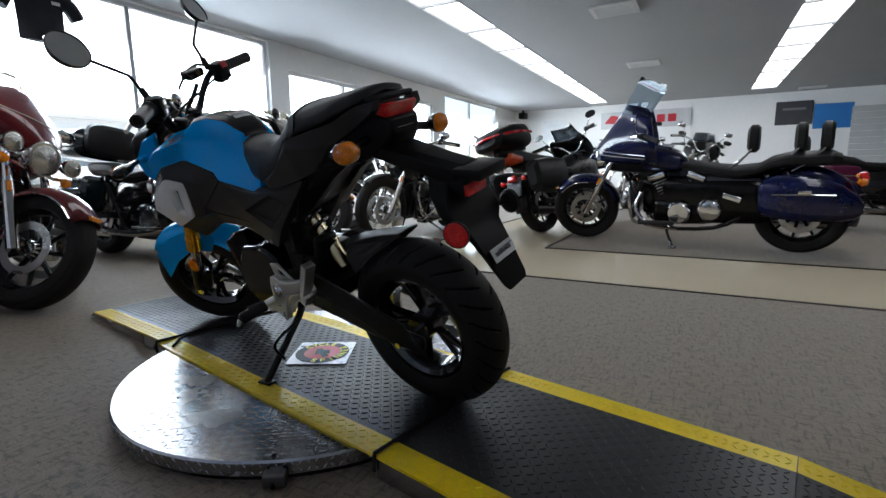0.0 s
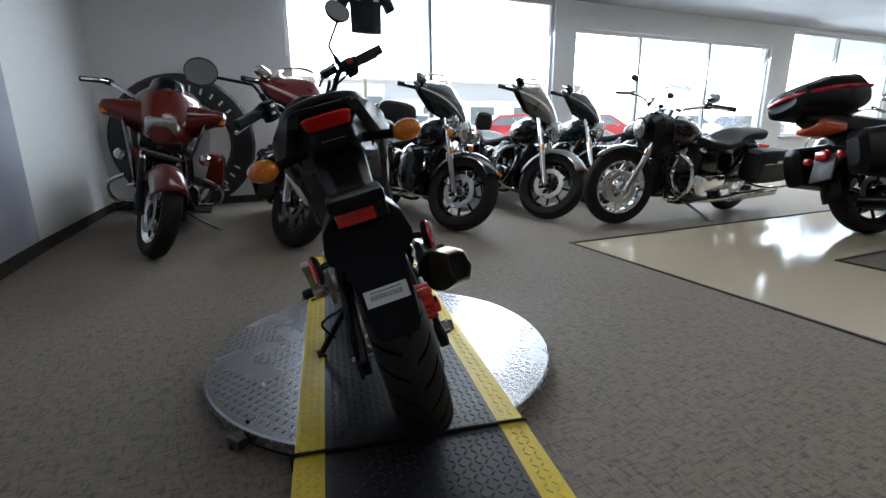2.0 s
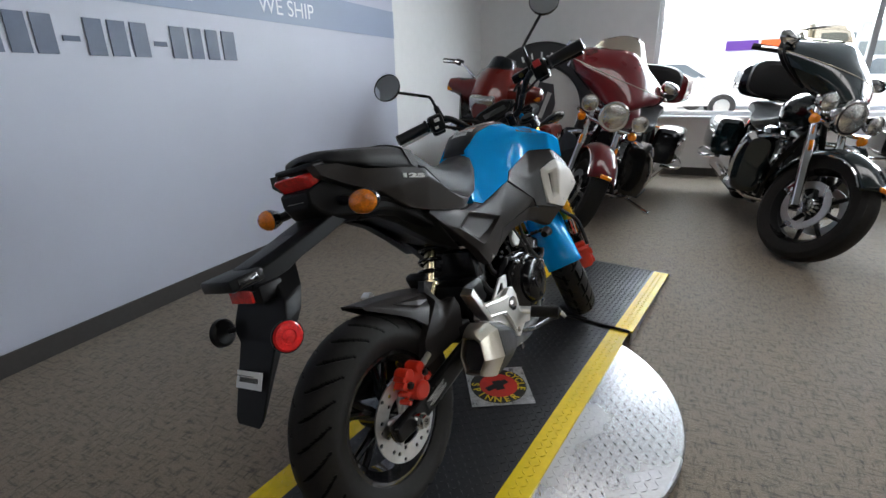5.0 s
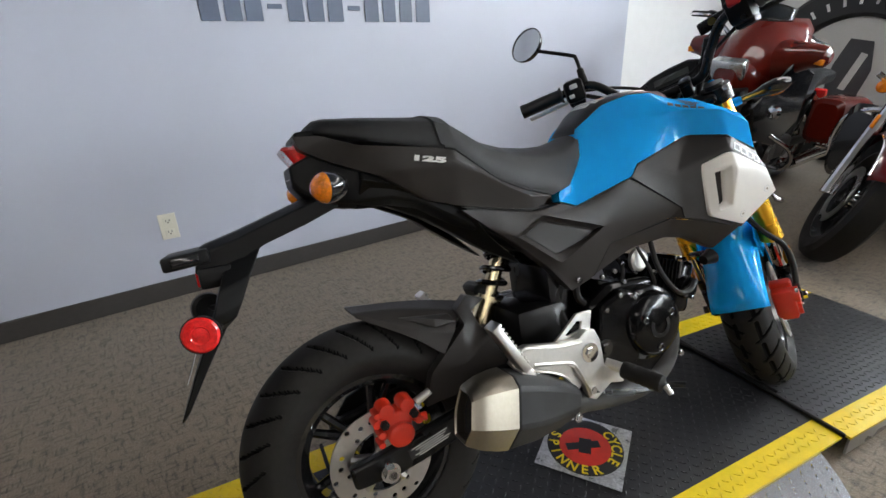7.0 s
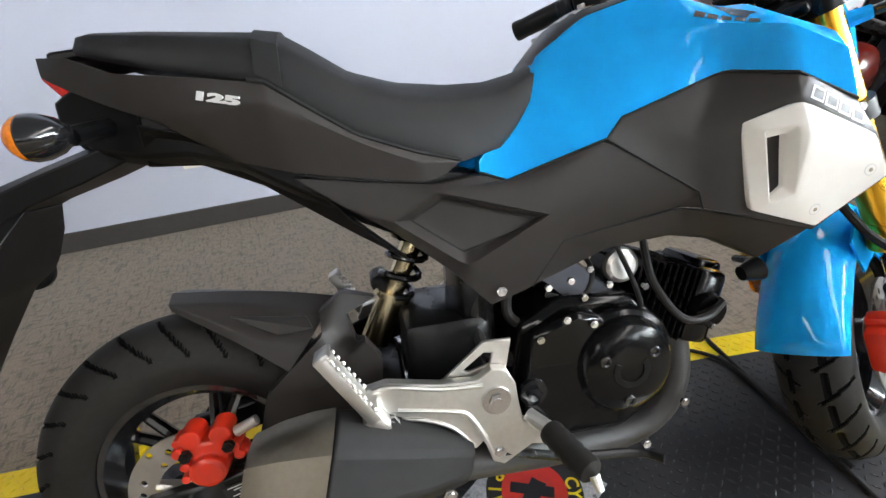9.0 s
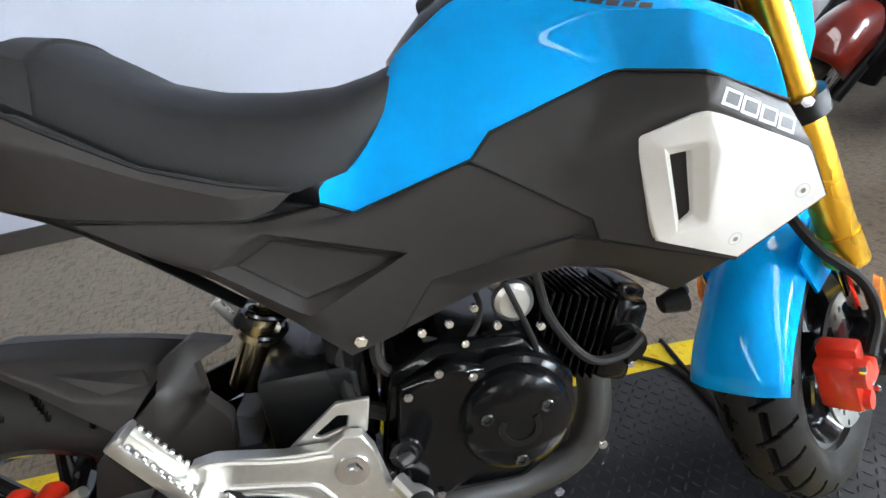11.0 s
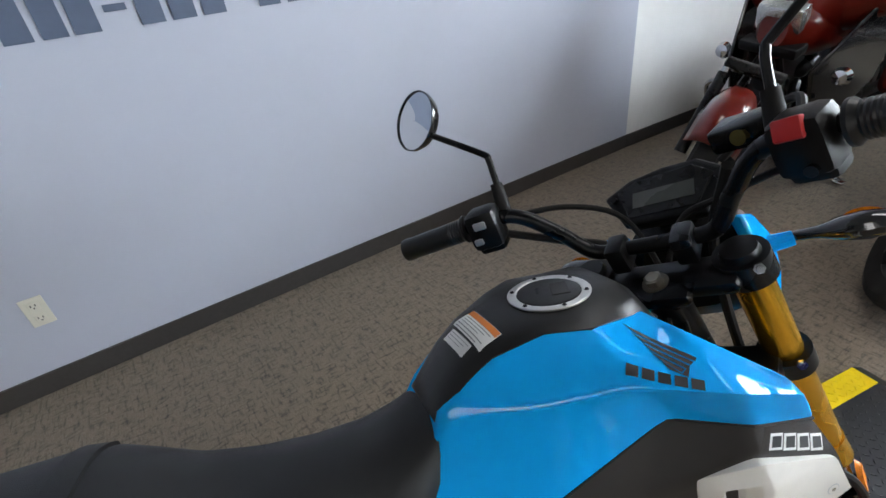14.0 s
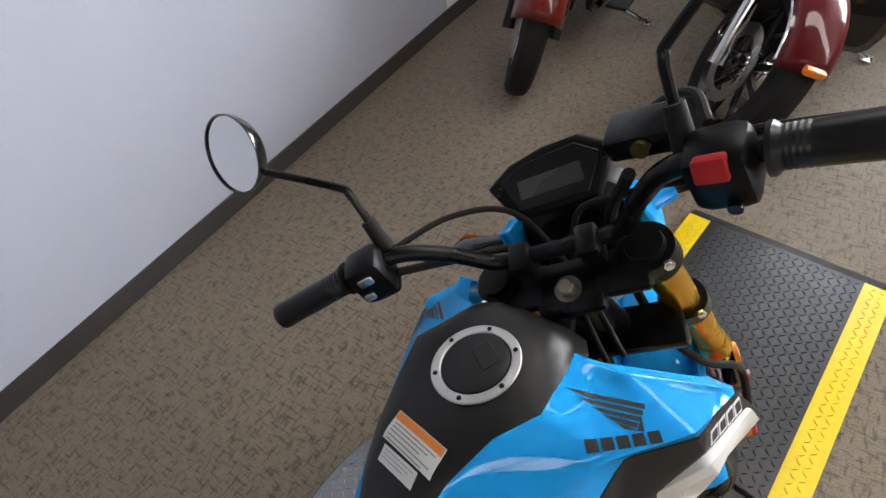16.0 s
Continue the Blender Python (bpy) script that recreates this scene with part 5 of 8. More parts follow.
for s in (1, -1):
    bm = bmesh.new()
    tube(bm, [(s * 0.05, -0.195, 0.56), (s * 0.08, -0.2, 0.56), (s * 0.1, -0.215, 0.56)], 0.006, 8, 2)
    FACE = Matrix.Translation((s * 0.1, -0.222, 0.56)) @ pose(0, 0, 0, 0, 0, -s * 12) @ Matrix.Diagonal((s, 1, 1, 1))
    lathe(bm, [(0.0005, 0.0), (0.022, 0.0), (0.028, 0.004), (0.0295, 0.012), (0.0005, 0.012)], 28, (0, 0, 0), FACE)
    rf = gpart("side_reflector", bm, BLACK_PLASTIC, "round red reflector in black cup")
    bm = bmesh.new()
    lathe(bm, [(0.0005, 0.017), (0.012, 0.0145), (0.014, 0.017), (0.024, 0.0162), (0.0275, 0.0125), (0.0005, 0.0125)], 28, (0, 0, 0), FACE)
    gpart("lens", bm, RED_LENS, "round red lens", parent=rf)

# side covers with sunk lozenge
for s in (1, -1):
    bm = bmesh.new()
    P = dict(a=(0.122, 0.228, 0.674), b=(0.112, 0.40, 0.645), c=(0.106, 0.462, 0.650), d=(0.109, 0.498, 0.637), e=(0.133, 0.627, 0.677), f=(0.142, 0.757, 0.594), g=(0.142, 0.764, 0.570), h=(0.126, 0.738, 0.573), i=(0.116, 0.571, 0.548), j=(0.105, 0.525, 0.482), k=(0.108, 0.463, 0.466), l=(0.115, 0.41, 0.525), m=(0.112, 0.338, 0.59), n=(0.118, 0.29, 0.625),
             hl=(0.122, 0.338, 0.606), ht=(0.124, 0.398, 0.637), hr=(0.128, 0.548, 0.588), hb=(0.128, 0.430, 0.533),
             il=(0.109, 0.364, 0.602), it=(0.110, 0.406, 0.624), ir=(0.115, 0.532, 0.583), ib=(0.114, 0.428, 0.551), ir2=(0.114, 0.512, 0.571))
    fs = [("a", "n", "hl", "ht", "b"), ("b", "ht", "d", "c"), ("ht", "hr", "e", "d"), ("hr", "i", "h", "f", "e"), ("f", "h", "g"), ("hr", "hb", "j", "i"), ("hb", "l", "k", "j"), ("hl", "m", "l", "hb"), ("n", "m", "hl"),
          ("hl", "il", "it", "ht"), ("ht", "it", "ir", "hr"), ("hr", "ir", "ir2", "ib", "hb"), ("hb", "ib", "il", "hl"), ("il", "ib", "ir2", "ir", "it")]
    facets(bm, P, fs, 0.03, s < 0)
    sc = skin(gpart("side_cover", bm, GREY_PLASTIC, "matte dark grey side cover with sunk lozenge"), 0.75)
    bm = bmesh.new()
    bolt(bm, (s * 0.1145, 0.477, 0.486), (s, 0, 0), 0.008, 0.002)
    gpart("cover_bolt", bm, CHROME, parent=sc)
    # lower lip over the engine
    bm = bmesh.new()
    P = dict(a=(0.112, 0.57, 0.545), b=(0.13, 0.738, 0.570), c=(0.140, 0.764, 0.566), d=(0.168, 0.915, 0.527), e=(0.128, 0.87, 0.478), f=(0.112, 0.80, 0.515), g=(0.108, 0.736, 0.528), h=(0.098, 0.645, 0.52), i=(0.095, 0.56, 0.49), j=(0.1, 0.527, 0.482))
    facets(bm, P, [("a", "j", "i", "h"), ("a", "h", "g", "b"), ("b", "g", "f", "c"), ("c", "f", "e", "d")], 0.02, s < 0)
    skin(gpart("lower_lip", bm, GREY_PLASTIC), 0.6)
    # front shroud
    bm = bmesh.new()
    P = dict(e=(0.135, 0.629, 0.678), c=(0.13, 0.652, 0.702), d=(0.139, 0.789, 0.747), i=(0.186, 0.855, 0.735), i2=(0.19, 0.872, 0.729), j=(0.183, 0.953, 0.695), gg=(0.198, 0.972, 0.650), hh=(0.201, 0.994, 0.594), b=(0.168, 0.918, 0.523), ll=(0.159, 0.815, 0.556), kl=(0.163, 0.785, 0.684), tt=(0.195, 0.855, 0.706), f=(0.144, 0.758, 0.595), g=(0.144, 0.765, 0.570), m=(0.15, 0.74, 0.67))
    facets(bm, P, [("e", "f", "m", "c"), ("c", "m", "d"), ("d", "m", "kl"), ("d", "kl", "tt", "i"), ("i", "tt", "i2"), ("i2", "tt", "gg", "j"), ("m", "f", "ll", "kl"), ("f", "g", "ll"), ("g", "b", "ll"), ("kl", "ll", "b", "hh", "gg", "tt")], 0.02, s < 0)
    sh = skin(gpart("side_shroud", bm, GREY_PLASTIC, "matte dark grey tank shroud"), 0.6)
    # white panel with slot
    bm = bmesh.new()
    P = dict(l=(0.166, 0.796, 0.680), t=(0.203, 0.851, 0.701), tr=(0.202, 0.965, 0.650), r=(0.206, 0.987, 0.596), b=(0.177, 0.913, 0.531), ll=(0.166, 0.819, 0.564), r1=(0.184, 0.816, 0.669), r2=(0.202, 0.852, 0.672), r3=(0.187, 0.868, 0.580), r4=(0.176, 0.838, 0.571), s1=(0.177, 0.827, 0.659), s2=(0.188, 0.844, 0.663), s3=(0.176, 0.857, 0.593), s4=(0.169, 0.845, 0.581), u=(0.206, 0.864, 0.66))
    fs = [("l", "r1", "r2", "t"), ("t", "r2", "u"), ("t", "u", "tr"), ("u", "r3", "b", "r", "tr"), ("r2", "r3", "u"), ("r3", "r4", "ll", "b"), ("l", "ll", "r4", "r1"), ("r1", "s1", "s2", "r2"), ("r2", "s2", "s3", "r3"), ("r3", "s3", "s4", "r4"), ("r4", "s4", "s1", "r1")]
    facets(bm, P, fs, 0.012, s < 0)
    wp = skin(gpart("white_panel", bm, WHITE_PLASTIC, "white plastic radiator-style panel with a dark slot"), 0.8)
    bm = bmesh.new()
    facets(bm, dict(a=(0.162, 0.82, 0.668), b=(0.164, 0.856, 0.67), c=(0.156, 0.874, 0.582), d=(0.152, 0.838, 0.578)), [("a", "d", "c", "b")], 0.01, s < 0)
    gpart("slot_backing", bm, DARK_INK, parent=wp)
    # rivets as flat films; the grey outer ring paints the recess's shade
    for y, z, x in ((0.963, 0.604, 0.2), (0.903, 0.556, 0.179)):
        for r, mtl, off in ((0.008, VENT, 0.0), (0.0068, WHITE_PLASTIC, 0.0004), (0.0028, STEEL, 0.0008)):
            decal("rivet_with_shade", wp, [(math.cos(0.524 * k) * r, math.sin(0.524 * k) * r) for k in range(12)], Vector((s * x, y, z)), Vector((0, 1, 0)), Vector((0, 0, 1)), mtl, "", off, Vector((s, -0.1, 0.1)))
    # blue tank side
    bm = bmesh.new()
    P = dict(a=(0.048, 0.572, 0.798), b=(0.073, 0.526, 0.72), c=(0.098, 0.464, 0.668), d=(0.1, 0.463, 0.652), e=(0.109, 0.498, 0.639), f=(0.135, 0.628, 0.680), g=(0.131, 0.652, 0.705), h=(0.142, 0.789, 0.750), i=(0.189, 0.856, 0.738), j=(0.184, 0.953, 0.698), k=(0.19, 0.936, 0.728), l=(0.195, 0.897, 0.78), m=(0.202, 0.909, 0.759), n=(0.197, 0.831, 0.792), o=(0.122, 0.834, 0.832), p=(0.075, 0.826, 0.838), q=(0.092, 0.745, 0.856), r=(0.069, 0.698, 0.860), r0=(0.054, 0.640, 0.845), u=(0.097, 0.653, 0.797), v=(0.152, 0.760, 0.806))
    fs = [("b", "c", "d", "e"), ("b", "e", "f", "g"), ("a", "b", "g", "u"), ("u", "g", "h", "v"), ("v", "h", "i", "n"), ("n", "i", "j", "m"), ("m", "j", "k"), ("a", "u", "r0"), ("r0", "u", "v", "r"), ("r", "v", "q"), ("q", "v", "n", "o", "p"), ("o", "n", "m", "l"), ("l", "m", "k")]
    facets(bm, P, fs, 0.025, s < 0)
    tk = skin(gpart("tank_side", bm, BLUE_PAINT, "glossy bright blue tank cover"), 0.6)
    # winged badge as plain shapes, laid onto the paint
    O = Vector((s * 0.136, 0.749, 0.823))
    U = Vector((s * 0.05, 0.062, -0.0165)).normalized()
    V = Vector((s * -0.047, 0.042, 0.006))
    V = (V - U * V.dot(U)).normalized()
    K = 0.00055
    for k, q in enumerate((((-8, 110), (125, 62), (122, 54), (20, 92)), ((8, 91), (118, 52), (114, 45), (30, 76)), ((28, 72), (110, 43), (106, 36), (46, 59)), ((44, 56), (102, 34), (97, 27), (60, 44)), ((62, 42), (98, 24), (112, 46), (108, 20), (76, 28)))):
        decal("badge_feather", tk, [(u * K, v * K) for u, v in q], O, U, V, DARK_INK, "black winged badge stroke")
    for k in range(5):
        decal("badge_bar", tk, [((28 * k + u) * K, v * K) for u, v in ((0, 0), (22, 0), (22, 19), (0, 19))], O, U, V, DARK_INK, "black maker's badge bar")
    O2 = Vector((s * 0.198, 0.872, 0.713))
    U2 = Vector((s * -0.004, 0.088, -0.042)).normalized()
    V2 = Vector((0, 0.45, 0.9))
    V2 = (V2 - U2 * V2.dot(U2)).normalized()
    for k in range(4):
        for w, mtl, off in ((0.0, STICKER, 0.0), (0.003, DARK_INK, 0.0006)):
            decal("badge_bar", sh, [(0.0235 * k + a, b - 0.001 * k) for a, b in ((w, w - 0.009), (0.0215 - w, w - 0.009), (0.0215 - w, 0.009 - w), (w, 0.009 - w))], O2, U2, V2, mtl, "white-edged dark badge bar" if not w else "", off, Vector((s, 0, 0.25)))

# dark gaps between the covers
GAP = mat("panel_gap", (0.003, 0.003, 0.003), rough=0.8)
for s in (1, -1):
    for pts, r in (
        ([(0.1, 0.463, 0.652), (0.109, 0.498, 0.638), (0.134, 0.6285, 0.679), (0.131, 0.652, 0.7035), (0.141, 0.789, 0.7485), (0.188, 0.8555, 0.7365), (0.184, 0.953, 0.6965)], 0.0022),
        ([(0.135, 0.628, 0.678), (0.1435, 0.7575, 0.5945), (0.1435, 0.7645, 0.570)], 0.0016),
        ([(0.1035, 0.526, 0.482), (0.1145, 0.571, 0.5465), (0.1285, 0.738, 0.5715), (0.1415, 0.764, 0.568), (0.168, 0.9165, 0.525)], 0.0018),
        ([(0.1185, 0.338, 0.604), (0.1205, 0.40, 0.633), (0.126, 0.545, 0.586)], 0.0005),
        ([(0.148, 0.20, 0.787), (0.147, 0.218, 0.783), (0.141, 0.253, 0.757), (0.129, 0.308, 0.718), (0.116, 0.378, 0.689), (0.107, 0.438, 0.672)], 0.0032),
        ([(0.112, 0.415, 0.653), (0.118, 0.388, 0.6505), (0.124, 0.30, 0.664), (0.125, 0.226, 0.680)], 0.0014),
        ([(0.1095, 0.364, 0.602), (0.1105, 0.406, 0.624), (0.1155, 0.532, 0.583), (0.1145, 0.512, 0.571), (0.1145, 0.428, 0.551), (0.1095, 0.364, 0.602)], 0.0014),
    ):
        bm = bmesh.new()
        tube(bm, [(s * x, y, z) for x, y, z in pts], r, 6, 1)
        gpart("panel_gap", bm, GAP)

# added black block so the gap between seat and tail stays dark
gpart("seat_gap_filler", boxes(((0, 0.13, 0.764), (0.19, 0.14, 0.05))), BLACK_PLASTIC, "added black filler in the gap under the seat", bevel=0.006)

# black centre cover of the tank with filler cap
COVER_BLACK = mat("satin_cover_plastic", (0.011, 0.0103, 0.010), rough=0.34, var=0.12, spec=0.4, bump=0.12, bump_scale=900)


def cover_section(y, w, ze, zc):
    top = [(u * w, y, ze + (zc - ze) * (1 - abs(u) ** 4)) for u in (-1, -0.85, -0.6, -0.3, 0, 0.3, 0.6, 0.85, 1)]
    return top + [(w * 0.96, y, ze - 0.03), (-w * 0.96, y, ze - 0.03)]


bm = bmesh.new()
loft(bm, [cover_section(*q) for q in ((0.566, 0.046, 0.785, 0.796), (0.585, 0.048, 0.803, 0.816), (0.61, 0.05, 0.826, 0.84), (0.642, 0.056, 0.845, 0.857), (0.698, 0.072, 0.858, 0.8655), (0.745, 0.094, 0.856, 0.866), (0.79, 0.085, 0.847, 0.867), (0.824, 0.077, 0.837, 0.867), (0.84, 0.07, 0.825, 0.855), (0.87, 0.056, 0.80, 0.81))])
tc = gpart("tank_top_cover", bm, COVER_BLACK, "matte black tank centre cover", angle=50)
CAP = Matrix.Translation((0.006, 0.751, 0.8655)) @ pose(0, 0, 0, -1, 0, 0) @ pose(0, 0, 0, 0, -90, 0)
bm = bmesh.new()
lathe(bm, [(0.0395, 0.0), (0.0505, 0.0), (0.051, 0.002), (0.0495, 0.003), (0.041, 0.003), (0.0395, 0.002)], 48, m=CAP)
cap = gpart("filler_ring", bm, ALU, "silver filler-cap ring", parent=tc)
bm = bmesh.new()
lathe(bm, [(0.0005, 0.0042), (0.034, 0.0044), (0.0385, 0.003), (0.039, 0.0), (0.0005, 0.0)], 40, m=CAP)
gpart("filler_cap", bm, COVER_BLACK, "dark filler cap", parent=tc)
for k in range(6):
    a = radians(60 * k + 20)
    bm = bolt(bmesh.new(), CAP @ Vector((0.003, math.cos(a) * 0.0452, math.sin(a) * 0.0452)), (0, 0, 1), 0.003, 0.0006)
    gpart("cap_screw", bm, SATIN_BLACK, parent=tc)
gpart("key_flap", boxes(((0.012, 0.763, 0.870), (0.034, 0.022, 0.002), pose(0, 0, 0, 0, 0, -25))), GREY_PLASTIC, parent=tc, bevel=0.0008)
gpart("key_slot", boxes(((-0.002, 0.74, 0.8701), (0.016, 0.0035, 0.0008), pose(0, 0, 0, 0, 0, -28))), DARK_INK, parent=tc, smooth=False)



def tank_label(o, size, rows, head, turn):
    """A sticker on the cover, with print lines."""
    u, v = Vector((math.cos(turn), math.sin(turn), 0)), Vector((-math.sin(turn), math.cos(turn), 0))
    w, h = size[0] / 2, size[1] / 2

    def film(name, x0, y0, x1, y1, m, label, lift):
        decal(name, tc, [(x0, y0), (x1, y0), (x1, y1), (x0, y1)], Vector(o), u, v, m, label, lift, Vector((0, 0, 1)))

    film("warning_sticker", -w, -h, w, h, STICKER, "white warning sticker", 0.0006)
    if head:
        film("sticker_head", -w * 0.97, h * 0.42, w * 0.97, h * 0.95, ORANGE_STICKER, "orange sticker head", 0.0011)
    for k in range(rows):
        y = h * ((0.22 if head else 0.62) - k * (0.26 if head else 0.45))
        film("print_line", -w * 0.86, y - h * 0.06, w * (0.86 - 0.22 * (k % 3)), y + h * 0.02, mat("grey_print", (0.3, 0.3, 0.3), rough=0.6), "", 0.0011)


tank_label((0.006, 0.6495, 0.855), (0.074, 0.030), 5, True, -0.01)
tank_label((0.003, 0.624, 0.845), (0.053, 0.0155), 3, False, 0.01)

# fork
FD = Vector((0, -math.sin(RAKE), math.cos(RAKE)))
for s in (1, -1):
    B = Vector((s * 0.101, 1.205, 0.2365))
    off = Vector((0, 0.018, 0))
    bm = bmesh.new()
    cyl(bm, B + off + FD * 0.24, B + off + FD * 0.66, 0.0245, 0.0245, 24)
    cyl(bm, B + off + FD * 0.205, B + off + FD * 0.25, 0.0285, 0.0265, 24)
    cyl(bm, B + off + FD * 0.25, B + off + FD * 0.258, 0.0265, 0.0265, 24)
    fk = gpart("fork_leg", bm, GOLD, "gold anodised fork leg", True)
    bm = bmesh.new()
    cyl(bm, B + off + FD * 0.06, B + off + FD * 0.30, 0.0165, 0.0165, 18)
    gpart("fork_slider", bm, CHROME, "chrome fork slider", True, fk)
    bm = bmesh.new()
    cyl(bm, B + off + FD * -0.02, B + off + FD * 0.11, 0.021, 0.024, 18)
    box(bm, B + Vector((s * 0.0, -0.03, 0.04)), (0.025, 0.05, 0.08), Matrix.Rotation(RAKE, 4, "X"), bevel=0.006)
    gpart("fork_bottom", bm, SATIN_BLACK, "black fork lower", True, fk)
    bm = bmesh.new()
    bolt(bm, B + Vector((s * 0.022, 0, 0)), (s, 0, 0), 0.012, 0.01)
    gpart("axle_bolt", bm, CHROME, "", True, fk)
    bm = bmesh.new()
    lathe(bm, [(0.0005, 0.01), (0.013, 0.008), (0.016, 0.0), (0.0005, 0.0)], 20, (0, 0, 0), Matrix.Translation(B + off + FD * 0.137 + Vector((s * 0.022, 0.0, 0))) @ pose(0, 0, 0, 0, 0, 0) @ Matrix.Diagonal((s, 1, 1.9, 1)))
    gpart("amber_reflector", bm, AMBER_LENS, "amber side reflector", True, fk)
    bm = bmesh.new()
    cyl(bm, B + off + FD * 0.625, B + off + FD * 0.662, 0.034, 0.033, 24)
    cyl(bm, B + off + FD * 0.662, B + off + FD * 0.672, 0.024, 0.022, 24)
    gpart("fork_clamp", bm, SATIN_BLACK, "black fork clamp", True, fk)
    gpart("fork_clamp", cyl(bmesh.new(), B + off + FD * 0.445, B + off + FD * 0.475, 0.034, 0.034, 24), SATIN_BLACK, "", True, fk)
    for q in (0.645, 0.46):
        gpart("clamp_bolt", bolt(bmesh.new(), B + off + FD * q + Vector((s * 0.02, -0.03, 0)), (s * 0.4, -1, 0), 0.007), CHROME, "", True, fk)
TOP = Vector((0, 1.215, 0.2365)) + FD * 0.638
bm = bmesh.new()
q = Matrix.Translation(TOP + Vector((0, -0.012, 0))) @ Matrix.Rotation(RAKE, 4, "X")
box(bm, (0, 0, 0), (0.2, 0.06, 0.022), bevel=0.008)
box(bm, (0, -0.018, 0), (0.09, 0.055, 0.022), bevel=0.008)
bm.transform(q)
bm2 = Matrix.Translation(Vector((0, 1.195, 0.2365)) + FD * 0.46) @ Matrix.Rotation(RAKE, 4, "X")
gpart("top_bridge", bm, SATIN_BLACK, "black top fork bridge", True)
bm = bmesh.new()
box(bm, (0, -0.01, 0), (0.2, 0.07, 0.03), bevel=0.008)
bm.transform(bm2)
gpart("bottom_bridge", bm, SATIN_BLACK, "", True)
bm = bmesh.new()
nutp = TOP + Vector((0, -0.012, 0)) + FD * 0.011 + Vector((0, -0.012, -0.0056))
cyl(bm, nutp, nutp + FD * 0.011, 0.013, 0.013, 6)
cyl(bm, nutp + FD * 0.011, nutp + FD * 0.013, 0.011, 0.009, 20)
cyl(bm, nutp - FD * 0.002, nutp + FD * 0.002, 0.018, 0.018, 24)
gpart("stem_nut", bm, STEEL, "bright steering-stem nut", True)
gpart("steering_head", cyl(bmesh.new(), HEAD - FD * 0.20, HEAD - FD * 0.01, 0.028), SATIN_BLACK)

# handlebar with grips, switches, levers, mirrors
bm = bmesh.new()
tube(bm, [(-0.345, 0.822, 0.962), (-0.24, 0.857, 0.966), (-0.165, 0.882, 0.964), (-0.12, 0.915, 0.92), (-0.085, 0.938, 0.874), (-0.04, 0.942, 0.868), (0.04, 0.942, 0.868), (0.085, 0.938, 0.874), (0.12, 0.915, 0.92), (0.165, 0.882, 0.964), (0.24, 0.857, 0.966), (0.345, 0.822, 0.962)], 0.0112, 14, 6)
bar = gpart("handlebar", bm, SATIN_BLACK, "black tubular handlebar", True)
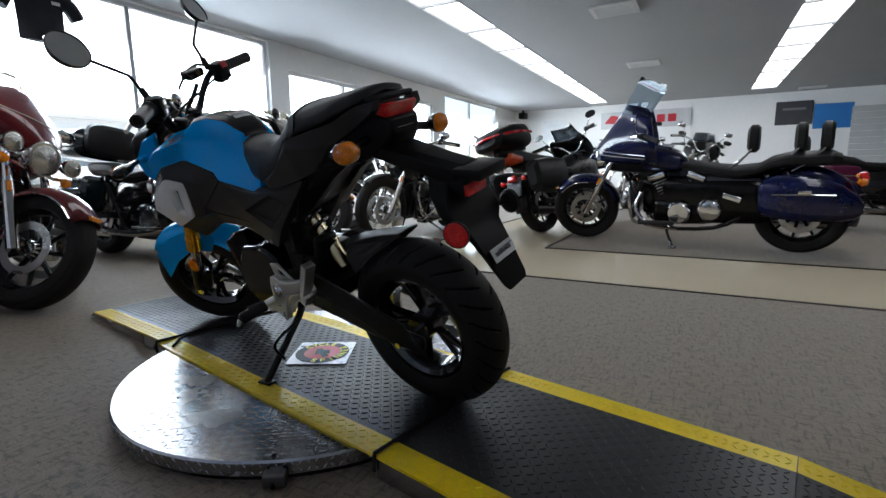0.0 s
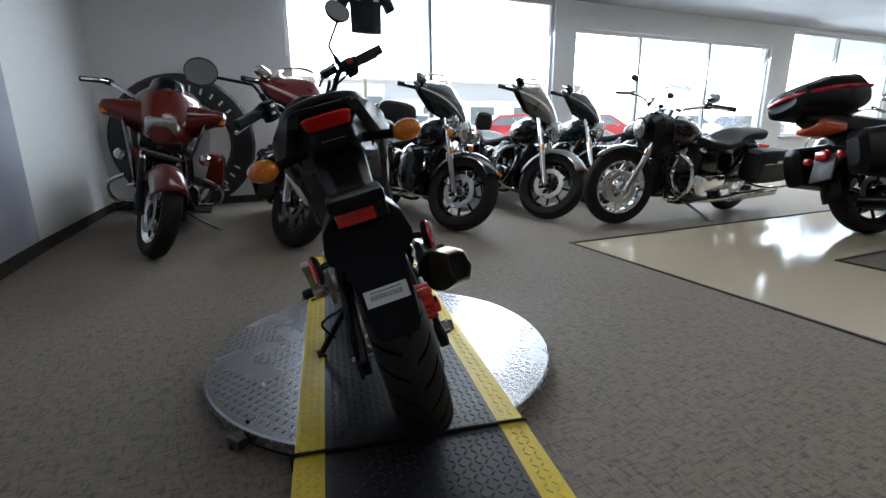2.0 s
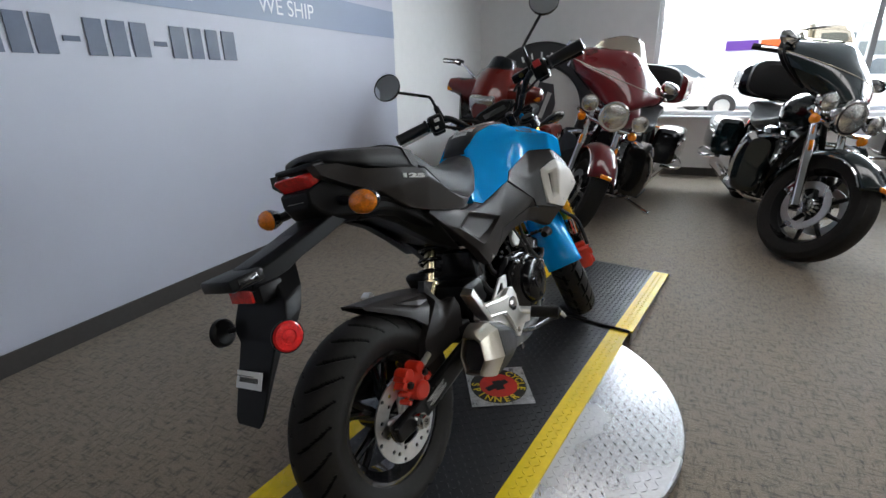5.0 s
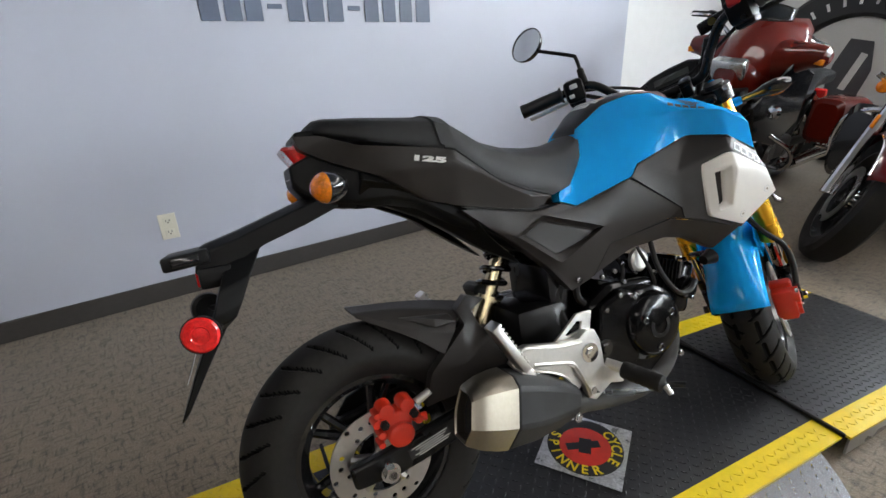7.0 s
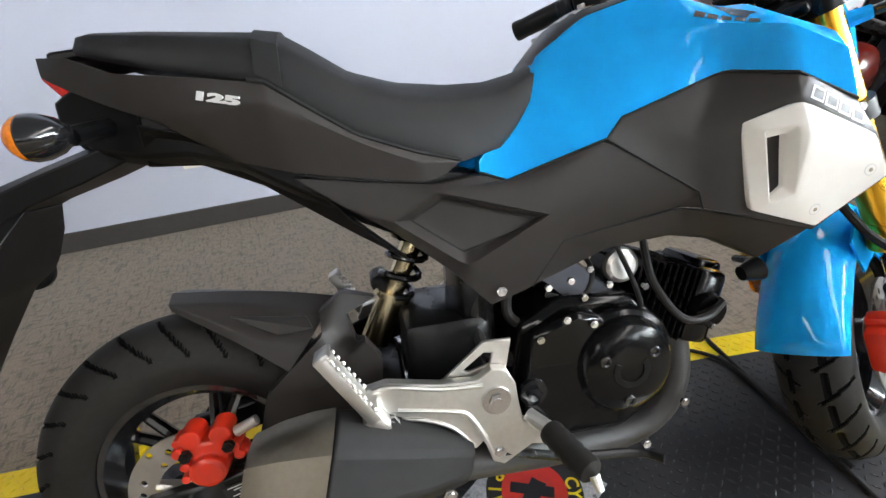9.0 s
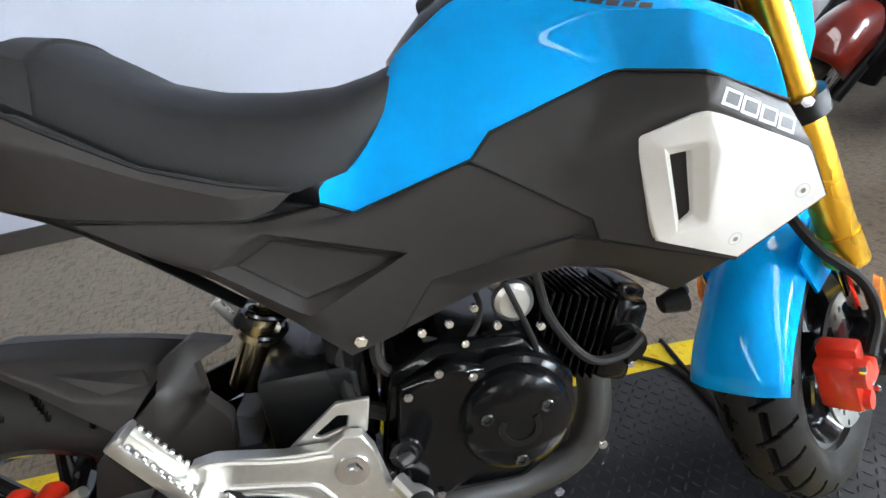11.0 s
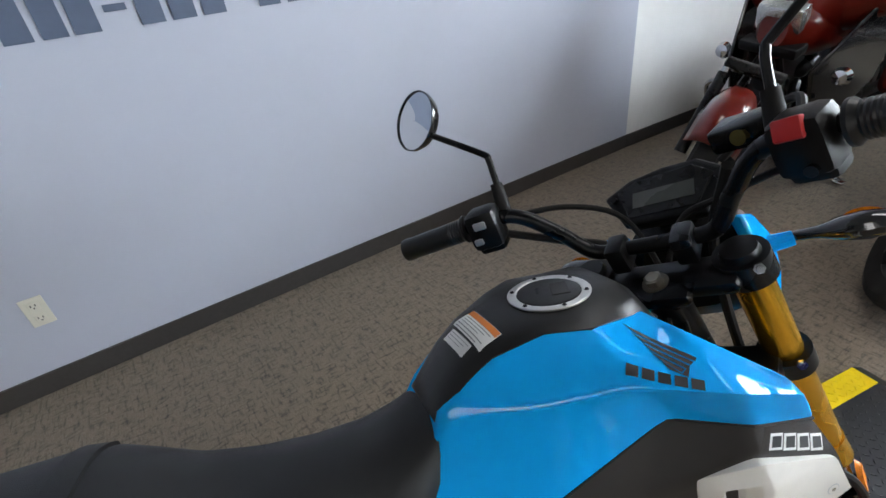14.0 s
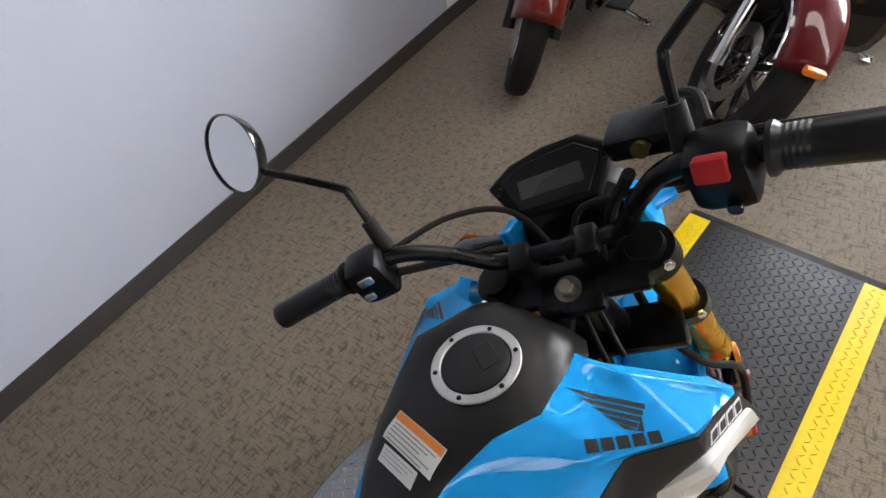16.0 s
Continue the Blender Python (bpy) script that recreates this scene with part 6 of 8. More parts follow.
for s in (1, -1):
    bm = bmesh.new()
    box(bm, (s * 0.045, 0.938, 0.862), (0.028, 0.042, 0.045), Matrix.Rotation(RAKE, 4, "X"), bevel=0.006)
    gpart("bar_clamp", bm, SATIN_BLACK, "black handlebar clamp", True, bar)
    g0, g1 = Vector((s * 0.235, 0.859, 0.966)), Vector((s * 0.348, 0.821, 0.962))
    bm = bmesh.new()
    lathe(bm, [(0.011, 0.0), (0.0225, 0.0), (0.0225, 0.004), (0.0185, 0.008)] + [(0.0178 + 0.0008 * (k % 2), 0.01 + 0.0022 * k) for k in range(10)] + [(0.0183, 0.034), (0.0188, 0.06), (0.0183, 0.1), (0.0195, 0.112), (0.0185, 0.119), (0.011, 0.119)], 24, m=Matrix.Translation(g0) @ (g1 - g0).to_track_quat("X", "Z").to_matrix().to_4x4())
    gpart("grip", bm, mat("grip_rubber", (0.009, 0.009, 0.0095), rough=0.35, var=0.2, bump=0.15, bump_scale=600), "black ribbed rubber grip", True, bar)
    c = Vector((s * 0.203, 0.868, 0.962))
    bm = bmesh.new()
    q = Matrix.Translation(c) @ pose(0, 0, 0, 12, 0, s * -18)
    box(bm, (0, -0.006, 0), (0.052, 0.052, 0.062), bevel=0.012)
    box(bm, (0, 0.0, -0.026), (0.044, 0.04, 0.03), bevel=0.008)
    bm.transform(q)
    gpart("switch_box", bm, BLACK_PLASTIC, "black handlebar switch housing", True, bar)
    bm = bmesh.new()
    if s > 0:
        box(bm, (0.0, -0.028, 0.022), (0.026, 0.016, 0.022), pose(0, 0, 0, -20, 0, 0), bevel=0.003)
        bm.transform(q)
        gpart("stop_switch", bm, mat("red_switch_plastic", (0.55, 0.02, 0.02), rough=0.4), "red engine-stop switch", True, bar)
        bm = bmesh.new()
        cyl(bm, (0.008, -0.03, -0.02), (0.008, -0.038, -0.02), 0.006, 0.006, 14)
        bm.transform(q)
        gpart("start_button", bm, SATIN_BLACK, "", True, bar)
        bm = bmesh.new()
        box(bm, (0.145, 0.935, 0.982), (0.07, 0.046, 0.03), pose(0, 0, 0, 15, 0, -18), bevel=0.006)
        gpart("brake_reservoir", bm, SATIN_BLACK, "black brake-fluid reservoir", True, bar)
        bm = bmesh.new()
        cyl(bm, (0.142, 0.914, 0.978), (0.139, 0.906, 0.978), 0.0095, 0.009, 20)
        gpart("sight_glass", bm, mat("brass_sight", (0.12, 0.1, 0.03), rough=0.2, metal=0.5), "", True, bar)
    else:
        box(bm, (0.0, -0.03, 0.012), (0.02, 0.01, 0.012), bevel=0.002)
        box(bm, (-0.01, -0.03, -0.012), (0.014, 0.012, 0.01), bevel=0.002)
        bm.transform(q)
        gpart("switch_keys", bm, ALU, "pale grey switch keys", True, bar)
    bm = bmesh.new()
    tube(bm, [(s * 0.19, 0.905, 0.958), (s * 0.225, 0.915, 0.955), (s * 0.29, 0.895, 0.95), (s * 0.35, 0.868, 0.945)], 0.0065, 8)
    gpart("lever", bm, SATIN_BLACK if s > 0 else ALU, "hand lever", True, bar)
    # mirror
    bm = bmesh.new()
    cyl(bm, (s * 0.178, 0.888, 0.975), (s * 0.180, 0.893, 1.018), 0.0115, 0.0095, 14)
    gpart("mirror_boot", bm, RUBBER, "", True, bar)
    bm = bmesh.new()
    tube(bm, [(s * 0.179, 0.892, 0.985), (s * 0.181, 0.896, 1.03), (s * 0.184, 0.90, 1.056), (s * 0.196, 0.904, 1.07), (s * 0.285, 0.905, 1.132)], 0.0052, 10, 5)
    stem = gpart("mirror_stem", bm, SATIN_BLACK, "black mirror stem", True)
    MC = Matrix.Translation((s * 0.312, 0.912, 1.165)) @ Vector((-s * 0.084, 0.935, -0.345)).to_track_quat("X", "Z").to_matrix().to_4x4()
    bm = bmesh.new()
    lathe(bm, [(0.0005, 0.03), (0.024, 0.027), (0.045, 0.015), (0.052, 0.002), (0.052, -0.004), (0.05, -0.004), (0.049, 0.0), (0.0005, 0.0)], 40, m=MC)
    gpart("mirror_shell", bm, GLOSS_BLACK, "round black mirror shell", True, stem)
    bm = bmesh.new()
    lathe(bm, [(0.0005, -0.0025), (0.0492, -0.0015), (0.0492, 0.0005), (0.0005, 0.0005)], 40, m=MC)
    gpart("mirror_glass", bm, MIRROR, "round mirror glass", True, stem)

# meter, headlight and front signals
bm = bmesh.new()
MM = Matrix.Translation((0.004, 1.03, 0.92)) @ pose(0, 0, 0, 50, 0, 0)
P7 = [(-0.094, 0.014), (-0.054, 0.037), (0.0, 0.046), (0.052, 0.045), (0.093, 0.016), (0.06, -0.046), (-0.058, -0.045)]
loft(bm, [[(x * k, y * k, z) for x, y in P7] for z, k in ((-0.045, 0.55), (-0.03, 0.86), (-0.006, 1.0), (0.0, 0.985), (0.004, 0.9))])
bm.transform(MM)
meter = gpart("instrument_panel", bm, BLACK_PLASTIC, "black digital instrument panel", True, bevel=0.003)
bm = bmesh.new()
loft(bm, [[(x, y, z) for x, y in ((-0.07 * k, 0.016 * k), (-0.04 * k, 0.03 * k), (0.045 * k, 0.034 * k), (0.075 * k, 0.012 * k), (0.05 * k, -0.034 * k), (-0.05 * k, -0.034 * k))] for z, k in ((0.0035, 1.0), (0.006, 0.98))])
bm.transform(MM)
gpart("meter_glass", bm, mat("meter_cover", (0.012, 0.012, 0.012), rough=0.18, spec=0.4), "dark glossy meter cover", True, meter, bevel=0.001)
bm = boxes(((0.002, -0.005, 0.0063), (0.09, 0.026, 0.0014)))
bm.transform(MM)
gpart("display", bm, mat("lcd_grey", (0.062, 0.066, 0.06), rough=0.25), "grey display", True, meter, smooth=False)
for x, y in ((-0.074, 0.004), (0.078, 0.006)):
    bm = bmesh.new()
    cyl(bm, (x, y, 0.002), (x, y, 0.009), 0.006, 0.0055, 14)
    bm.transform(MM)
    gpart("meter_button", bm, SATIN_BLACK, "", True, meter)
bm = boxes(((0.0, -0.01, -0.05), (0.06, 0.04, 0.05), None, 0.008))
bm.transform(MM)
gpart("meter_stay", bm, SATIN_BLACK, "", True, meter)
bm = bmesh.new()
loft(bm, [oval((0, y, z), w, h, h, 20, 3.2) for y, z, w, h in ((1.04, 0.79, 0.06, 0.06), (1.07, 0.79, 0.088, 0.085), (1.12, 0.785, 0.09, 0.09), (1.15, 0.78, 0.075, 0.08), (1.165, 0.775, 0.04, 0.05))])
hl = gpart("headlight", bm, BLACK_PLASTIC, "black headlight body", True)
bm = bmesh.new()
loft(bm, [oval((0, y, z), w, h, h, 20, 3.0) for y, z, w, h in ((1.15, 0.78, 0.07, 0.075), (1.168, 0.775, 0.06, 0.065), (1.178, 0.772, 0.035, 0.04))])
gpart("headlight_lens", bm, CLEAR_LENS, "clear headlight lens", True, hl)
for s in (1, -1):
    bm = bmesh.new()
    P = dict(a=(0.1, 1.01, 0.87), b=(0.106, 1.035, 0.80), c=(0.1, 1.06, 0.72), d=(0.096, 1.10, 0.69), e=(0.106, 1.13, 0.745), f=(0.108, 1.125, 0.80), g=(0.1, 1.07, 0.855))
    facets(bm, P, [("a", "b", "f", "g"), ("b", "c", "d", "e", "f")], 0.018, s < 0)
    gpart("headlight_cowl", bm, BLUE_PAINT, "bright blue headlight side cowl", True, hl, bevel=0.005)
    bm = bmesh.new()
    tube(bm, [(s * 0.1, 1.085, 0.80), (s * 0.135, 1.095, 0.802)], 0.014, 10, 1, 0.011)
    fs_ = gpart("front_signal", bm, BLUE_PAINT, "blue signal mount", True)
    bm = bmesh.new()
    loft(bm, [[Vector((s * x, 1.10, 0.803)) + Vector((0, math.cos(2 * math.pi * k / 14) * r, math.sin(2 * math.pi * k / 14) * r * 0.7)) for k in range(14)] for x, r in ((0.135, 0.011), (0.165, 0.013), (0.19, 0.024), (0.215, 0.028), (0.235, 0.024), (0.248, 0.012))])
    gpart("signal_housing", bm, GLOSS_BLACK, "gloss black signal housing", True, fs_)
    bm = bmesh.new()
    lathe(bm, [(0.0005, 0.012), (0.016, 0.009), (0.025, 0.0), (0.0005, 0.0)], 20, (0, 0, 0), Matrix.Translation((s * 0.213, 1.118, 0.803)) @ pose(0, 0, 0, 0, 0, 90) @ Matrix.Diagonal((1, 1.1, 0.8, 1)))
    gpart("signal_lens", bm, AMBER_LENS, "amber lens", True, fs_)

# front fender
bm = bmesh.new()
rows = []
for k in range(25):
    a = radians(40 + 131 * k / 24)
    back = k / 24
    r = 0.262 + 0.012 * back
    w = 0.07 - 0.006 * abs(back - 0.55)
    if back < 0.2:
        w *= 0.35 + 0.65 * (back / 0.2)
    sec = []
    for j in range(13):
        u = -1 + 2 * j / 12
        drop = 0.055 * abs(u) ** 2.6 * (1.0 if back < 0.8 else 1.0 - 0.5 * (back - 0.8) / 0.2)
        sec.append((u * w, FC[1] + math.cos(a) * (r - drop), FC[2] + math.sin(a) * (r - drop)))
    rows.append(sec)
vrows = [[bm.verts.new(p) for p in sec] for sec in rows]
for a_, b_ in zip(vrows, vrows[1:]):
    for j in range(12):
        bm.faces.new((a_[j], a_[j + 1], b_[j + 1], b_[j]))
ff = gpart("front_fender", bm, BLUE_PAINT, "bright blue front mudguard", True, angle=60)
ff.modifiers.new("solid", "SOLIDIFY").thickness = 0.004
for s in (1, -1):
    bm = bmesh.new()
    P = dict(a=(0.071, 1.25, 0.47), b=(0.072, 1.12, 0.49), c=(0.072, 1.05, 0.44), d=(0.073, 1.10, 0.38), e=(0.073, 1.18, 0.40), f=(0.07, 1.27, 0.36), g=(0.065, 1.36, 0.29), h=(0.055, 1.36, 0.40))
    facets(bm, P, [("a", "b", "c", "d", "e"), ("a", "e", "f", "g", "h")], 0.004, s < 0)
    gpart("fender_side", bm, BLUE_PAINT, "pointed blue mudguard side", True, ff)
# front brake hose and clutch cable
for name, pts, r, tn in (
    ("brake_hose", [(0.12, 0.92, 0.95), (0.06, 1.0, 0.84), (0.045, 1.03, 0.68), (0.05, 1.06, 0.55), (0.085, 1.07, 0.46), (0.122, 1.105, 0.40), (0.128, 1.13, 0.34), (0.122, 1.10, 0.29)], 0.0075, True),
    ("clutch_cable", [(-0.19, 0.9, 0.962), (-0.12, 0.97, 0.945), (-0.05, 1.0, 0.90), (0.0, 0.96, 0.80), (0.03, 0.9, 0.70)], 0.0045, True),
    ("throttle_cable", [(0.19, 0.89, 0.94), (0.1, 0.95, 0.91), (0.03, 0.98, 0.88), (0.0, 0.93, 0.78), (0.02, 0.86, 0.68)], 0.0045, True),
    ("wiring_loom", [(-0.18, 0.88, 0.94), (-0.12, 0.93, 0.90), (-0.06, 0.97, 0.86), (-0.02, 0.93, 0.78)], 0.006, True),
    ("wiring_loom", [(0.20, 0.90, 0.985), (0.195, 0.94, 1.0), (0.16, 0.965, 0.99), (0.1, 0.985, 0.95)], 0.005, True),
):
    bm = bmesh.new()
    tube(bm, pts, r, 8)
    gpart(name, bm, RUBBER, "", tn)

# ---- motorcycles standing in the showroom ----
MAROON = mat("maroon_metallic", (0.1, 0.003, 0.005), rough=0.3, var=0.06, coat=0.8, spec=0.1, metal=0.0)
RED_ORANGE = mat("red_orange_metallic", (0.11, 0.007, 0.003), rough=0.3, var=0.06, coat=0.8, spec=0.1, metal=0.0)
DEEP_GREEN = mat("black_green_paint", (0.003, 0.009, 0.011), rough=0.2, var=0.1, coat=0.9, spec=0.3)
SILVER = mat("silver_paint", (0.17, 0.155, 0.14), rough=0.3, var=0.05, coat=0.7, metal=0.3)
NAVY = mat("deep_blue_metallic", (0.0015, 0.004, 0.042), rough=0.2, var=0.1, coat=0.5, spec=0.3)
PURPLE = mat("plum_metallic", (0.08, 0.004, 0.03), rough=0.2, var=0.1, coat=1.0)
LIME = mat("lime_paint", (0.07, 0.2, 0.01), rough=0.25, coat=0.8)
PIPE = mat("chrome_pipe", (0.62, 0.6, 0.58), rough=0.12, metal=1.0, var=0.06)


def grid(bm, fn, nu=16, nv=10):
    vs = [[bm.verts.new(fn(-1 + 2 * i / nu, j / nv)) for i in range(nu + 1)] for j in range(nv + 1)]
    for j in range(nv):
        for i in range(nu):
            bm.faces.new((vs[j][i], vs[j][i + 1], vs[j + 1][i + 1], vs[j + 1][i]))
    return bm


def make_bike(label, front, rear, paint, lean=8.0, steer=22.0, r=0.32, rw=0.07, style="mag", fairing="", bags=True, trunk=False, guard=True, second=None, spots=True, seat=SEAT_VINYL, chrome_engine=True, fender_big=True, group="motorcycles on the showroom floor", top_case=False, rest=None, bar_h=1.02, front_paint=None, head=None, bag=None):
    a, b = Vector((*front, 0)), Vector((*rear, 0))
    d = (a - b)
    L = d.length
    t = thing("motorcycle", label, "motorcycle", Matrix.Translation(b) @ Matrix.Rotation(math.atan2(-d.x, d.y), 4, "Z") @ pose(0, 0, 0, 0, -lean, 0), group)
    second = second or paint
    front_paint = front_paint or second
    rake = radians(28)
    fd = Vector((0, -math.sin(rake), math.cos(rake)))
    fc = Vector((0, L, r))
    hd = fc + fd * 0.62 + Vector((0, -0.06, 0))
    turn = Matrix.Translation(hd) @ Matrix.Rotation(radians(steer), 4, fd) @ Matrix.Translation(-hd)
    met = CHROME if chrome_engine else SATIN_BLACK

    def bp(name, bm, material, lab="", turned=False, parent=None, solid=0.0, **kw):
        if turned:
            bm.transform(turn)
        ob = part(name, bm, material, parent or t, lab, **kw)
        if solid:
            ob.modifiers.new("solid", "SOLIDIFY").thickness = solid
        return ob

    def wheel(c, turned, name, half):
        rim = r * 0.70
        bm = bmesh.new()
        lathe(bm, [(rim + 0.012, -half * 0.8), (rim + 0.014, -half * 0.6), (rim - 0.012, -half * 0.45), (rim - 0.014, half * 0.45), (rim + 0.014, half * 0.6), (rim + 0.012, half * 0.8), (rim - 0.006, half * 0.8), (rim - 0.028, half * 0.3), (rim - 0.028, -half * 0.3), (rim - 0.006, -half * 0.8)], 40, c)
        w = bp(name, bm, CHROME if style != "mag" else SATIN_BLACK, "", turned)
        bm = bmesh.new()
        lathe(bm, [(rim, -half * 0.8), (rim + 0.02, -half * 0.95), (rim + (r - rim) * 0.6, -half), (r - 0.012, -half * 0.75), (r - 0.002, -half * 0.35), (r, 0), (r - 0.002, half * 0.35), (r - 0.012, half * 0.75), (rim + (r - rim) * 0.6, half), (rim + 0.02, half * 0.95), (rim, half * 0.8)], 48, c)
        bp("tyre", bm, RUBBER, "black road tyre", turned, w)
        bm = bmesh.new()
        lathe(bm, [(0.008, -half), (0.045, -half), (0.05, -half * 0.4), (0.04, 0), (0.05, half * 0.4), (0.045, half), (0.008, half)], 20, c)
        bp("hub", bm, met, "", turned, w)
        if style == "wire":
            bm = bmesh.new()
            for k in range(32):
                a0, a1 = 2 * math.pi * k / 32, 2 * math.pi * (k + (1.6 if k % 2 else -1.6)) / 32
                s = half * 0.7 * (1 if k % 4 < 2 else -1)
                cyl(bm, c + Vector((s, math.cos(a0) * 0.045, math.sin(a0) * 0.045)), c + Vector((0, math.cos(a1) * rim, math.sin(a1) * rim)), 0.0022, 0.0022, 5)
            bp("wire_spokes", bm, CHROME, "chrome wire spokes", turned, w)["kind"] = "stuff"
        else:
            n = 9 if style == "mag" else 7
            for k in range(n):
                a0 = 2 * math.pi * k / n
                bm = cyl(bmesh.new(), c + Vector((0, math.cos(a0) * 0.04, math.sin(a0) * 0.04)), c + Vector((0, math.cos(a0) * (rim - 0.01), math.sin(a0) * (rim - 0.01))), 0.015, 0.01, 6)
                bp("spoke", bm, CHROME if style == "bright" else SATIN_BLACK, "", turned, w)
        for s in (1, -1):
            bm = bmesh.new()
            lathe(bm, [(0.1, s * half * 0.98), (0.142, s * half * 0.98), (0.142, s * (half * 0.98 + 0.005)), (0.1, s * (half * 0.98 + 0.005))], 32, c)
            bp("brake_disc", bm, DISC_STEEL, "steel brake disc", turned, w)
        return w

    rc = Vector((0, 0, r))
    wheel(rc, False, "rear_wheel", rw)
    wheel(fc, True, "front_wheel", rw * 0.9)
    # fork
    for s in (1, -1):
        p = fc + Vector((s * (rw + 0.045), -0.02, 0))
        bm = bmesh.new()
        cyl(bm, p - fd * 0.03, p + fd * 0.36, 0.03, 0.027, 14)
        fk = bp("fork_leg", bm, SATIN_BLACK if fairing == "tour" else PIPE, "black fork leg" if fairing == "tour" else "bright fork leg", True)
        bm = cyl(bmesh.new(), p + fd * 0.35, p + fd * (0.42 if fairing == "tour" else 0.72), 0.021, 0.021, 12)
        bp("fork_tube", bm, CHROME if not fairing == "sport" else SATIN_BLACK, "", True, fk)
        bm = box(bmesh.new(), p + Vector((s * 0.0, -0.06, 0.06)), (0.04, 0.06, 0.09), Matrix.Rotation(-rake, 4, "X"), 0.01)
        bp("caliper", bm, met, "", True, fk)
        if fairing == "tour":
            continue
        bm = box(bmesh.new(), p + fd * 0.34 + Vector((s * 0.02, 0.03, 0)), (0.012, 0.02, 0.06), Matrix.Rotation(rake, 4, "X"), 0.003)
        bp("amber_reflector", bm, AMBER_LENS, "amber reflector", True, fk)
    bm = box(bmesh.new(), fc + fd * (0.4 if fairing == "tour" else 0.56) + Vector((0, -0.03, 0)), (0.26, 0.07, 0.05), Matrix.Rotation(rake, 4, "X"), 0.012)
    bp("fork_bridge", bm, met, "", True)
    # front fender
    wide = rw * (1.75 if fairing == "tour" else 1.35 if fender_big else 1.1)
    a0, a1 = (36, 172) if fender_big else (50, 150)

    def fend(u, v):
        a = radians(a0 + (a1 - a0) * v)
        rr = r + 0.028 - (0.13 if fairing == "tour" else 0.06 if fender_big else 0.03) * abs(u) ** 3
        return (u * wide, fc.y + math.cos(a) * rr, fc.z + math.sin(a) * rr)

    ff = bp("front_fender", grid(bmesh.new(), fend, 12, 18), front_paint, "painted front mudguard", True, solid=0.004)
    if fender_big and fairing not in ("sport", "tour"):
        for s in (1, -1):
            bm = bmesh.new()
            tube(bm, [(s * wide, fc.y + math.cos(radians(q)) * (r - 0.035), fc.z + math.sin(radians(q)) * (r - 0.035)) for q in (40, 60, 80, 100)], 0.006, 6, 3)
            bp("fender_trim", bm, CHROME, "chrome trim rail", True, ff)
        bm = box(bmesh.new(), (0, fc.y + math.cos(radians(38)) * (r + 0.03), fc.z + math.sin(radians(38)) * (r + 0.03)), (0.07, 0.03, 0.025), bevel=0.008)
        bp("fender_lamp", bm, AMBER_LENS, "amber fender-tip lamp", True, ff)
    # headlight and lamps
    hp = fc + fd * 0.55 + (Vector((0, 0.08, 0.02)) if fairing == "batwing" else Vector((0, 0.1, 0)))
    if fairing not in ("sport", "tour"):
        bm = bmesh.new()
        lathe(bm, [(0.0005, -0.12), (0.05, -0.11), (0.085, -0.06), (0.098, 0.0), (0.1, 0.02), (0.092, 0.025), (0.0005, 0.02)], 28, m=Matrix.Translation(hp) @ pose(0, 0, 0, 0, 0, 90))
        h = bp("headlight", bm, head or CHROME, "black headlight shell" if head else "chrome headlight shell", True)
        bm = bmesh.new()
        lathe(bm, [(0.0005, 0.042), (0.05, 0.036), (0.09, 0.02), (0.0005, 0.015)], 28, m=Matrix.Translation(hp) @ pose(0, 0, 0, 0, 0, 90))
        bp("lens", bm, CLEAR_LENS, "clear lens", True, h)
    if spots:
        bm = bmesh.new()
        tube(bm, [hp + Vector((-0.24, -0.03, -0.04)), hp + Vector((-0.12, -0.03, -0.07)), hp + Vector((0.12, -0.03, -0.07)), hp + Vector((0.24, -0.03, -0.04))], 0.012, 8, 4)
        lb = bp("lamp_bar", bm, CHROME, "chrome lamp bar", True)
        for s in (1, -1):
            q = Matrix.Translation(hp + Vector((s * 0.185, 0.0, 0.02))) @ pose(0, 0, 0, 0, 0, 90)
            bm = bmesh.new()
            lathe(bm, [(0.0005, -0.06), (0.035, -0.05), (0.055, 0.0), (0.056, 0.014), (0.0005, 0.012)], 20, m=q)
            bp("spot_lamp", bm, CHROME, "chrome spot lamp", True, lb)
            bm = bmesh.new()
            lathe(bm, [(0.0005, 0.026), (0.03, 0.022), (0.05, 0.013), (0.0005, 0.01)], 20, m=q)
            bp("spot_lens", bm, CLEAR_LENS, "", True, lb)
            bm = bmesh.new()
            lathe(bm, [(0.0005, 0.03), (0.02, 0.025), (0.03, 0.0), (0.0005, -0.02)], 16, m=Matrix.Translation(hp + Vector((s * 0.19, -0.01, -0.075))) @ pose(0, 0, 0, 0, 0, 90))
            bp("turn_signal", bm, AMBER_LENS, "amber turn signal", True, lb)
    if head:
        # clear screen over a dark nacelle
        def clear(u, v):
            return (u * 0.23 * (1 - 0.3 * v * v), hp.y - 0.03 - 0.2 * v - 0.09 * u * u, hp.z + 0.04 + 0.34 * v - 0.05 * u * u * v)

        bm = bmesh.new()
        loft(bm, [oval((0, hp.y + y, hp.z - 0.05), w, h, h, 18, 2.8) for y, w, h in ((-0.26, 0.1, 0.1), (-0.2, 0.17, 0.18), (-0.1, 0.18, 0.19), (-0.04, 0.13, 0.14))])
        nc = bp("nacelle", bm, SATIN_BLACK, "black headlight nacelle", True)
        bp("windshield", grid(bmesh.new(), clear, 14, 6), SCREEN_GLASS, "clear windshield", True, nc, solid=0.003)
    # handlebar
    ms_h = 0.45 if fairing == "batwing" or head else 1.0
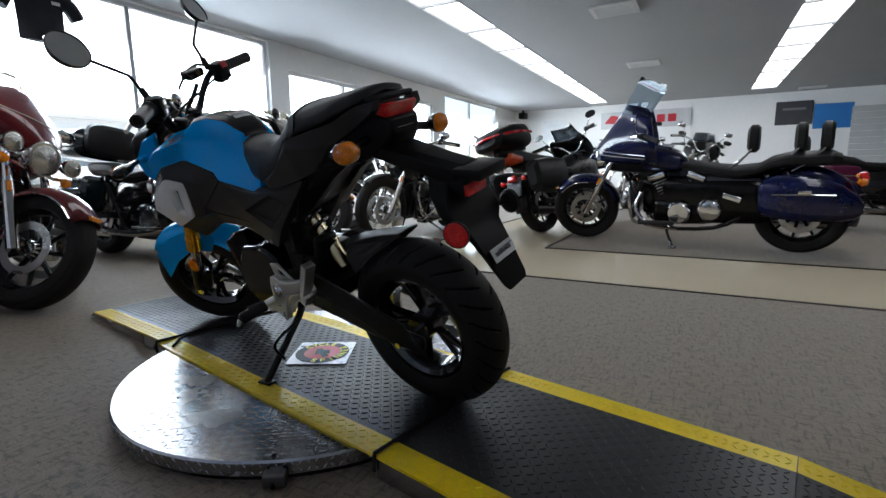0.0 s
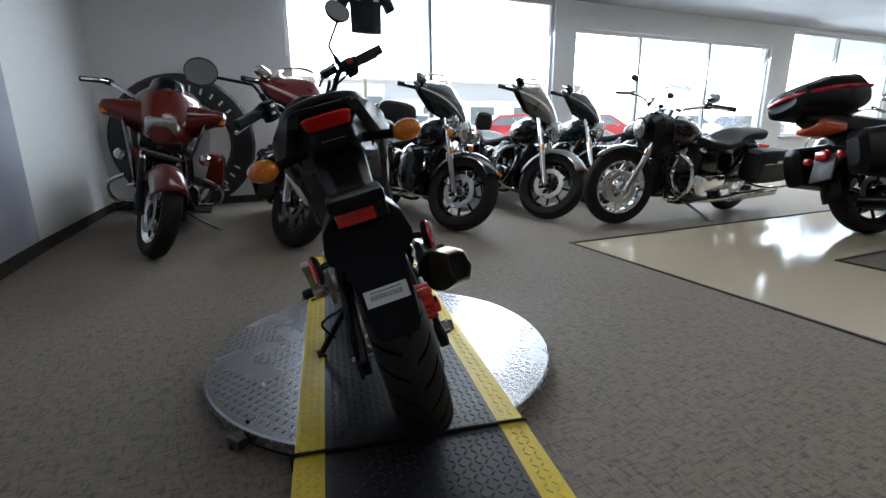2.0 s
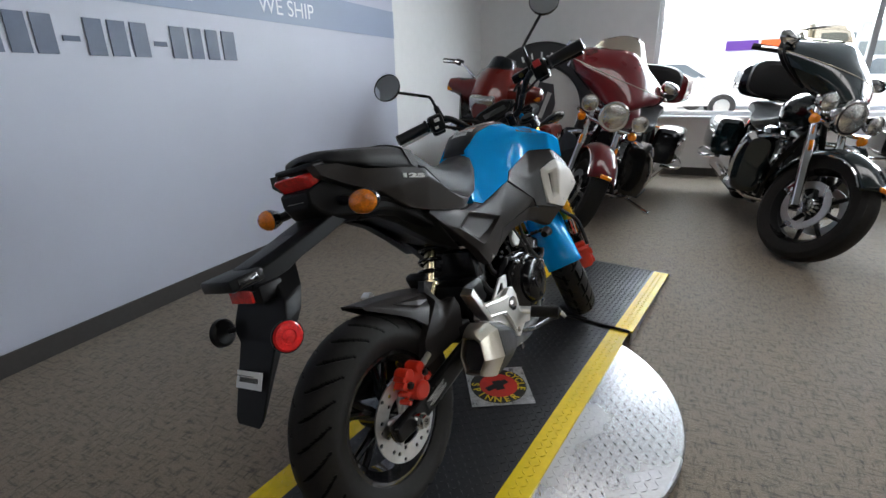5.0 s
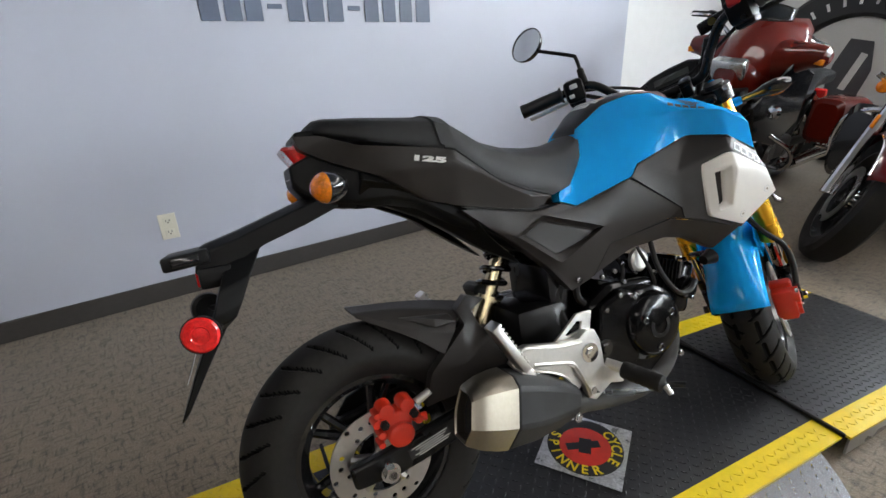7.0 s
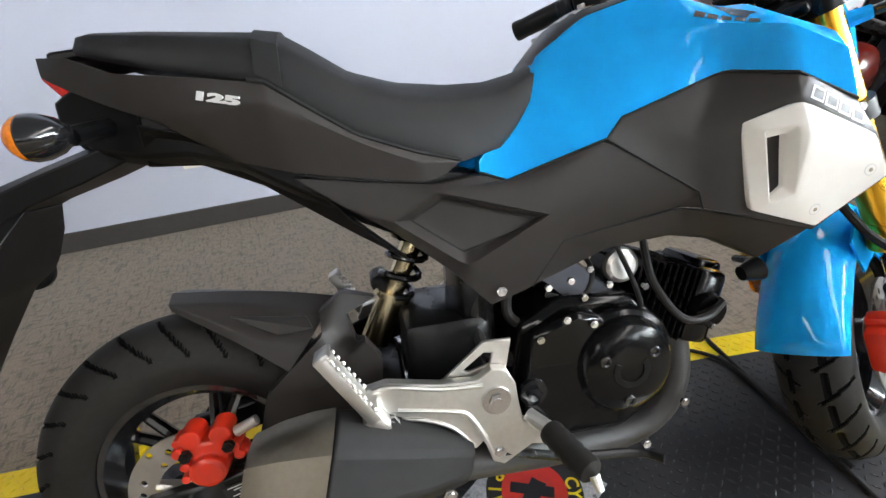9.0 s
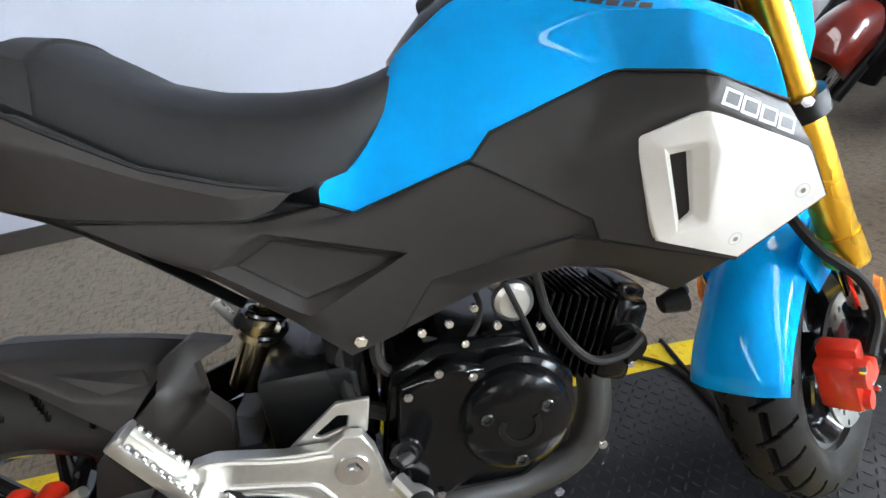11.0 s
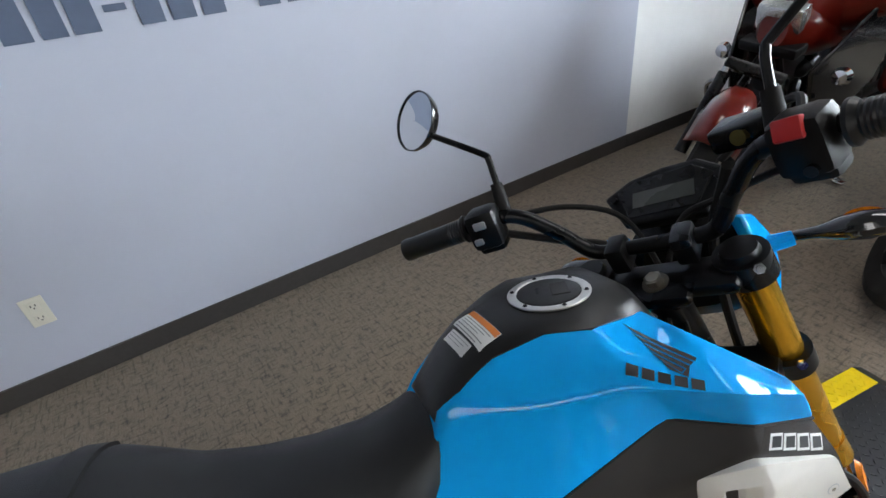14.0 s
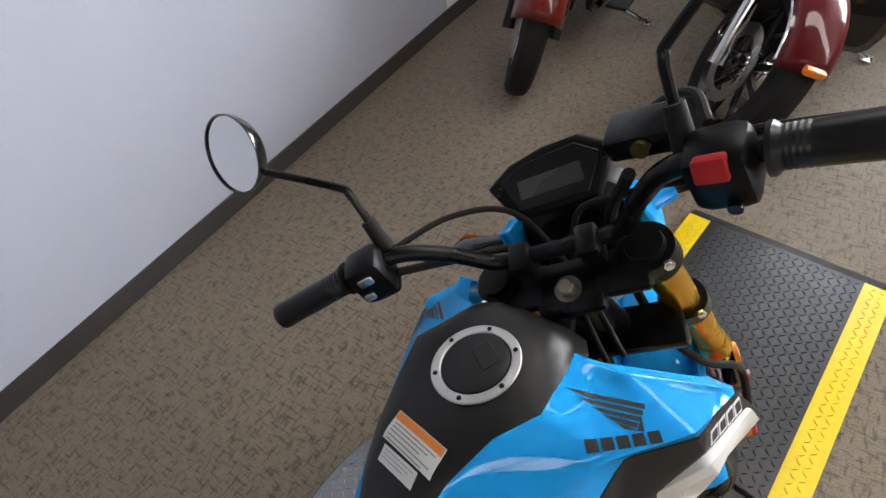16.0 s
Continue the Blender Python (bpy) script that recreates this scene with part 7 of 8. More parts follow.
    hb = fc + fd * 0.74 + Vector((0, -0.3 if fairing == "tour" else -0.05, 0))
    up = bar_h - hb.z
    bm = bmesh.new()
    tube(bm, [hb + Vector((-0.42, -0.28, up)), hb + Vector((-0.3, -0.16, up + 0.03)), hb + Vector((-0.16, 0.0, up * 0.8)), hb + Vector((-0.05, 0.0, 0)), hb + Vector((0.05, 0.0, 0)), hb + Vector((0.16, 0.0, up * 0.8)), hb + Vector((0.3, -0.16, up + 0.03)), hb + Vector((0.42, -0.28, up))], 0.0135, 10, 5)
    bar = bp("handlebar", bm, CHROME, "chrome handlebar", True)
    for s in (1, -1):
        g0, g1 = hb + Vector((s * 0.31, -0.17, up + 0.028)), hb + Vector((s * 0.425, -0.285, up))
        bp("grip", cyl(bmesh.new(), g0, g1, 0.019, 0.019, 12), RUBBER, "black grip", True, bar)
        bp("switch_box", box(bmesh.new(), hb + Vector((s * 0.285, -0.145, up + 0.03)), (0.06, 0.05, 0.05), pose(0, 0, 0, 0, 0, -s * 45), 0.01), SATIN_BLACK, "", True, bar)
        bm = bmesh.new()
        tube(bm, [hb + Vector((s * 0.29, -0.11, up + 0.03)), hb + Vector((s * 0.36, -0.12, up + 0.02)), hb + Vector((s * 0.43, -0.2, up))], 0.008, 6, 4)
        bp("lever", bm, CHROME, "", True, bar)
        if fairing == "tour":
            continue
        bm = bmesh.new()
        tube(bm, [hb + Vector((s * 0.28, -0.13, up + 0.04)), hb + Vector((s * 0.3, -0.1, up + 0.09 * ms_h)), hb + Vector((s * 0.34, -0.1, up + 0.16 * ms_h))], 0.006, 6, 4)
        ms = bp("mirror_stem", bm, CHROME, "", True)
        bm = bmesh.new()
        loft(bm, [oval(hb + Vector((s * 0.37, dy - 0.1, up + 0.19 * ms_h)), w, w * 0.62, w * 0.62, 14) for dy, w in ((0.03, 0.02), (0.02, 0.05), (0.0, 0.065), (-0.012, 0.064))])
        bp("mirror_shell", bm, CHROME if chrome_engine else GLOSS_BLACK, "oval mirror", True, ms)
    # fairing
    if fairing == "batwing":
        fy, fz = hp.y + 0.07, hp.z

        def wing(u, v):
            W = float(np.interp(v, (0, 0.1, 0.28, 0.48, 0.68, 0.84, 0.94, 1), (0.15, 0.22, 0.32, 0.365, 0.35, 0.29, 0.22, 0.15)))
            z = fz + 0.02 + 0.37 * v + 0.05 * u * u * (1 - v) - 0.05 * u * u * v
            y = fy - 0.05 - 0.13 * v - 0.17 * v * v - (0.27 - 0.07 * v) * abs(u) ** 2.0
            return (u * W, y, z)

        fa = bp("fairing", grid(bmesh.new(), wing, 28, 18), front_paint, "painted bar-mounted fairing", True, solid=0.012)
        bm = bmesh.new()
        tube(bm, [Vector(wing(u, 0.52)) + Vector((0, 0.003, 0)) for u in (-0.97, -0.7, -0.4, 0, 0.4, 0.7, 0.97)], 0.0025, 6, 3)
        bp("pinstripe", bm, STEEL, "thin gold pinstripe", True, fa)

        def inner(u, v):
            x, y, z = wing(u * 0.96, 0.05 + 0.9 * v)
            return (x, y - 0.07 - 0.10 * (1 - u * u), z)

        bp("fairing_inner", grid(bmesh.new(), inner, 14, 8), BLACK_PLASTIC, "", True, fa, solid=0.01)

        for s in (1, -1):
            bm = bmesh.new()
            tube(bm, [Vector(wing(s * 0.99, v)) for v in (0.02, 0.3, 0.6, 0.97)], 0.008, 6, 4)
            bp("fairing_edge", bm, BLACK_PLASTIC, "", True, fa)

        def scr(u, v):
            x, y, z = wing(u * 0.92, 0.9)
            return (x * (1 - 0.25 * v), y - 0.02 - 0.13 * v, z + 0.13 * v - 0.06 * u * u * v)

        bp("windshield", grid(bmesh.new(), scr, 14, 5), SCREEN_REFLECTING, "clear windshield with its tan reflection as tint", True, fa, solid=0.004)
    elif fairing == "tour":
        # full sport-touring fairing
        fy, fz = L - 0.26, 0.70

        def nose(u, v):
            W = float(np.interp(v, (0, 0.2, 0.45, 0.7, 0.88, 1), (0.09, 0.18, 0.235, 0.245, 0.21, 0.15)))
            y = fy - 0.30 * v - (0.34 - 0.1 * v) * abs(u) ** 2.4 + 0.06 * math.sin(v * math.pi)
            return (u * W, y, fz + 0.45 * v)

        fa = bp("fairing", grid(bmesh.new(), nose, 24, 16), paint, "painted full fairing", False, solid=0.012)
        bp("chin_intake", box(bmesh.new(), (0, fy - 0.06, fz + 0.045), (0.26, 0.1, 0.05), pose(0, 0, 0, -12, 0, 0), 0.015), BLACK_PLASTIC, "dark air intake", False, fa)
        bm = box(bmesh.new(), (0, fy - 0.058, fz + 0.17), (0.2, 0.08, 0.12), pose(0, 0, 0, -22, 0, 0), 0.022)
        bp("headlight", bm, CLEAR_LENS, "wide rectangular headlight", False, fa)
        for s in (1, -1):
            bm = bmesh.new()
            loft(bm, [[(s * x, fy - 0.31 + math.cos(a) * w, fz + zz + math.sin(a) * h) for a in (2 * math.pi * k / 16 for k in range(16))] for x, w, h, zz in ((0.12, 0.12, 0.13, 0.21), (0.2, 0.11, 0.115, 0.225), (0.27, 0.09, 0.082, 0.25), (0.33, 0.08, 0.066, 0.265), (0.39, 0.062, 0.055, 0.265), (0.41, 0.03, 0.028, 0.262))])
            bp("fairing_mirror", bm, paint, "painted fairing mirror", False, fa)
            bp("signal_lens", box(bmesh.new(), (s * 0.375, fy - 0.262, fz + 0.24), (0.05, 0.03, 0.035), pose(0, 0, 0, 0, s * 8, s * 14), 0.008), AMBER_LENS, "amber lens", False, fa)
            bm = bmesh.new()
            lathe(bm, [(0.0005, 0.03), (0.03, 0.025), (0.042, 0.0), (0.02, -0.05), (0.0005, -0.05)], 18, m=Matrix.Translation((s * 0.27, fy - 0.18, fz - 0.05)) @ pose(0, 0, 0, 0, 0, 90))
            bp("fog_lamp", bm, CHROME, "chrome fog lamp", False, fa)
            bm = bmesh.new()
            P = dict(a=(0.19, L - 0.34, 0.66), b=(0.28, L - 0.5, 0.94), c=(0.29, L - 0.78, 0.86), d=(0.27, L - 0.84, 0.56), e=(0.24, L - 0.7, 0.4), f=(0.2, L - 0.46, 0.46))
            facets(bm, P, [("a", "f", "e", "d", "c", "b")], 0.02, s < 0)
            bp("side_fairing", bm, GLOSS_BLACK, "dark lower side fairing", False, fa, bevel=0.01)
            bm = bmesh.new()
            tube(bm, [(s * 0.22, L - 0.66, 0.28), (s * 0.36, L - 0.64, 0.3), (s * 0.38, L - 0.58, 0.42), (s * 0.26, L - 0.52, 0.5)], 0.014, 8, 5)
            bp("crash_bar", bm, CHROME, "chrome crash bar", False)

        def scr(u, v):
            x, y, z = nose(u * 0.72, 0.95)
            return (x * (1 - 0.15 * v), y - 0.07 * v, z + 0.1 * v - 0.03 * u * u * v)

        bp("windshield", grid(bmesh.new(), scr, 14, 6), SCREEN_TINT, "short tinted windshield", False, fa, solid=0.004)
    elif fairing == "fork":
        fy, fz = hp.y + 0.02, hp.z

        def wing(u, v):
            W = 0.13 + 0.27 * abs(u) ** 0.35 * (0.55 + 0.45 * math.sin(v * math.pi * 0.75)) - 0.22 * max(0, v - 0.4)
            y = L - 0.06 - 0.36 * v - (0.62 - 0.42 * v) * abs(u) ** 1.9
            return (u * W, y, 0.83 - 0.05 * abs(u) * (1 - v) + (0.46 - 0.10 * u * u) * v)

        fa = bp("fairing", grid(bmesh.new(), wing, 20, 12), paint, "painted fork-mounted fairing", True, solid=0.012)
        for w0, mm in ((0.1, STEEL), (0.17, CHROME)):
            bm = bmesh.new()
            tube(bm, [Vector(wing(u, w0 + 0.04 * abs(u))) + Vector((0, 0.003, 0)) for u in (-0.9, -0.65, -0.4, -0.15, 0, 0.15, 0.4, 0.65, 0.9)], 0.004, 6, 3)
            bp("pinstripe", bm, mm, "pale stripe", True, fa)

        def scr(u, v):
            x, y, z = wing(u * 0.8, 0.72)
            return (x * (1.0 - 0.3 * v), y - 0.2 * v - 0.012, z + 0.36 * v - 0.06 * u * u * v)

        def belly(u, v):
            x, y, z = wing(u * 0.96, 0.02)
            return (x * (1 - 0.35 * v), y - 0.03 - 0.1 * v, z - 0.13 * v)

        bp("fairing_belly", grid(bmesh.new(), belly, 16, 5), BLACK_PLASTIC, "black underside", True, fa, solid=0.01)

        bp("windshield", grid(bmesh.new(), scr, 14, 6), SCREEN_GLASS, "clear tall windshield", True, fa, solid=0.002)
    elif fairing == "sport":
        def nose(u, v):
            W = 0.12 + 0.16 * math.sin(v * math.pi * 0.8)
            return (u * W, L - 0.02 - 0.34 * v - 0.22 * abs(u) ** 2, 0.72 + 0.42 * v)

        fa = bp("fairing", grid(bmesh.new(), nose, 18, 12), paint, "dark half fairing", False, solid=0.012)
        bp("headlight", box(bmesh.new(), (0, L - 0.03, 0.83), (0.22, 0.06, 0.1), pose(0, 0, 0, -30, 0, 0), 0.02), CLEAR_LENS, "", False, fa)

        def scr(u, v):
            x, y, z = nose(u * 0.8, 0.95)
            return (x * (1 - 0.2 * v), y - 0.12 * v, z + 0.16 * v)

        bp("windshield", grid(bmesh.new(), scr, 12, 4), SCREEN_TINT, "smoked windshield", False, fa, solid=0.004)
    # tank, seat
    k0 = 0.47 * L
    bm = bmesh.new()
    loft(bm, [oval((0, k0 + y, z), w, h0, h1, 20, 2.6) for y, z, w, h0, h1 in ((0.0, 0.73, 0.05, 0.05, 0.04), (0.05, 0.76, 0.11, 0.09, 0.08), (0.18, 0.79, 0.155, 0.12, 0.11), (0.32, 0.81, 0.16, 0.13, 0.12), (0.45, 0.82, 0.12, 0.11, 0.10), (0.52, 0.82, 0.06, 0.07, 0.06))])
    tk = bp("fuel_tank", bm, second, "painted teardrop fuel tank")
    bm = bmesh.new()
    lathe(bm, [(0.0005, 0.02), (0.04, 0.018), (0.05, 0.0), (0.0005, 0.0)], 20, m=Matrix.Translation((0, k0 + 0.25, 0.915)) @ pose(0, 0, 0, 0, -90, 0))
    bp("filler_cap", bm, CHROME, "", False, tk)
    bm = box(bmesh.new(), (0, k0 + 0.27, 0.905), (0.09, 0.3, 0.03), pose(0, 0, 0, 3, 0, 0), 0.012)
    bp("tank_console", bm, met, "", False, tk)
    bm = bmesh.new()
    loft(bm, [oval((0, y, z), w, 0.06, h, 18, 2.8) for y, z, w, h in ((-0.22, 0.76, 0.08, 0.03), (-0.16, 0.77, 0.13, 0.05), (0.1, 0.76, 0.15, 0.055), (0.22, 0.74, 0.16, 0.04), (0.3, 0.70, 0.18, 0.025), (0.45, 0.68, 0.185, 0.03), (0.6, 0.70, 0.15, 0.03), (k0 + 0.06, 0.75, 0.09, 0.02))])
    bp("seat", bm, seat, "padded two-up seat")
    # rear fender
    def rf(u, v):
        a = radians(45 + 150 * v)
        rr = r + 0.05 - 0.07 * abs(u) ** 3
        return (u * (rw + 0.035), math.cos(a) * rr, r + 0.02 + math.sin(a) * rr)

    bp("rear_fender", grid(bmesh.new(), rf, 10, 18), second, "painted rear mudguard", solid=0.004)
    tl = bp("tail_light", box(bmesh.new(), (0, -0.36, 0.62), (0.11, 0.05, 0.07), pose(0, 0, 0, -15, 0, 0), 0.015), RED_LENS, "red tail light")
    for s in (1, -1):
        bm = bmesh.new()
        cyl(bm, (s * 0.06, -0.33, 0.60), (s * 0.14, -0.33, 0.60), 0.008, 0.008, 8)
        lathe(bm, [(0.0005, -0.04), (0.025, -0.03), (0.03, 0.0), (0.0005, 0.03)], 14, m=Matrix.Translation((s * 0.15, -0.34, 0.60)) @ pose(0, 0, 0, 0, 0, 90))
        bp("rear_signal", bm, AMBER_LENS if not top_case else RED_LENS, "", False, tl)
    # engine
    e0 = 0.50 * L
    bm = box(bmesh.new(), (0, e0, 0.33), (0.30, 0.42, 0.22), None, 0.05, 3)
    box(bm, (0, e0 - 0.24, 0.36), (0.26, 0.26, 0.2), None, 0.05, 3)
    en = bp("engine", bm, ENGINE_BLACK, "air-cooled engine")
    for tilt, y in ((-22, 0.1), (22, -0.06)):
        q = Matrix.Translation((0, e0 + y, 0.44)) @ pose(0, 0, 0, tilt, 0, 0)
        if fairing == "fork":
            q = q @ Matrix.Diagonal((1.45, 1.15, 1.1, 1))
        bm = bmesh.new()
        prof = [(0.0005, 0.0)]
        for k in range(7):
            prof += [(0.07, k * 0.024), (0.088, k * 0.024 + 0.001), (0.09, k * 0.024 + 0.006), (0.088, k * 0.024 + 0.011), (0.07, k * 0.024 + 0.012)]
        lathe(bm, prof + [(0.0005, 0.17)], 20, m=q @ pose(0, 0, 0, 0, -90, 0))
        bp("cylinder", bm, mat("fin_grey", (0.12, 0.12, 0.12), rough=0.4, metal=0.7) if chrome_engine else ENGINE_BLACK, "finned cylinder", False, en)
        bm = box(bmesh.new(), (0, 0, 0.2), (0.2, 0.15, 0.07), None, 0.03, 3)
        bm.transform(q)
        bp("rocker_cover", bm, met, "chrome rocker cover", False, en)
    for s, rr in ((1, 0.105), (-1, 0.1)):
        bm = bmesh.new()
        lathe(bm, [(0.0005, 0.06), (rr * 0.8, 0.055), (rr, 0.03), (rr * 1.05, 0.0), (0.0005, 0.0)], 28, m=Matrix.Translation((s * 0.15, e0 + (0.02 if s > 0 else -0.02), 0.33)) @ Matrix.Diagonal((s, 1, 1, 1)))
        bp("case_cover", bm, met, "round polished case cover", False, en)
    bm = bmesh.new()
    lathe(bm, [(0.0005, 0.09), (0.07, 0.085), (0.09, 0.06), (0.09, 0.0), (0.0005, 0.0)], 24, m=Matrix.Translation((0.09, e0 + 0.02, 0.60)))
    bp("air_cleaner", bm, met, "round air cleaner", False, en)
    if fairing == "fork":
        # second round cover, dark gearbox and battery covers that fill the frame
        bm = bmesh.new()
        lathe(bm, [(0.0005, 0.05), (0.05, 0.048), (0.075, 0.04), (0.095, 0.018), (0.1, 0.0), (0.0005, 0.0)], 28, m=Matrix.Translation((-0.16, e0 - 0.26, 0.36)) @ Matrix.Diagonal((-1, 1, 1, 1)))
        bp("primary_cover", bm, met, "round polished cover", False, en)
        bm = bmesh.new()
        loft(bm, [oval((0, y, z), w, h, h, 18, 4.0) for y, z, w, h in ((0.2, 0.42, 0.13, 0.16), (0.3, 0.43, 0.155, 0.2), (e0 - 0.2, 0.43, 0.155, 0.21), (e0 + 0.12, 0.45, 0.13, 0.19), (e0 + 0.3, 0.46, 0.1, 0.17))])
        bp("gearbox", bm, ENGINE_BLACK, "", False, en)
        bp("cover_plate", box(bmesh.new(), (-0.165, e0 - 0.42, 0.47), (0.02, 0.14, 0.05), pose(0, 0, 0, 18, 0, 0), 0.009, 3), met, "", False, en)
        bm = bmesh.new()
        tube(bm, [(-0.16, e0 + 0.3, 0.5), (-0.19, e0 + 0.34, 0.36), (-0.2, e0 + 0.22, 0.22), (-0.2, e0 - 0.02, 0.19)], 0.02, 10, 5)
        bp("exhaust_header", bm, PIPE, "chrome header pipe", False, en)
    else:
        bm = box(bmesh.new(), (-0.155, e0 - 0.2, 0.34), (0.07, 0.36, 0.16), None, 0.05, 3)
        bp("primary_cover", bm, met, "polished primary cover", False, en)
    # dark covers between engine, tank and seat
    bm = bmesh.new()
    loft(bm, [oval((0, y, z), w, h, h, 16, 4.0) for y, z, w, h in ((0.22, 0.5, 0.1, 0.1), (0.28, 0.5, 0.13, 0.15), (e0 - 0.22, 0.52, 0.13, 0.16), (e0 - 0.12, 0.56, 0.1, 0.13))])
    bp("side_panel", bm, GLOSS_BLACK, "black side panel")
    bm = bmesh.new()
    loft(bm, [oval((0, y, 0.6), 0.06, h, h, 12, 3.5) for y, h in ((e0 - 0.2, 0.1), (e0 + 0.25, 0.12), (e0 + 0.36, 0.08))])
    bp("air_box", bm, SATIN_BLACK)
    bm = box(bmesh.new(), (0, e0 + 0.36, 0.42), (0.16, 0.05, 0.36), pose(0, 0, 0, 14, 0, 0), 0.012)
    bp("oil_cooler", bm, SATIN_BLACK)
    # exhaust
    for s in (1, -1) if bags and fairing != "fork" else (1,):
        bm = bmesh.new()
        tube(bm, [(s * 0.06, e0 + 0.2, 0.55), (s * 0.12, e0 + 0.3, 0.45), (s * 0.17, e0 + 0.22, 0.27), (s * 0.19, e0 - 0.1, 0.2), (s * 0.2, 0.25, 0.2)], 0.025, 10, 5)
        ex = bp("exhaust_pipe", bm, PIPE if chrome_engine else SATIN_BLACK, "long exhaust pipe")
        bm = bmesh.new()
        cyl(bm, (s * 0.2, 0.3, 0.2), (s * 0.21, -0.36, 0.23), 0.042, 0.048, 16)
        bp("muffler", bm, PIPE if chrome_engine or bags else SATIN_BLACK, "tapered muffler", False, ex)
    # frame rails, floorboards, stand
    bm = bmesh.new()
    for s in (1, -1):
        tube(bm, [tuple(hd - fd * 0.06), (s * 0.12, e0 + 0.36, 0.45), (s * 0.13, e0 + 0.26, 0.2), (s * 0.13, e0 - 0.3, 0.2), (s * 0.13, 0.3, 0.4), (s * 0.11, 0.1, 0.62)], 0.018, 8, 4)
    tube(bm, [tuple(hd), (0, k0 + 0.2, 0.70), (0, k0 - 0.1, 0.64), (0, 0.1, 0.66)], 0.024, 8, 4)
    bp("tube_frame", bm, SATIN_BLACK, "black tubular frame")
    for s in (1, -1):
        bm = box(bmesh.new(), (s * 0.26, e0 + 0.14, 0.25), (0.11, 0.3, 0.02), None, 0.008)
        bp("footboard", bm, RUBBER if bags else SATIN_BLACK, "rubber footboard")
        if guard:
            bm = bmesh.new()
            tube(bm, [(s * 0.07, e0 + 0.36, 0.64), (s * 0.22, e0 + 0.38, 0.64), (s * 0.34, e0 + 0.36, 0.56), (s * 0.35, e0 + 0.34, 0.38), (s * 0.24, e0 + 0.34, 0.25), (s * 0.1, e0 + 0.3, 0.22)], 0.016, 10, 5)
            bp("engine_guard", bm, CHROME, "chrome engine guard bar")
        if trunk and fairing == "batwing":
            bm = bmesh.new()
            loft(bm, [oval((s * 0.25, e0 + y, 0.46), w, h, h, 16, 3.6) for y, w, h in ((0.25, 0.06, 0.12), (0.28, 0.095, 0.19), (0.36, 0.10, 0.2), (0.40, 0.07, 0.16))])
            bp("leg_shield", bm, bag or paint, "glossy lower leg shield")
        bm = bmesh.new()
        cyl(bm, (s * 0.05, 0.0, 0.38), (s * 0.12, 0.12, 0.68), 0.02, 0.02, 10)
        bp("rear_shock", bm, met, "")
        bm = box(bmesh.new(), (s * 0.12, 0.2, r * 0.98 + 0.03), (0.04, 0.5, 0.06), None, 0.012)
        bp("swingarm", bm, SATIN_BLACK)
        if bags:
            bm = bmesh.new()
            loft(bm, [oval((s * 0.27, y, z), w, h, h, 18, 4.5) for y, z, w, h in ((-0.42, 0.50, 0.05, 0.08), (-0.40, 0.50, 0.09, 0.12), (-0.2, 0.51, 0.115, 0.15), (0.05, 0.51, 0.115, 0.16), (0.2, 0.51, 0.10, 0.15), (0.23, 0.51, 0.07, 0.12))] if fairing != "fork" else [oval((s * 0.26, y, z), w, h, h, 20, 2.7) for y, z, w, h in ((-0.36, 0.43, 0.03, 0.04), (-0.32, 0.44, 0.062, 0.09), (-0.23, 0.465, 0.095, 0.135), (-0.1, 0.49, 0.115, 0.165), (0.05, 0.5, 0.12, 0.175), (0.17, 0.505, 0.11, 0.165), (0.24, 0.505, 0.085, 0.14), (0.27, 0.505, 0.045, 0.09))])
            sb = bp("saddlebag", bm, bag or paint, "black saddlebag" if bag else "hard painted saddlebag")
            bm = bmesh.new()
            tube(bm, [(s * 0.375, 0.18, 0.54), (s * 0.38, -0.02, 0.545), (s * (0.36 if fairing == "fork" else 0.375), -0.2, 0.54)], 0.006, 6, 3)
            bp("bag_trim", bm, CHROME, "", False, sb)
            bm = box(bmesh.new(), (s * 0.39, -0.02, 0.565), (0.012, 0.08, 0.025), None, 0.004)
            bp("bag_latch", bm, CHROME, "", False, sb)
            bm = bmesh.new()
            tube(bm, [(s * 0.3, -0.45, 0.36), (s * 0.40, -0.2, 0.33), (s * 0.40, 0.1, 0.33), (s * 0.3, 0.28, 0.36)], 0.012, 8, 5)
            if fairing != "fork":
                bp("bag_guard", bm, CHROME, "chrome bag rail")
    bm = bmesh.new()
    fw = t.matrix_basis @ Vector((-0.36, e0 - 0.02, 0.1))
    fw.z = 0.012
    fl = t.matrix_basis.inverted() @ fw
    tube(bm, [(-0.13, e0 + 0.1, 0.2), tuple(fl)], 0.012, 8, 1)
    box(bm, fl, (0.05, 0.06, 0.014), None, 0.004)
    bp("side_stand", bm, CHROME, "chrome side stand")
    if trunk:
        bm = bmesh.new()
        loft(bm, [oval((0, y, z), w, h, h, 20, 4.5) for y, z, w, h in ((-0.52, 0.96, 0.2, 0.08), (-0.49, 0.96, 0.26, 0.11), (-0.3, 0.97, 0.29, 0.13), (-0.12, 0.97, 0.27, 0.13), (-0.08, 0.97, 0.22, 0.1))])
        tr = bp("trunk", bm, paint, "painted touring trunk")
        bm = bmesh.new()
        loft(bm, [oval((0, y, 1.0), w, h, h, 20, 3.5) for y, w, h in ((-0.08, 0.2, 0.13), (-0.05, 0.23, 0.15), (0.0, 0.22, 0.14), (0.02, 0.18, 0.11))])
        bp("backrest", bm, seat, "padded backrest", False, tr)
        bm = bmesh.new()
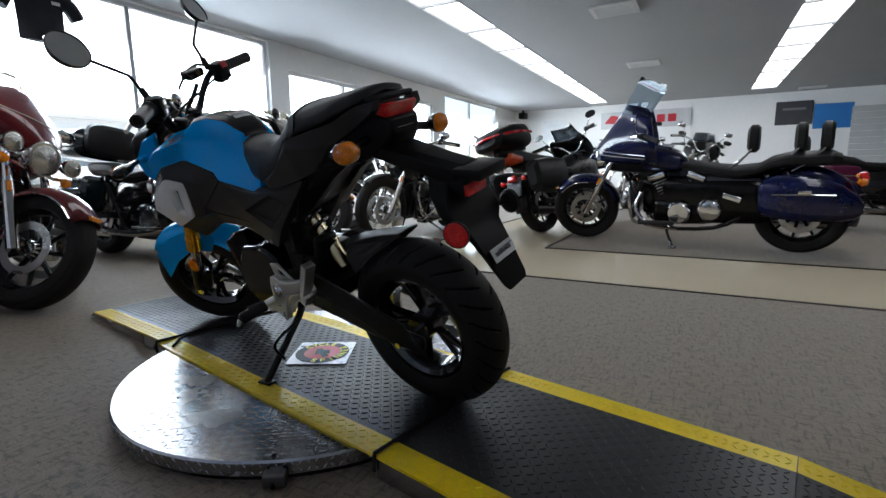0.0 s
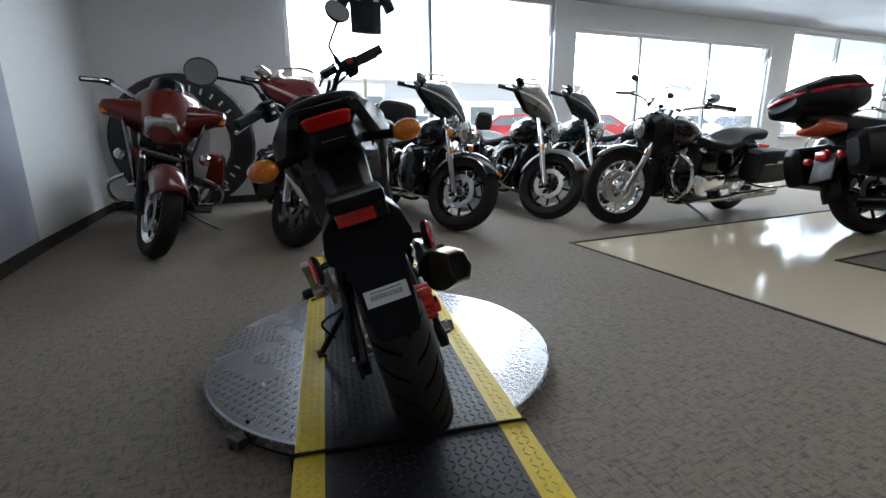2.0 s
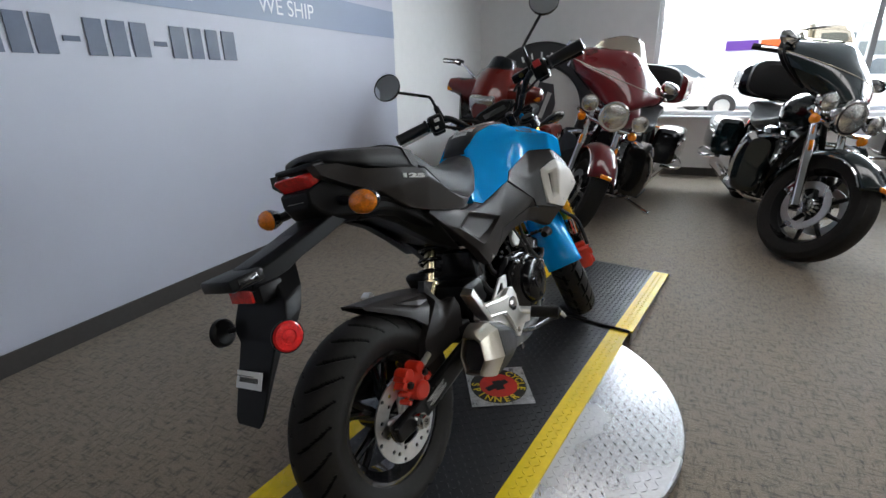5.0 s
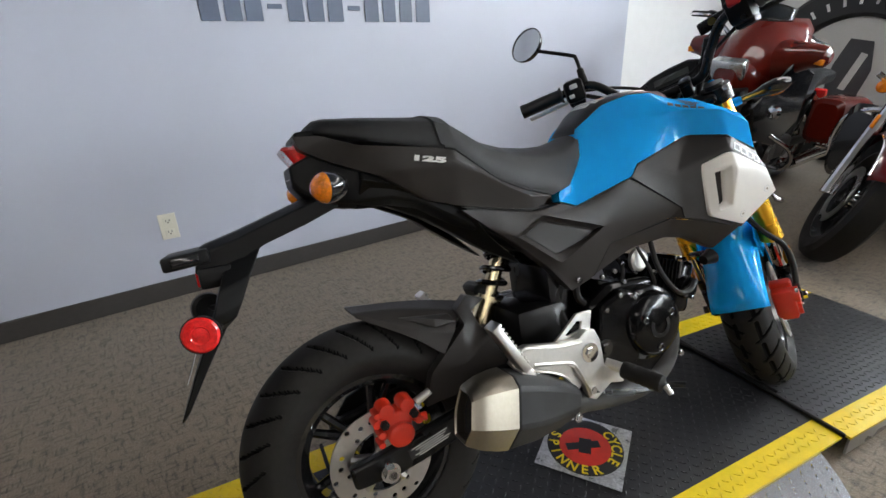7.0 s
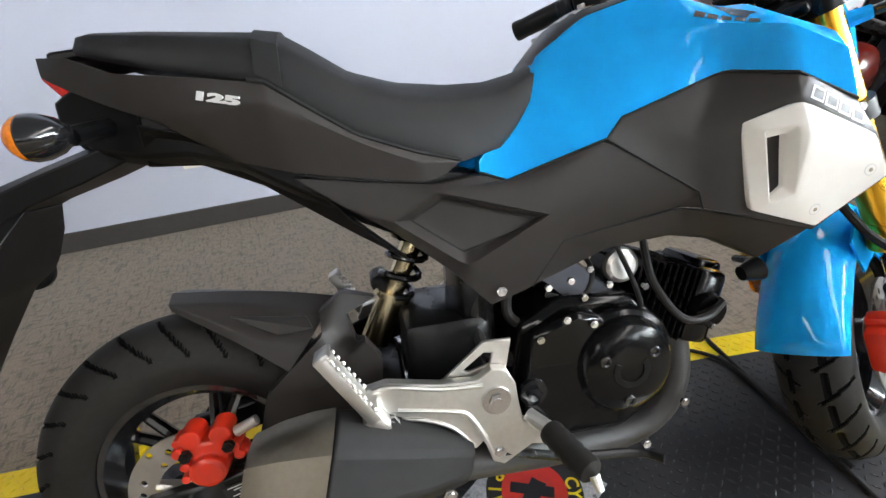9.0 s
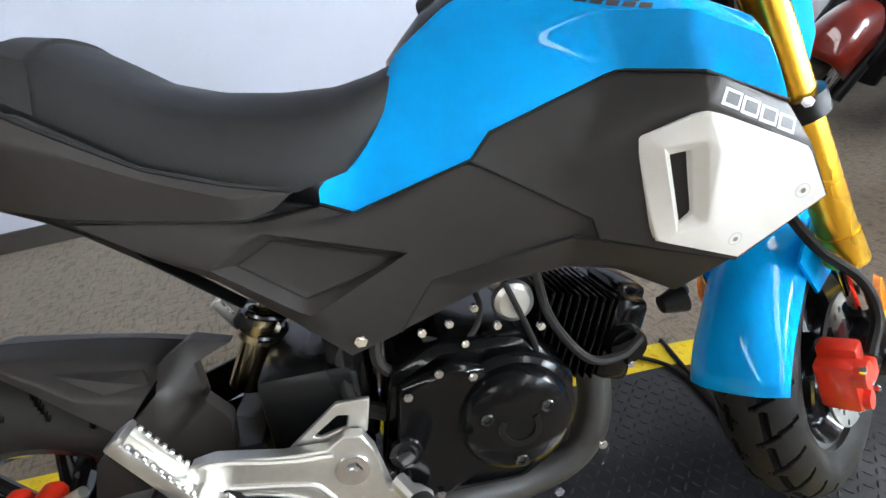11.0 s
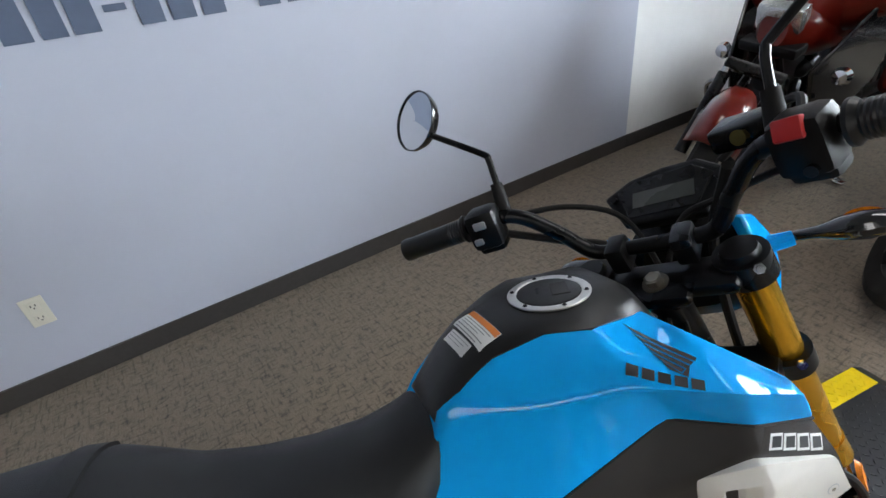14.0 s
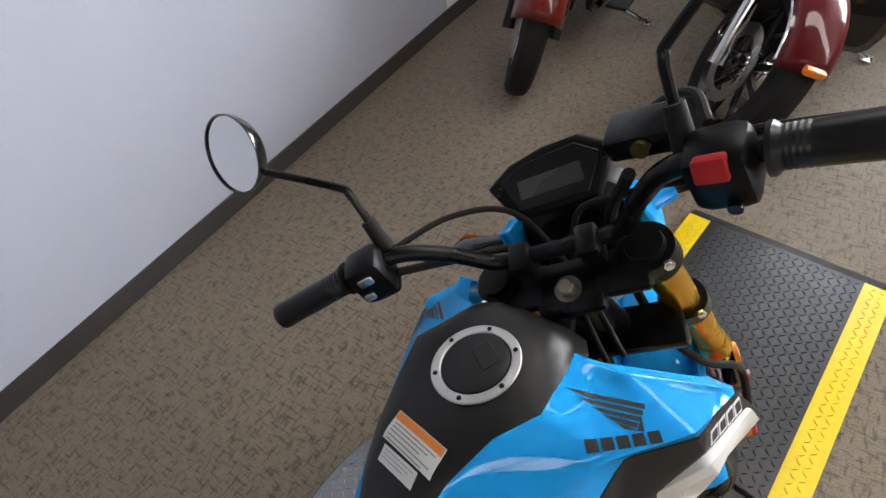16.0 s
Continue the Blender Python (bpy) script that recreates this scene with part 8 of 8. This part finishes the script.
        tube(bm, [(-0.3, -0.1, 0.93), (-0.31, -0.4, 0.93), (-0.2, -0.53, 0.93), (0.2, -0.53, 0.93), (0.31, -0.4, 0.93), (0.3, -0.1, 0.93)], 0.01, 8, 4)
        bp("trunk_rail", bm, CHROME, "chrome trunk rail", False, tr)
    for ry in rest or ():
        bm = bmesh.new()
        loft(bm, [oval((0, ry + y, 0.93), w, h, h, 18, 3.0) for y, w, h in ((-0.24, 0.09, 0.09), (-0.22, 0.11, 0.11), (-0.18, 0.11, 0.11), (-0.16, 0.08, 0.08))])
        br = bp("backrest", bm, SEAT_VINYL, "padded passenger backrest")
        for s in (1, -1):
            bm = bmesh.new()
            tube(bm, [(s * 0.13, ry, 0.68), (s * 0.12, ry - 0.12, 0.76), (s * 0.08, ry - 0.21, 0.88)], 0.008, 6, 3)
            bp("backrest_bar", bm, CHROME, "", False, br)
    if top_case:
        bm = bmesh.new()
        loft(bm, [oval((0, y, z), w, h0, h1, 20, 3.2) for y, z, w, h0, h1 in ((-0.67, 1.04, 0.14, 0.07, 0.05), (-0.63, 1.04, 0.2, 0.11, 0.09), (-0.42, 1.06, 0.25, 0.15, 0.14), (-0.2, 1.07, 0.23, 0.14, 0.15), (-0.09, 1.07, 0.17, 0.1, 0.1))])
        cs = bp("top_case", bm, BLACK_PLASTIC, "black plastic top case")
        bm = bmesh.new()
        tube(bm, [(0.2, -0.12, 1.1), (0.252, -0.4, 1.075), (0.175, -0.63, 1.05), (0, -0.69, 1.05), (-0.175, -0.63, 1.05), (-0.252, -0.4, 1.075), (-0.2, -0.12, 1.1)], 0.015, 8, 4)
        bp("case_band", bm, mat("red_case_band", (0.5, 0.02, 0.03), rough=0.25, coat=0.5), "red reflector band", False, cs)
        bm = box(bmesh.new(), (0, -0.3, 0.93), (0.2, 0.34, 0.03), pose(0, 0, 0, 6, 0, 0), 0.01)
        bp("case_rack", bm, SATIN_BLACK, "", False, cs)
        for s in (1, -1):
            bm = bmesh.new()
            loft(bm, [oval((s * 0.29, y, 0.58), w, h, h, 18, 4.0) for y, w, h in ((-0.4, 0.05, 0.1), (-0.36, 0.09, 0.16), (-0.1, 0.11, 0.19), (0.12, 0.1, 0.18), (0.17, 0.06, 0.13))])
            bp("side_case", bm, BLACK_PLASTIC, "black side case")
        bm = bmesh.new()
        loft(bm, [oval((0, y, z), w, h, h, 16, 3.0) for y, z, w, h in ((0.4, 0.76, 0.14, 0.1), (0.1, 0.79, 0.14, 0.1), (-0.2, 0.84, 0.12, 0.09), (-0.45, 0.89, 0.09, 0.055), (-0.52, 0.9, 0.05, 0.03))])
        bp("tail_section", bm, BLACK_PLASTIC, "black tail body")
        bm = bmesh.new()
        loft(bm, [oval((0, L * y, z), w, h, h, 20, 3.0) for y, z, w, h in ((0.36, 0.62, 0.12, 0.14), (0.44, 0.62, 0.18, 0.24), (0.6, 0.62, 0.215, 0.3), (0.74, 0.66, 0.21, 0.3), (0.86, 0.74, 0.16, 0.2), (0.92, 0.78, 0.1, 0.1))])
        bp("side_fairing", bm, SATIN_BLACK, "dark bulky side fairing")
        bp("tail_lens", box(bmesh.new(), (0, -0.36, 0.83), (0.27, 0.2, 0.07), pose(0, 0, 0, -12, 0, 0), 0.02), mat("orange_red_lens", (0.6, 0.09, 0.02), rough=0.15, coat=0.5), "orange-red lamp bar")
        bp("plate_carrier", box(bmesh.new(), (0, -0.36, 0.52), (0.2, 0.02, 0.22), pose(0, 0, 0, -20, 0, 0), 0.006), mat("plate_grey", (0.07, 0.07, 0.075), rough=0.5), "grey plate panel")
    return t


# clear acrylic whose tan tint stands for the reflection on it
SCREEN_REFLECTING = glass_mat("tan_reflection_acrylic", (0.62, 0.56, 0.45), 1.2)
SCREEN_TINT = glass_mat("smoked_acrylic", (0.06, 0.07, 0.085))

make_bike("maroon sport-touring motorcycle with full fairing beside the wall", (-0.99, 2.06), (-0.96, 3.56), RED_ORANGE, lean=7, steer=24, r=0.305, rw=0.065, style="bright", fairing="tour", bags=True, trunk=False, guard=False, spots=False, chrome_engine=False, bar_h=1.05)
make_bike("maroon touring motorcycle with bar fairing and chrome lamps", (-0.1, 1.97), (0.16, 3.54), MAROON, lean=9, steer=34, fairing="batwing", trunk=True, rw=0.068, bag=GLOSS_BLACK)
make_bike("black-green touring motorcycle with trunk by the window", (1.2, 1.95), (1.12, 3.57), DEEP_GREEN, lean=9, steer=32, fairing="batwing", trunk=True, rw=0.068)
make_bike("silver and black bagger motorcycle with bar fairing", (2.16, 2.06), (2.33, 3.67), GLOSS_BLACK, lean=9, steer=36, style="mag", fairing="batwing", trunk=False, rest=(0.0,), rw=0.068, spots=False, front_paint=SILVER, chrome_engine=False)
make_bike("black bagger motorcycle with bar fairing by the window", (3.1, 2.5), (3.2, 4.0), DEEP_GREEN, lean=9, steer=34, fairing="batwing", trunk=False, rw=0.068, spots=False, chrome_engine=False)
make_bike("black cruiser motorcycle with wire-spoked front wheel", (2.6, 1.62), (4.12, 1.68), GLOSS_BLACK, lean=8, steer=-14, r=0.33, rw=0.05, style="wire", bags=True, spots=False, fender_big=False, bar_h=0.97, head=SATIN_BLACK, bag=SEAT_VINYL)
make_bike("grey adventure motorcycle with red-banded top case", (5.38, -0.06), (4.06, 0.395), SATIN_BLACK, lean=16.5, steer=10, r=0.31, style="mag", fairing="sport", bags=False, guard=False, spots=False, chrome_engine=False, fender_big=False, top_case=True, bar_h=1.1)
make_bike("deep blue cruiser motorcycle with tall clear windshield", (3.86, -0.12), (3.58, -1.86), NAVY, lean=8, steer=14, style="mag", fairing="fork", rest=(0.55, 0.24, 0.08), rw=0.07, spots=False)
make_bike("black cruiser motorcycle standing behind the others", (4.3, 2.7), (4.5, 4.2), GLOSS_BLACK, lean=8, steer=15, style="wire", bags=False, spots=False, fender_big=False, bar_h=1.15, chrome_engine=False)
make_bike("plum touring motorcycle with chrome trim", (5.6, -3.9), (5.5, -2.35), PURPLE, lean=8, steer=10, fairing="", rest=(0.0,), spots=True, rw=0.07)
far = make_bike("chrome and black cruiser in the far row", (7.4, 1.9), (8.9, 2.1), GLOSS_BLACK, lean=8, steer=15, style="wire", bags=False, spots=True, bar_h=1.12, group="far row of motorcycles")
make_bike("green sport motorcycle in the far row", (7.6, -1.0), (9.0, -0.9), SATIN_BLACK, second=LIME, lean=8, steer=15, style="mag", fairing="sport", bags=False, spots=False, guard=False, chrome_engine=False, fender_big=False, bar_h=1.0, group="far row of motorcycles")
for ob, dx, dy in ((far, 0.3, 1.0), (far, 0.1, -0.9), (far, 0.2, -1.9), (far, -0.2, -2.9), (far, 0.0, -6.3)):
    copy_thing(ob, Matrix.Translation((dx, dy, 0)) @ ob.matrix_basis)

# ---- wall signs, window display, things outside ----
TYRE_C = Vector((-0.89, 4.47, 0.717))
sign = thing("tyre_sign", "large round black tyre-shaped wall sign with white centre", "sign", Matrix.Translation(TYRE_C) @ pose(0, 0, 0, 0, 0, -90))
bm = bmesh.new()
lathe(bm, [(0.45, 0.0), (0.45, 0.05), (0.48, 0.075), (0.60, 0.085), (0.685, 0.07), (0.715, 0.04), (0.715, 0.0)], 72)
part("tyre_ring", bm, mat("sign_black", (0.02, 0.02, 0.021), rough=0.4, var=0.1), sign, "black moulded ring")
bm = bmesh.new()
lathe(bm, [(0.0005, 0.0), (0.445, 0.0), (0.445, 0.03), (0.0005, 0.03)], 64)
part("centre_disc", bm, mat("sign_white", (0.62, 0.61, 0.58), rough=0.5, var=0.04), sign, "off-white centre disc")
bm = bmesh.new()
prism(bm, [(-0.14, -0.26), (0.09, -0.26), (0.17, 0.04), (0.14, 0.26), (-0.02, 0.29), (-0.1, 0.09)], 0.031, 0.04)
part("emblem", bm, mat("sign_grey", (0.06, 0.06, 0.065), rough=0.4), sign, "dark plain emblem", bevel=0.004)
bm = boxes(((0.042, 0.05, 0.03), (0.006, 0.05, 0.3), pose(0, 0, 0, -20, 0, 0)))
part("emblem_bar", bm, mat("sign_white", (0.62, 0.61, 0.58)), sign, smooth=False)
for arc, n in (((35, 145), 11), ((212, 330), 12)):
    for k in range(n):
        a = radians(arc[0] + (arc[1] - arc[0]) * k / (n - 1))
        bm = boxes(((0, 0, 0), (0.004, 0.02, 0.062)))
        bm.transform(pose(0.087, 0, 0) @ Matrix.Translation((0, math.cos(a) * 0.57, math.sin(a) * 0.57)) @ Matrix.Rotation(a - math.pi / 2, 4, "X"))
        part("letter_bar", bm, STICKER, sign, smooth=False)

# black shirt hung in the window
shirt = thing("hanging_shirt", "black short-sleeved shirt hung in the window", "shirt", Matrix.Translation((1.2, 4.42, 1.95)))
CLOTH = mat("black_cloth", (0.012, 0.012, 0.016), rough=0.85, var=0.2, bump=0.3, bump_scale=250)
bm = bmesh.new()
loft(bm, [[(x, y - 0.03 * math.cos(x * 9) * 0.5, z) for x, y in ((-w, 0), (-w * 0.5, -0.05), (0, -0.06), (w * 0.5, -0.05), (w, 0), (w * 0.5, 0.05), (0, 0.055), (-w * 0.5, 0.05))] for z, w in ((0.0, 0.19), (0.15, 0.185), (0.3, 0.19), (0.4, 0.2), (0.47, 0.17), (0.5, 0.08))])
part("body", bm, CLOTH, shirt, "", angle=70)
for s in (1, -1):
    bm = bmesh.new()
    tube(bm, [(s * 0.12, 0, 0.44), (s * 0.24, 0, 0.38), (s * 0.31, 0, 0.26)], 0.075, 12, 4, 0.065)
    part("sleeve", bm, CLOTH, shirt)
    part("print_patch", boxes(((s * 0.11, -0.062, 0.36), (0.07, 0.004, 0.03))), STICKER, shirt, "small white print", smooth=False)
bm = bmesh.new()
tube(bm, [(0, 0, 0.48), (0, 0, CEIL - 1.95)], 0.004, 6, 1)
part("hanger_wire", bm, STEEL, shirt)

# printed sheet lying under the motorcycle
sheet = thing("printed_sheet", "square printed sheet with red disc on silver ground", "sheet", RAMP @ pose(0.02, 0.0, DECK_Z + 0.0035, 0, 0, 38))
part("paper", boxes(((0, 0, 0), (0.205, 0.205, 0.001))), mat("silver_print", (0.5, 0.5, 0.52), rough=0.3, metal=0.5, var=0.5, scale=40, fine=150, bump=0.6, bump_scale=120), sheet, "mottled silver sheet", smooth=False)
for r0, mm, z, nm in ((0.094, DARK_INK, 0.0009, "outer_disc"), (0.064, mat("print_red", (0.6, 0.03, 0.02), rough=0.4), 0.0013, "red_disc")):
    bm = bmesh.new()
    lathe(bm, [(0.0005, 0.0), (r0, 0.0), (r0, 0.0008), (0.0005, 0.0008)], 40, m=Matrix.Translation((0, 0, z)) @ pose(0, 0, 0, 0, -90, 0))
    part(nm, bm, mm, sheet, smooth=False)
PRINT_YELLOW = mat("print_yellow", (0.8, 0.6, 0.02), rough=0.4)
for word, a0, a1, out in (("SPINNER", 172, 302, -1), ("CYCLE", 52, -18, 1)):
    for k, ch in enumerate(word):
        a = radians(a0 + (a1 - a0) * k / (len(word) - 1))
        q = Matrix.Translation((math.cos(a) * 0.077, math.sin(a) * 0.077, 0.0022)) @ Matrix.Rotation(a - out * math.pi / 2, 4, "Z") @ Matrix.Translation((0, -0.012, 0))
        letters("letter", ch, 0.036, q, PRINT_YELLOW, sheet, 0.0003, stretch=0.95, bold=0.0008)
part("picture_mark", boxes(((-0.005, 0.0, 0.0024), (0.085, 0.022, 0.0008), pose(0, 0, 0, 0, 0, 30)), ((0.0, 0.0, 0.0024), (0.03, 0.05, 0.0007), pose(0, 0, 0, 0, 0, 10))), DARK_INK, sheet, "dark picture mark", smooth=False)

# rubber straps over the deck joints
for y in (J0, J1):
    st = thing("joint_strap", "black rubber strap over the deck joint", "strap", RAMP @ pose(0, y, DECK_Z + 0.003), "deck joint straps")
    bm = bmesh.new()
    tube(bm, [(-HW - 0.004, 0, -0.04), (-HW - 0.002, 0, 0.0), (-HW + 0.03, 0, 0.004), (0, 0.002, 0.003), (HW - 0.03, 0, 0.004), (HW + 0.003, 0, 0.0)], 0.0045, 8, 4)
    part("strap", bm, RUBBER, st)
bm = bmesh.new()
tube(bm, [(0.12, 0.62, DECK_Z + 0.008), (-0.05, 0.60, DECK_Z + 0.012), (-0.2, 0.585, DECK_Z + 0.008), (-0.28, 0.5, DECK_Z + 0.006)], 0.005, 8, 5)
strap = thing("loose_cable", "thin black cable lying across the deck", "cable", RAMP)
part("cable", bm, RUBBER, strap)

# far wall: maker's sign, poster, banner, shutter, camera
east = thing("maker_sign", "pale wall sign with red wing and letter bars", "sign", Matrix.Translation((ROOM_X1, 0.5, 2.15)))
part("board", boxes(((-0.02, 0, 0), (0.04, 2.5, 0.5))), mat("sign_board", (0.6, 0.61, 0.62), rough=0.5), east, smooth=False, bevel=0.005)
SIGN_RED = mat("sign_red", (0.55, 0.03, 0.05), rough=0.4)
bm = bmesh.new()
prism(bm, [(0.65, -0.12), (1.15, -0.08), (0.95, 0.16), (0.75, 0.12)], -0.05, -0.041)
part("wing", bm, SIGN_RED, east, smooth=False)
for k in range(5):
    part("letter_bar", boxes(((-0.045, 0.45 - 0.3 * k, 0.0), (0.008, 0.22, 0.22))), SIGN_RED, east, smooth=False)
poster = thing("wall_poster", "dark framed poster on the far wall", "poster", Matrix.Translation((ROOM_X1, -3.15, 2.08)))
part("board", boxes(((-0.02, 0, 0), (0.03, 0.8, 0.6))), mat("poster_dark", (0.06, 0.06, 0.07), rough=0.4), poster, smooth=False, bevel=0.004)
part("print_bar", boxes(((-0.038, 0, 0.1), (0.004, 0.5, 0.06))), mat("poster_grey", (0.2, 0.2, 0.22)), poster, smooth=False)
banner = thing("wall_banner", "bright blue banner on the far wall", "banner", Matrix.Translation((ROOM_X1, -3.98, 1.96)))
part("cloth", boxes(((-0.015, 0, 0), (0.02, 0.8, 0.62))), mat("banner_blue", (0.03, 0.2, 0.55), rough=0.6, var=0.1), banner, smooth=False)
shutter = thing("roller_shutter", "grey slatted roller shutter in the far wall", "shutter", Matrix.Translation((ROOM_X1, -4.9, 0)))
for k in range(14):
    part("slat", boxes(((-0.02, 0, 0.08 + 0.155 * k), (0.03, 1.1, 0.145))), VENT, shutter, smooth=False, bevel=0.01)
pan = thing("wall_panel", "pale bright panel in the far wall", "panel", Matrix.Translation((ROOM_X1, 3.28, 1.88)))
part("board", boxes(((-0.01, 0, 0), (0.02, 0.62, 0.8))), mat("panel_pale", (0.8, 0.82, 0.84), rough=0.4), pan, smooth=False)
camr = thing("security_camera", "dark ceiling camera in the far corner", "camera unit", Matrix.Translation((14.3, 4.2, CEIL)))
part("body", boxes(((0, 0, -0.18), (0.3, 0.22, 0.2))), SATIN_BLACK, camr, bevel=0.02)
part("bracket", boxes(((0, 0, -0.04), (0.06, 0.06, 0.08))), SATIN_BLACK, camr)

# parked cars outside
TYRE_CAR = mat("car_tyre", (0.02, 0.02, 0.02), rough=0.8)
# dark glass lightened in its colour for reflected sky and glare
SKYLIT_GLASS = mat("skylit_glass", (0.16, 0.19, 0.21), rough=0.05, coat=1.0)


def make_car(label, x, y, turn, paint):
    t = thing("car", label, "car", Matrix.Translation((x, y, -0.1)) @ pose(0, 0, 0, 0, 0, turn), "cars parked outside")
    prof = [(-2.1, 0.35), (2.15, 0.35), (2.22, 0.6), (2.1, 0.86), (1.2, 1.02), (0.45, 1.5), (-0.95, 1.55), (-1.75, 1.12), (-2.15, 1.02)]
    bm = prism(bmesh.new(), prof, -0.88, 0.88)
    part("body", bm, paint, t, bevel=0.06, segs=3)
    for s in (1, -1):
        win = [(-1.5, 1.1), (0.95, 1.08), (0.4, 1.42), (-0.9, 1.47)]
        part("side_window", prism(bmesh.new(), win, s * 0.875, s * 0.89), SKYLIT_GLASS, t, smooth=False)
        for yy in (1.4, -1.35):
            bm = bmesh.new()
            lathe(bm, [(0.2, -0.1), (0.31, -0.1), (0.33, -0.06), (0.33, 0.06), (0.31, 0.1), (0.2, 0.1)], 28, (s * 0.82, yy, 0.33))
            w = part("wheel", bm, TYRE_CAR, t)
            bm = bmesh.new()
            lathe(bm, [(0.0005, 0.08), (0.06, 0.09), (0.19, 0.07), (0.21, 0.0), (0.0005, 0.0)], 20, (0, 0, 0), Matrix.Translation((s * 0.82, yy, 0.33)) @ Matrix.Diagonal((s, 1, 1, 1)))
            part("hubcap", bm, ALU, w)
        part("headlamp", boxes(((s * 0.62, 2.16, 0.68), (0.3, 0.08, 0.12), Matrix(), 0.02)), CLEAR_LENS, t)
        part("side_mirror", boxes(((s * 0.98, 0.75, 1.05), (0.16, 0.08, 0.12), Matrix(), 0.03)), paint, t)
    return t


CAR_WHITE = mat("car_white", (0.8, 0.8, 0.8), rough=0.2, coat=0.8, var=0.02)
CAR_RED = mat("car_red", (0.42, 0.04, 0.05), rough=0.2, coat=0.8, var=0.02)
CAR_BLUE = mat("car_blue", (0.1, 0.25, 0.5), rough=0.2, coat=0.8, var=0.02)
CAR_SILVER = mat("car_silver", (0.4, 0.42, 0.44), rough=0.25, metal=0.6, coat=0.5, var=0.02)
make_car("white car parked outside", 0.43, 14.7, -90, CAR_WHITE)
make_car("silver car parked outside", -4.6, 15.2, 90, CAR_SILVER)
make_car("white car parked outside", 6.2, 16.2, -90, CAR_WHITE)
make_car("red car parked outside", 10.6, 17.0, 78, CAR_RED)
make_car("red car parked outside", 14.9, 17.0, 80, CAR_RED)
make_car("white car parked outside", 19.5, 16.0, 80, CAR_WHITE)
make_car("blue car parked outside", 3.4, 24.0, -90, CAR_BLUE)
make_car("silver car parked outside", 24.5, 16.0, 80, CAR_SILVER)
# white delivery van with plain two-tone bars on its side
van = thing("van", "white delivery van with purple and orange bars", "van", Matrix.Translation((3.0, 19.0, -0.1)))
part("body", boxes(((0, 0, 1.6), (5.2, 2.0, 2.3)), ((3.05, 0, 1.0), (1.0, 1.9, 1.1))), CAR_WHITE, van, bevel=0.08, segs=3)
part("side_window", boxes(((2.0, -1.005, 1.95), (0.9, 0.02, 0.65))), SKYLIT_GLASS, van, smooth=False)
for yy, xx in ((-0.95, -1.7), (-0.95, 2.7), (0.95, -1.7), (0.95, 2.7)):
    bm = bmesh.new()
    lathe(bm, [(0.2, -0.1), (0.35, -0.1), (0.38, -0.06), (0.38, 0.06), (0.35, 0.1), (0.2, 0.1)], 28, (0, 0, 0), Matrix.Translation((xx, yy, 0.38)) @ pose(0, 0, 0, 0, 0, 90))
    part("wheel", bm, TYRE_CAR, van)
part("purple_bar", boxes(((-0.5, -1.01, 2.03), (0.9, 0.02, 0.3))), mat("mark_purple", (0.12, 0.04, 0.28), rough=0.5), van, smooth=False)
part("orange_bar", boxes(((0.4, -1.01, 2.03), (0.75, 0.02, 0.3))), mat("mark_orange", (0.7, 0.12, 0.02), rough=0.5), van, smooth=False)
pole = thing("sign_pole", "thin steel pole with small red sign outside", "sign", Matrix.Translation((2.9, 11.0, -0.1)))
part("post", cyl(bmesh.new(), (0, 0, 0), (0, 0, 4.2), 0.05), STEEL, pole)
part("plate", boxes(((0.0, 0, 3.4), (0.35, 0.05, 0.5))), SIGN_RED, pole, smooth=False)
bld = thing("building", "low pale building across the street", "building", Matrix.Translation((5, 46, -0.1)))
part("wall", boxes(((0, 0, 2.6), (60, 8, 5.2))), mat("far_wall", (0.75, 0.75, 0.74), rough=0.8), bld, smooth=False)
part("roof", boxes(((0, 0, 5.35), (61, 9, 0.3))), mat("far_roof", (0.55, 0.55, 0.55), rough=0.8), bld, smooth=False)
for k in range(12):
    part("window", boxes(((-27 + 5 * k, -4.03, 2.2), (2.6, 0.1, 1.8))), SKYLIT_GLASS, bld, smooth=False)
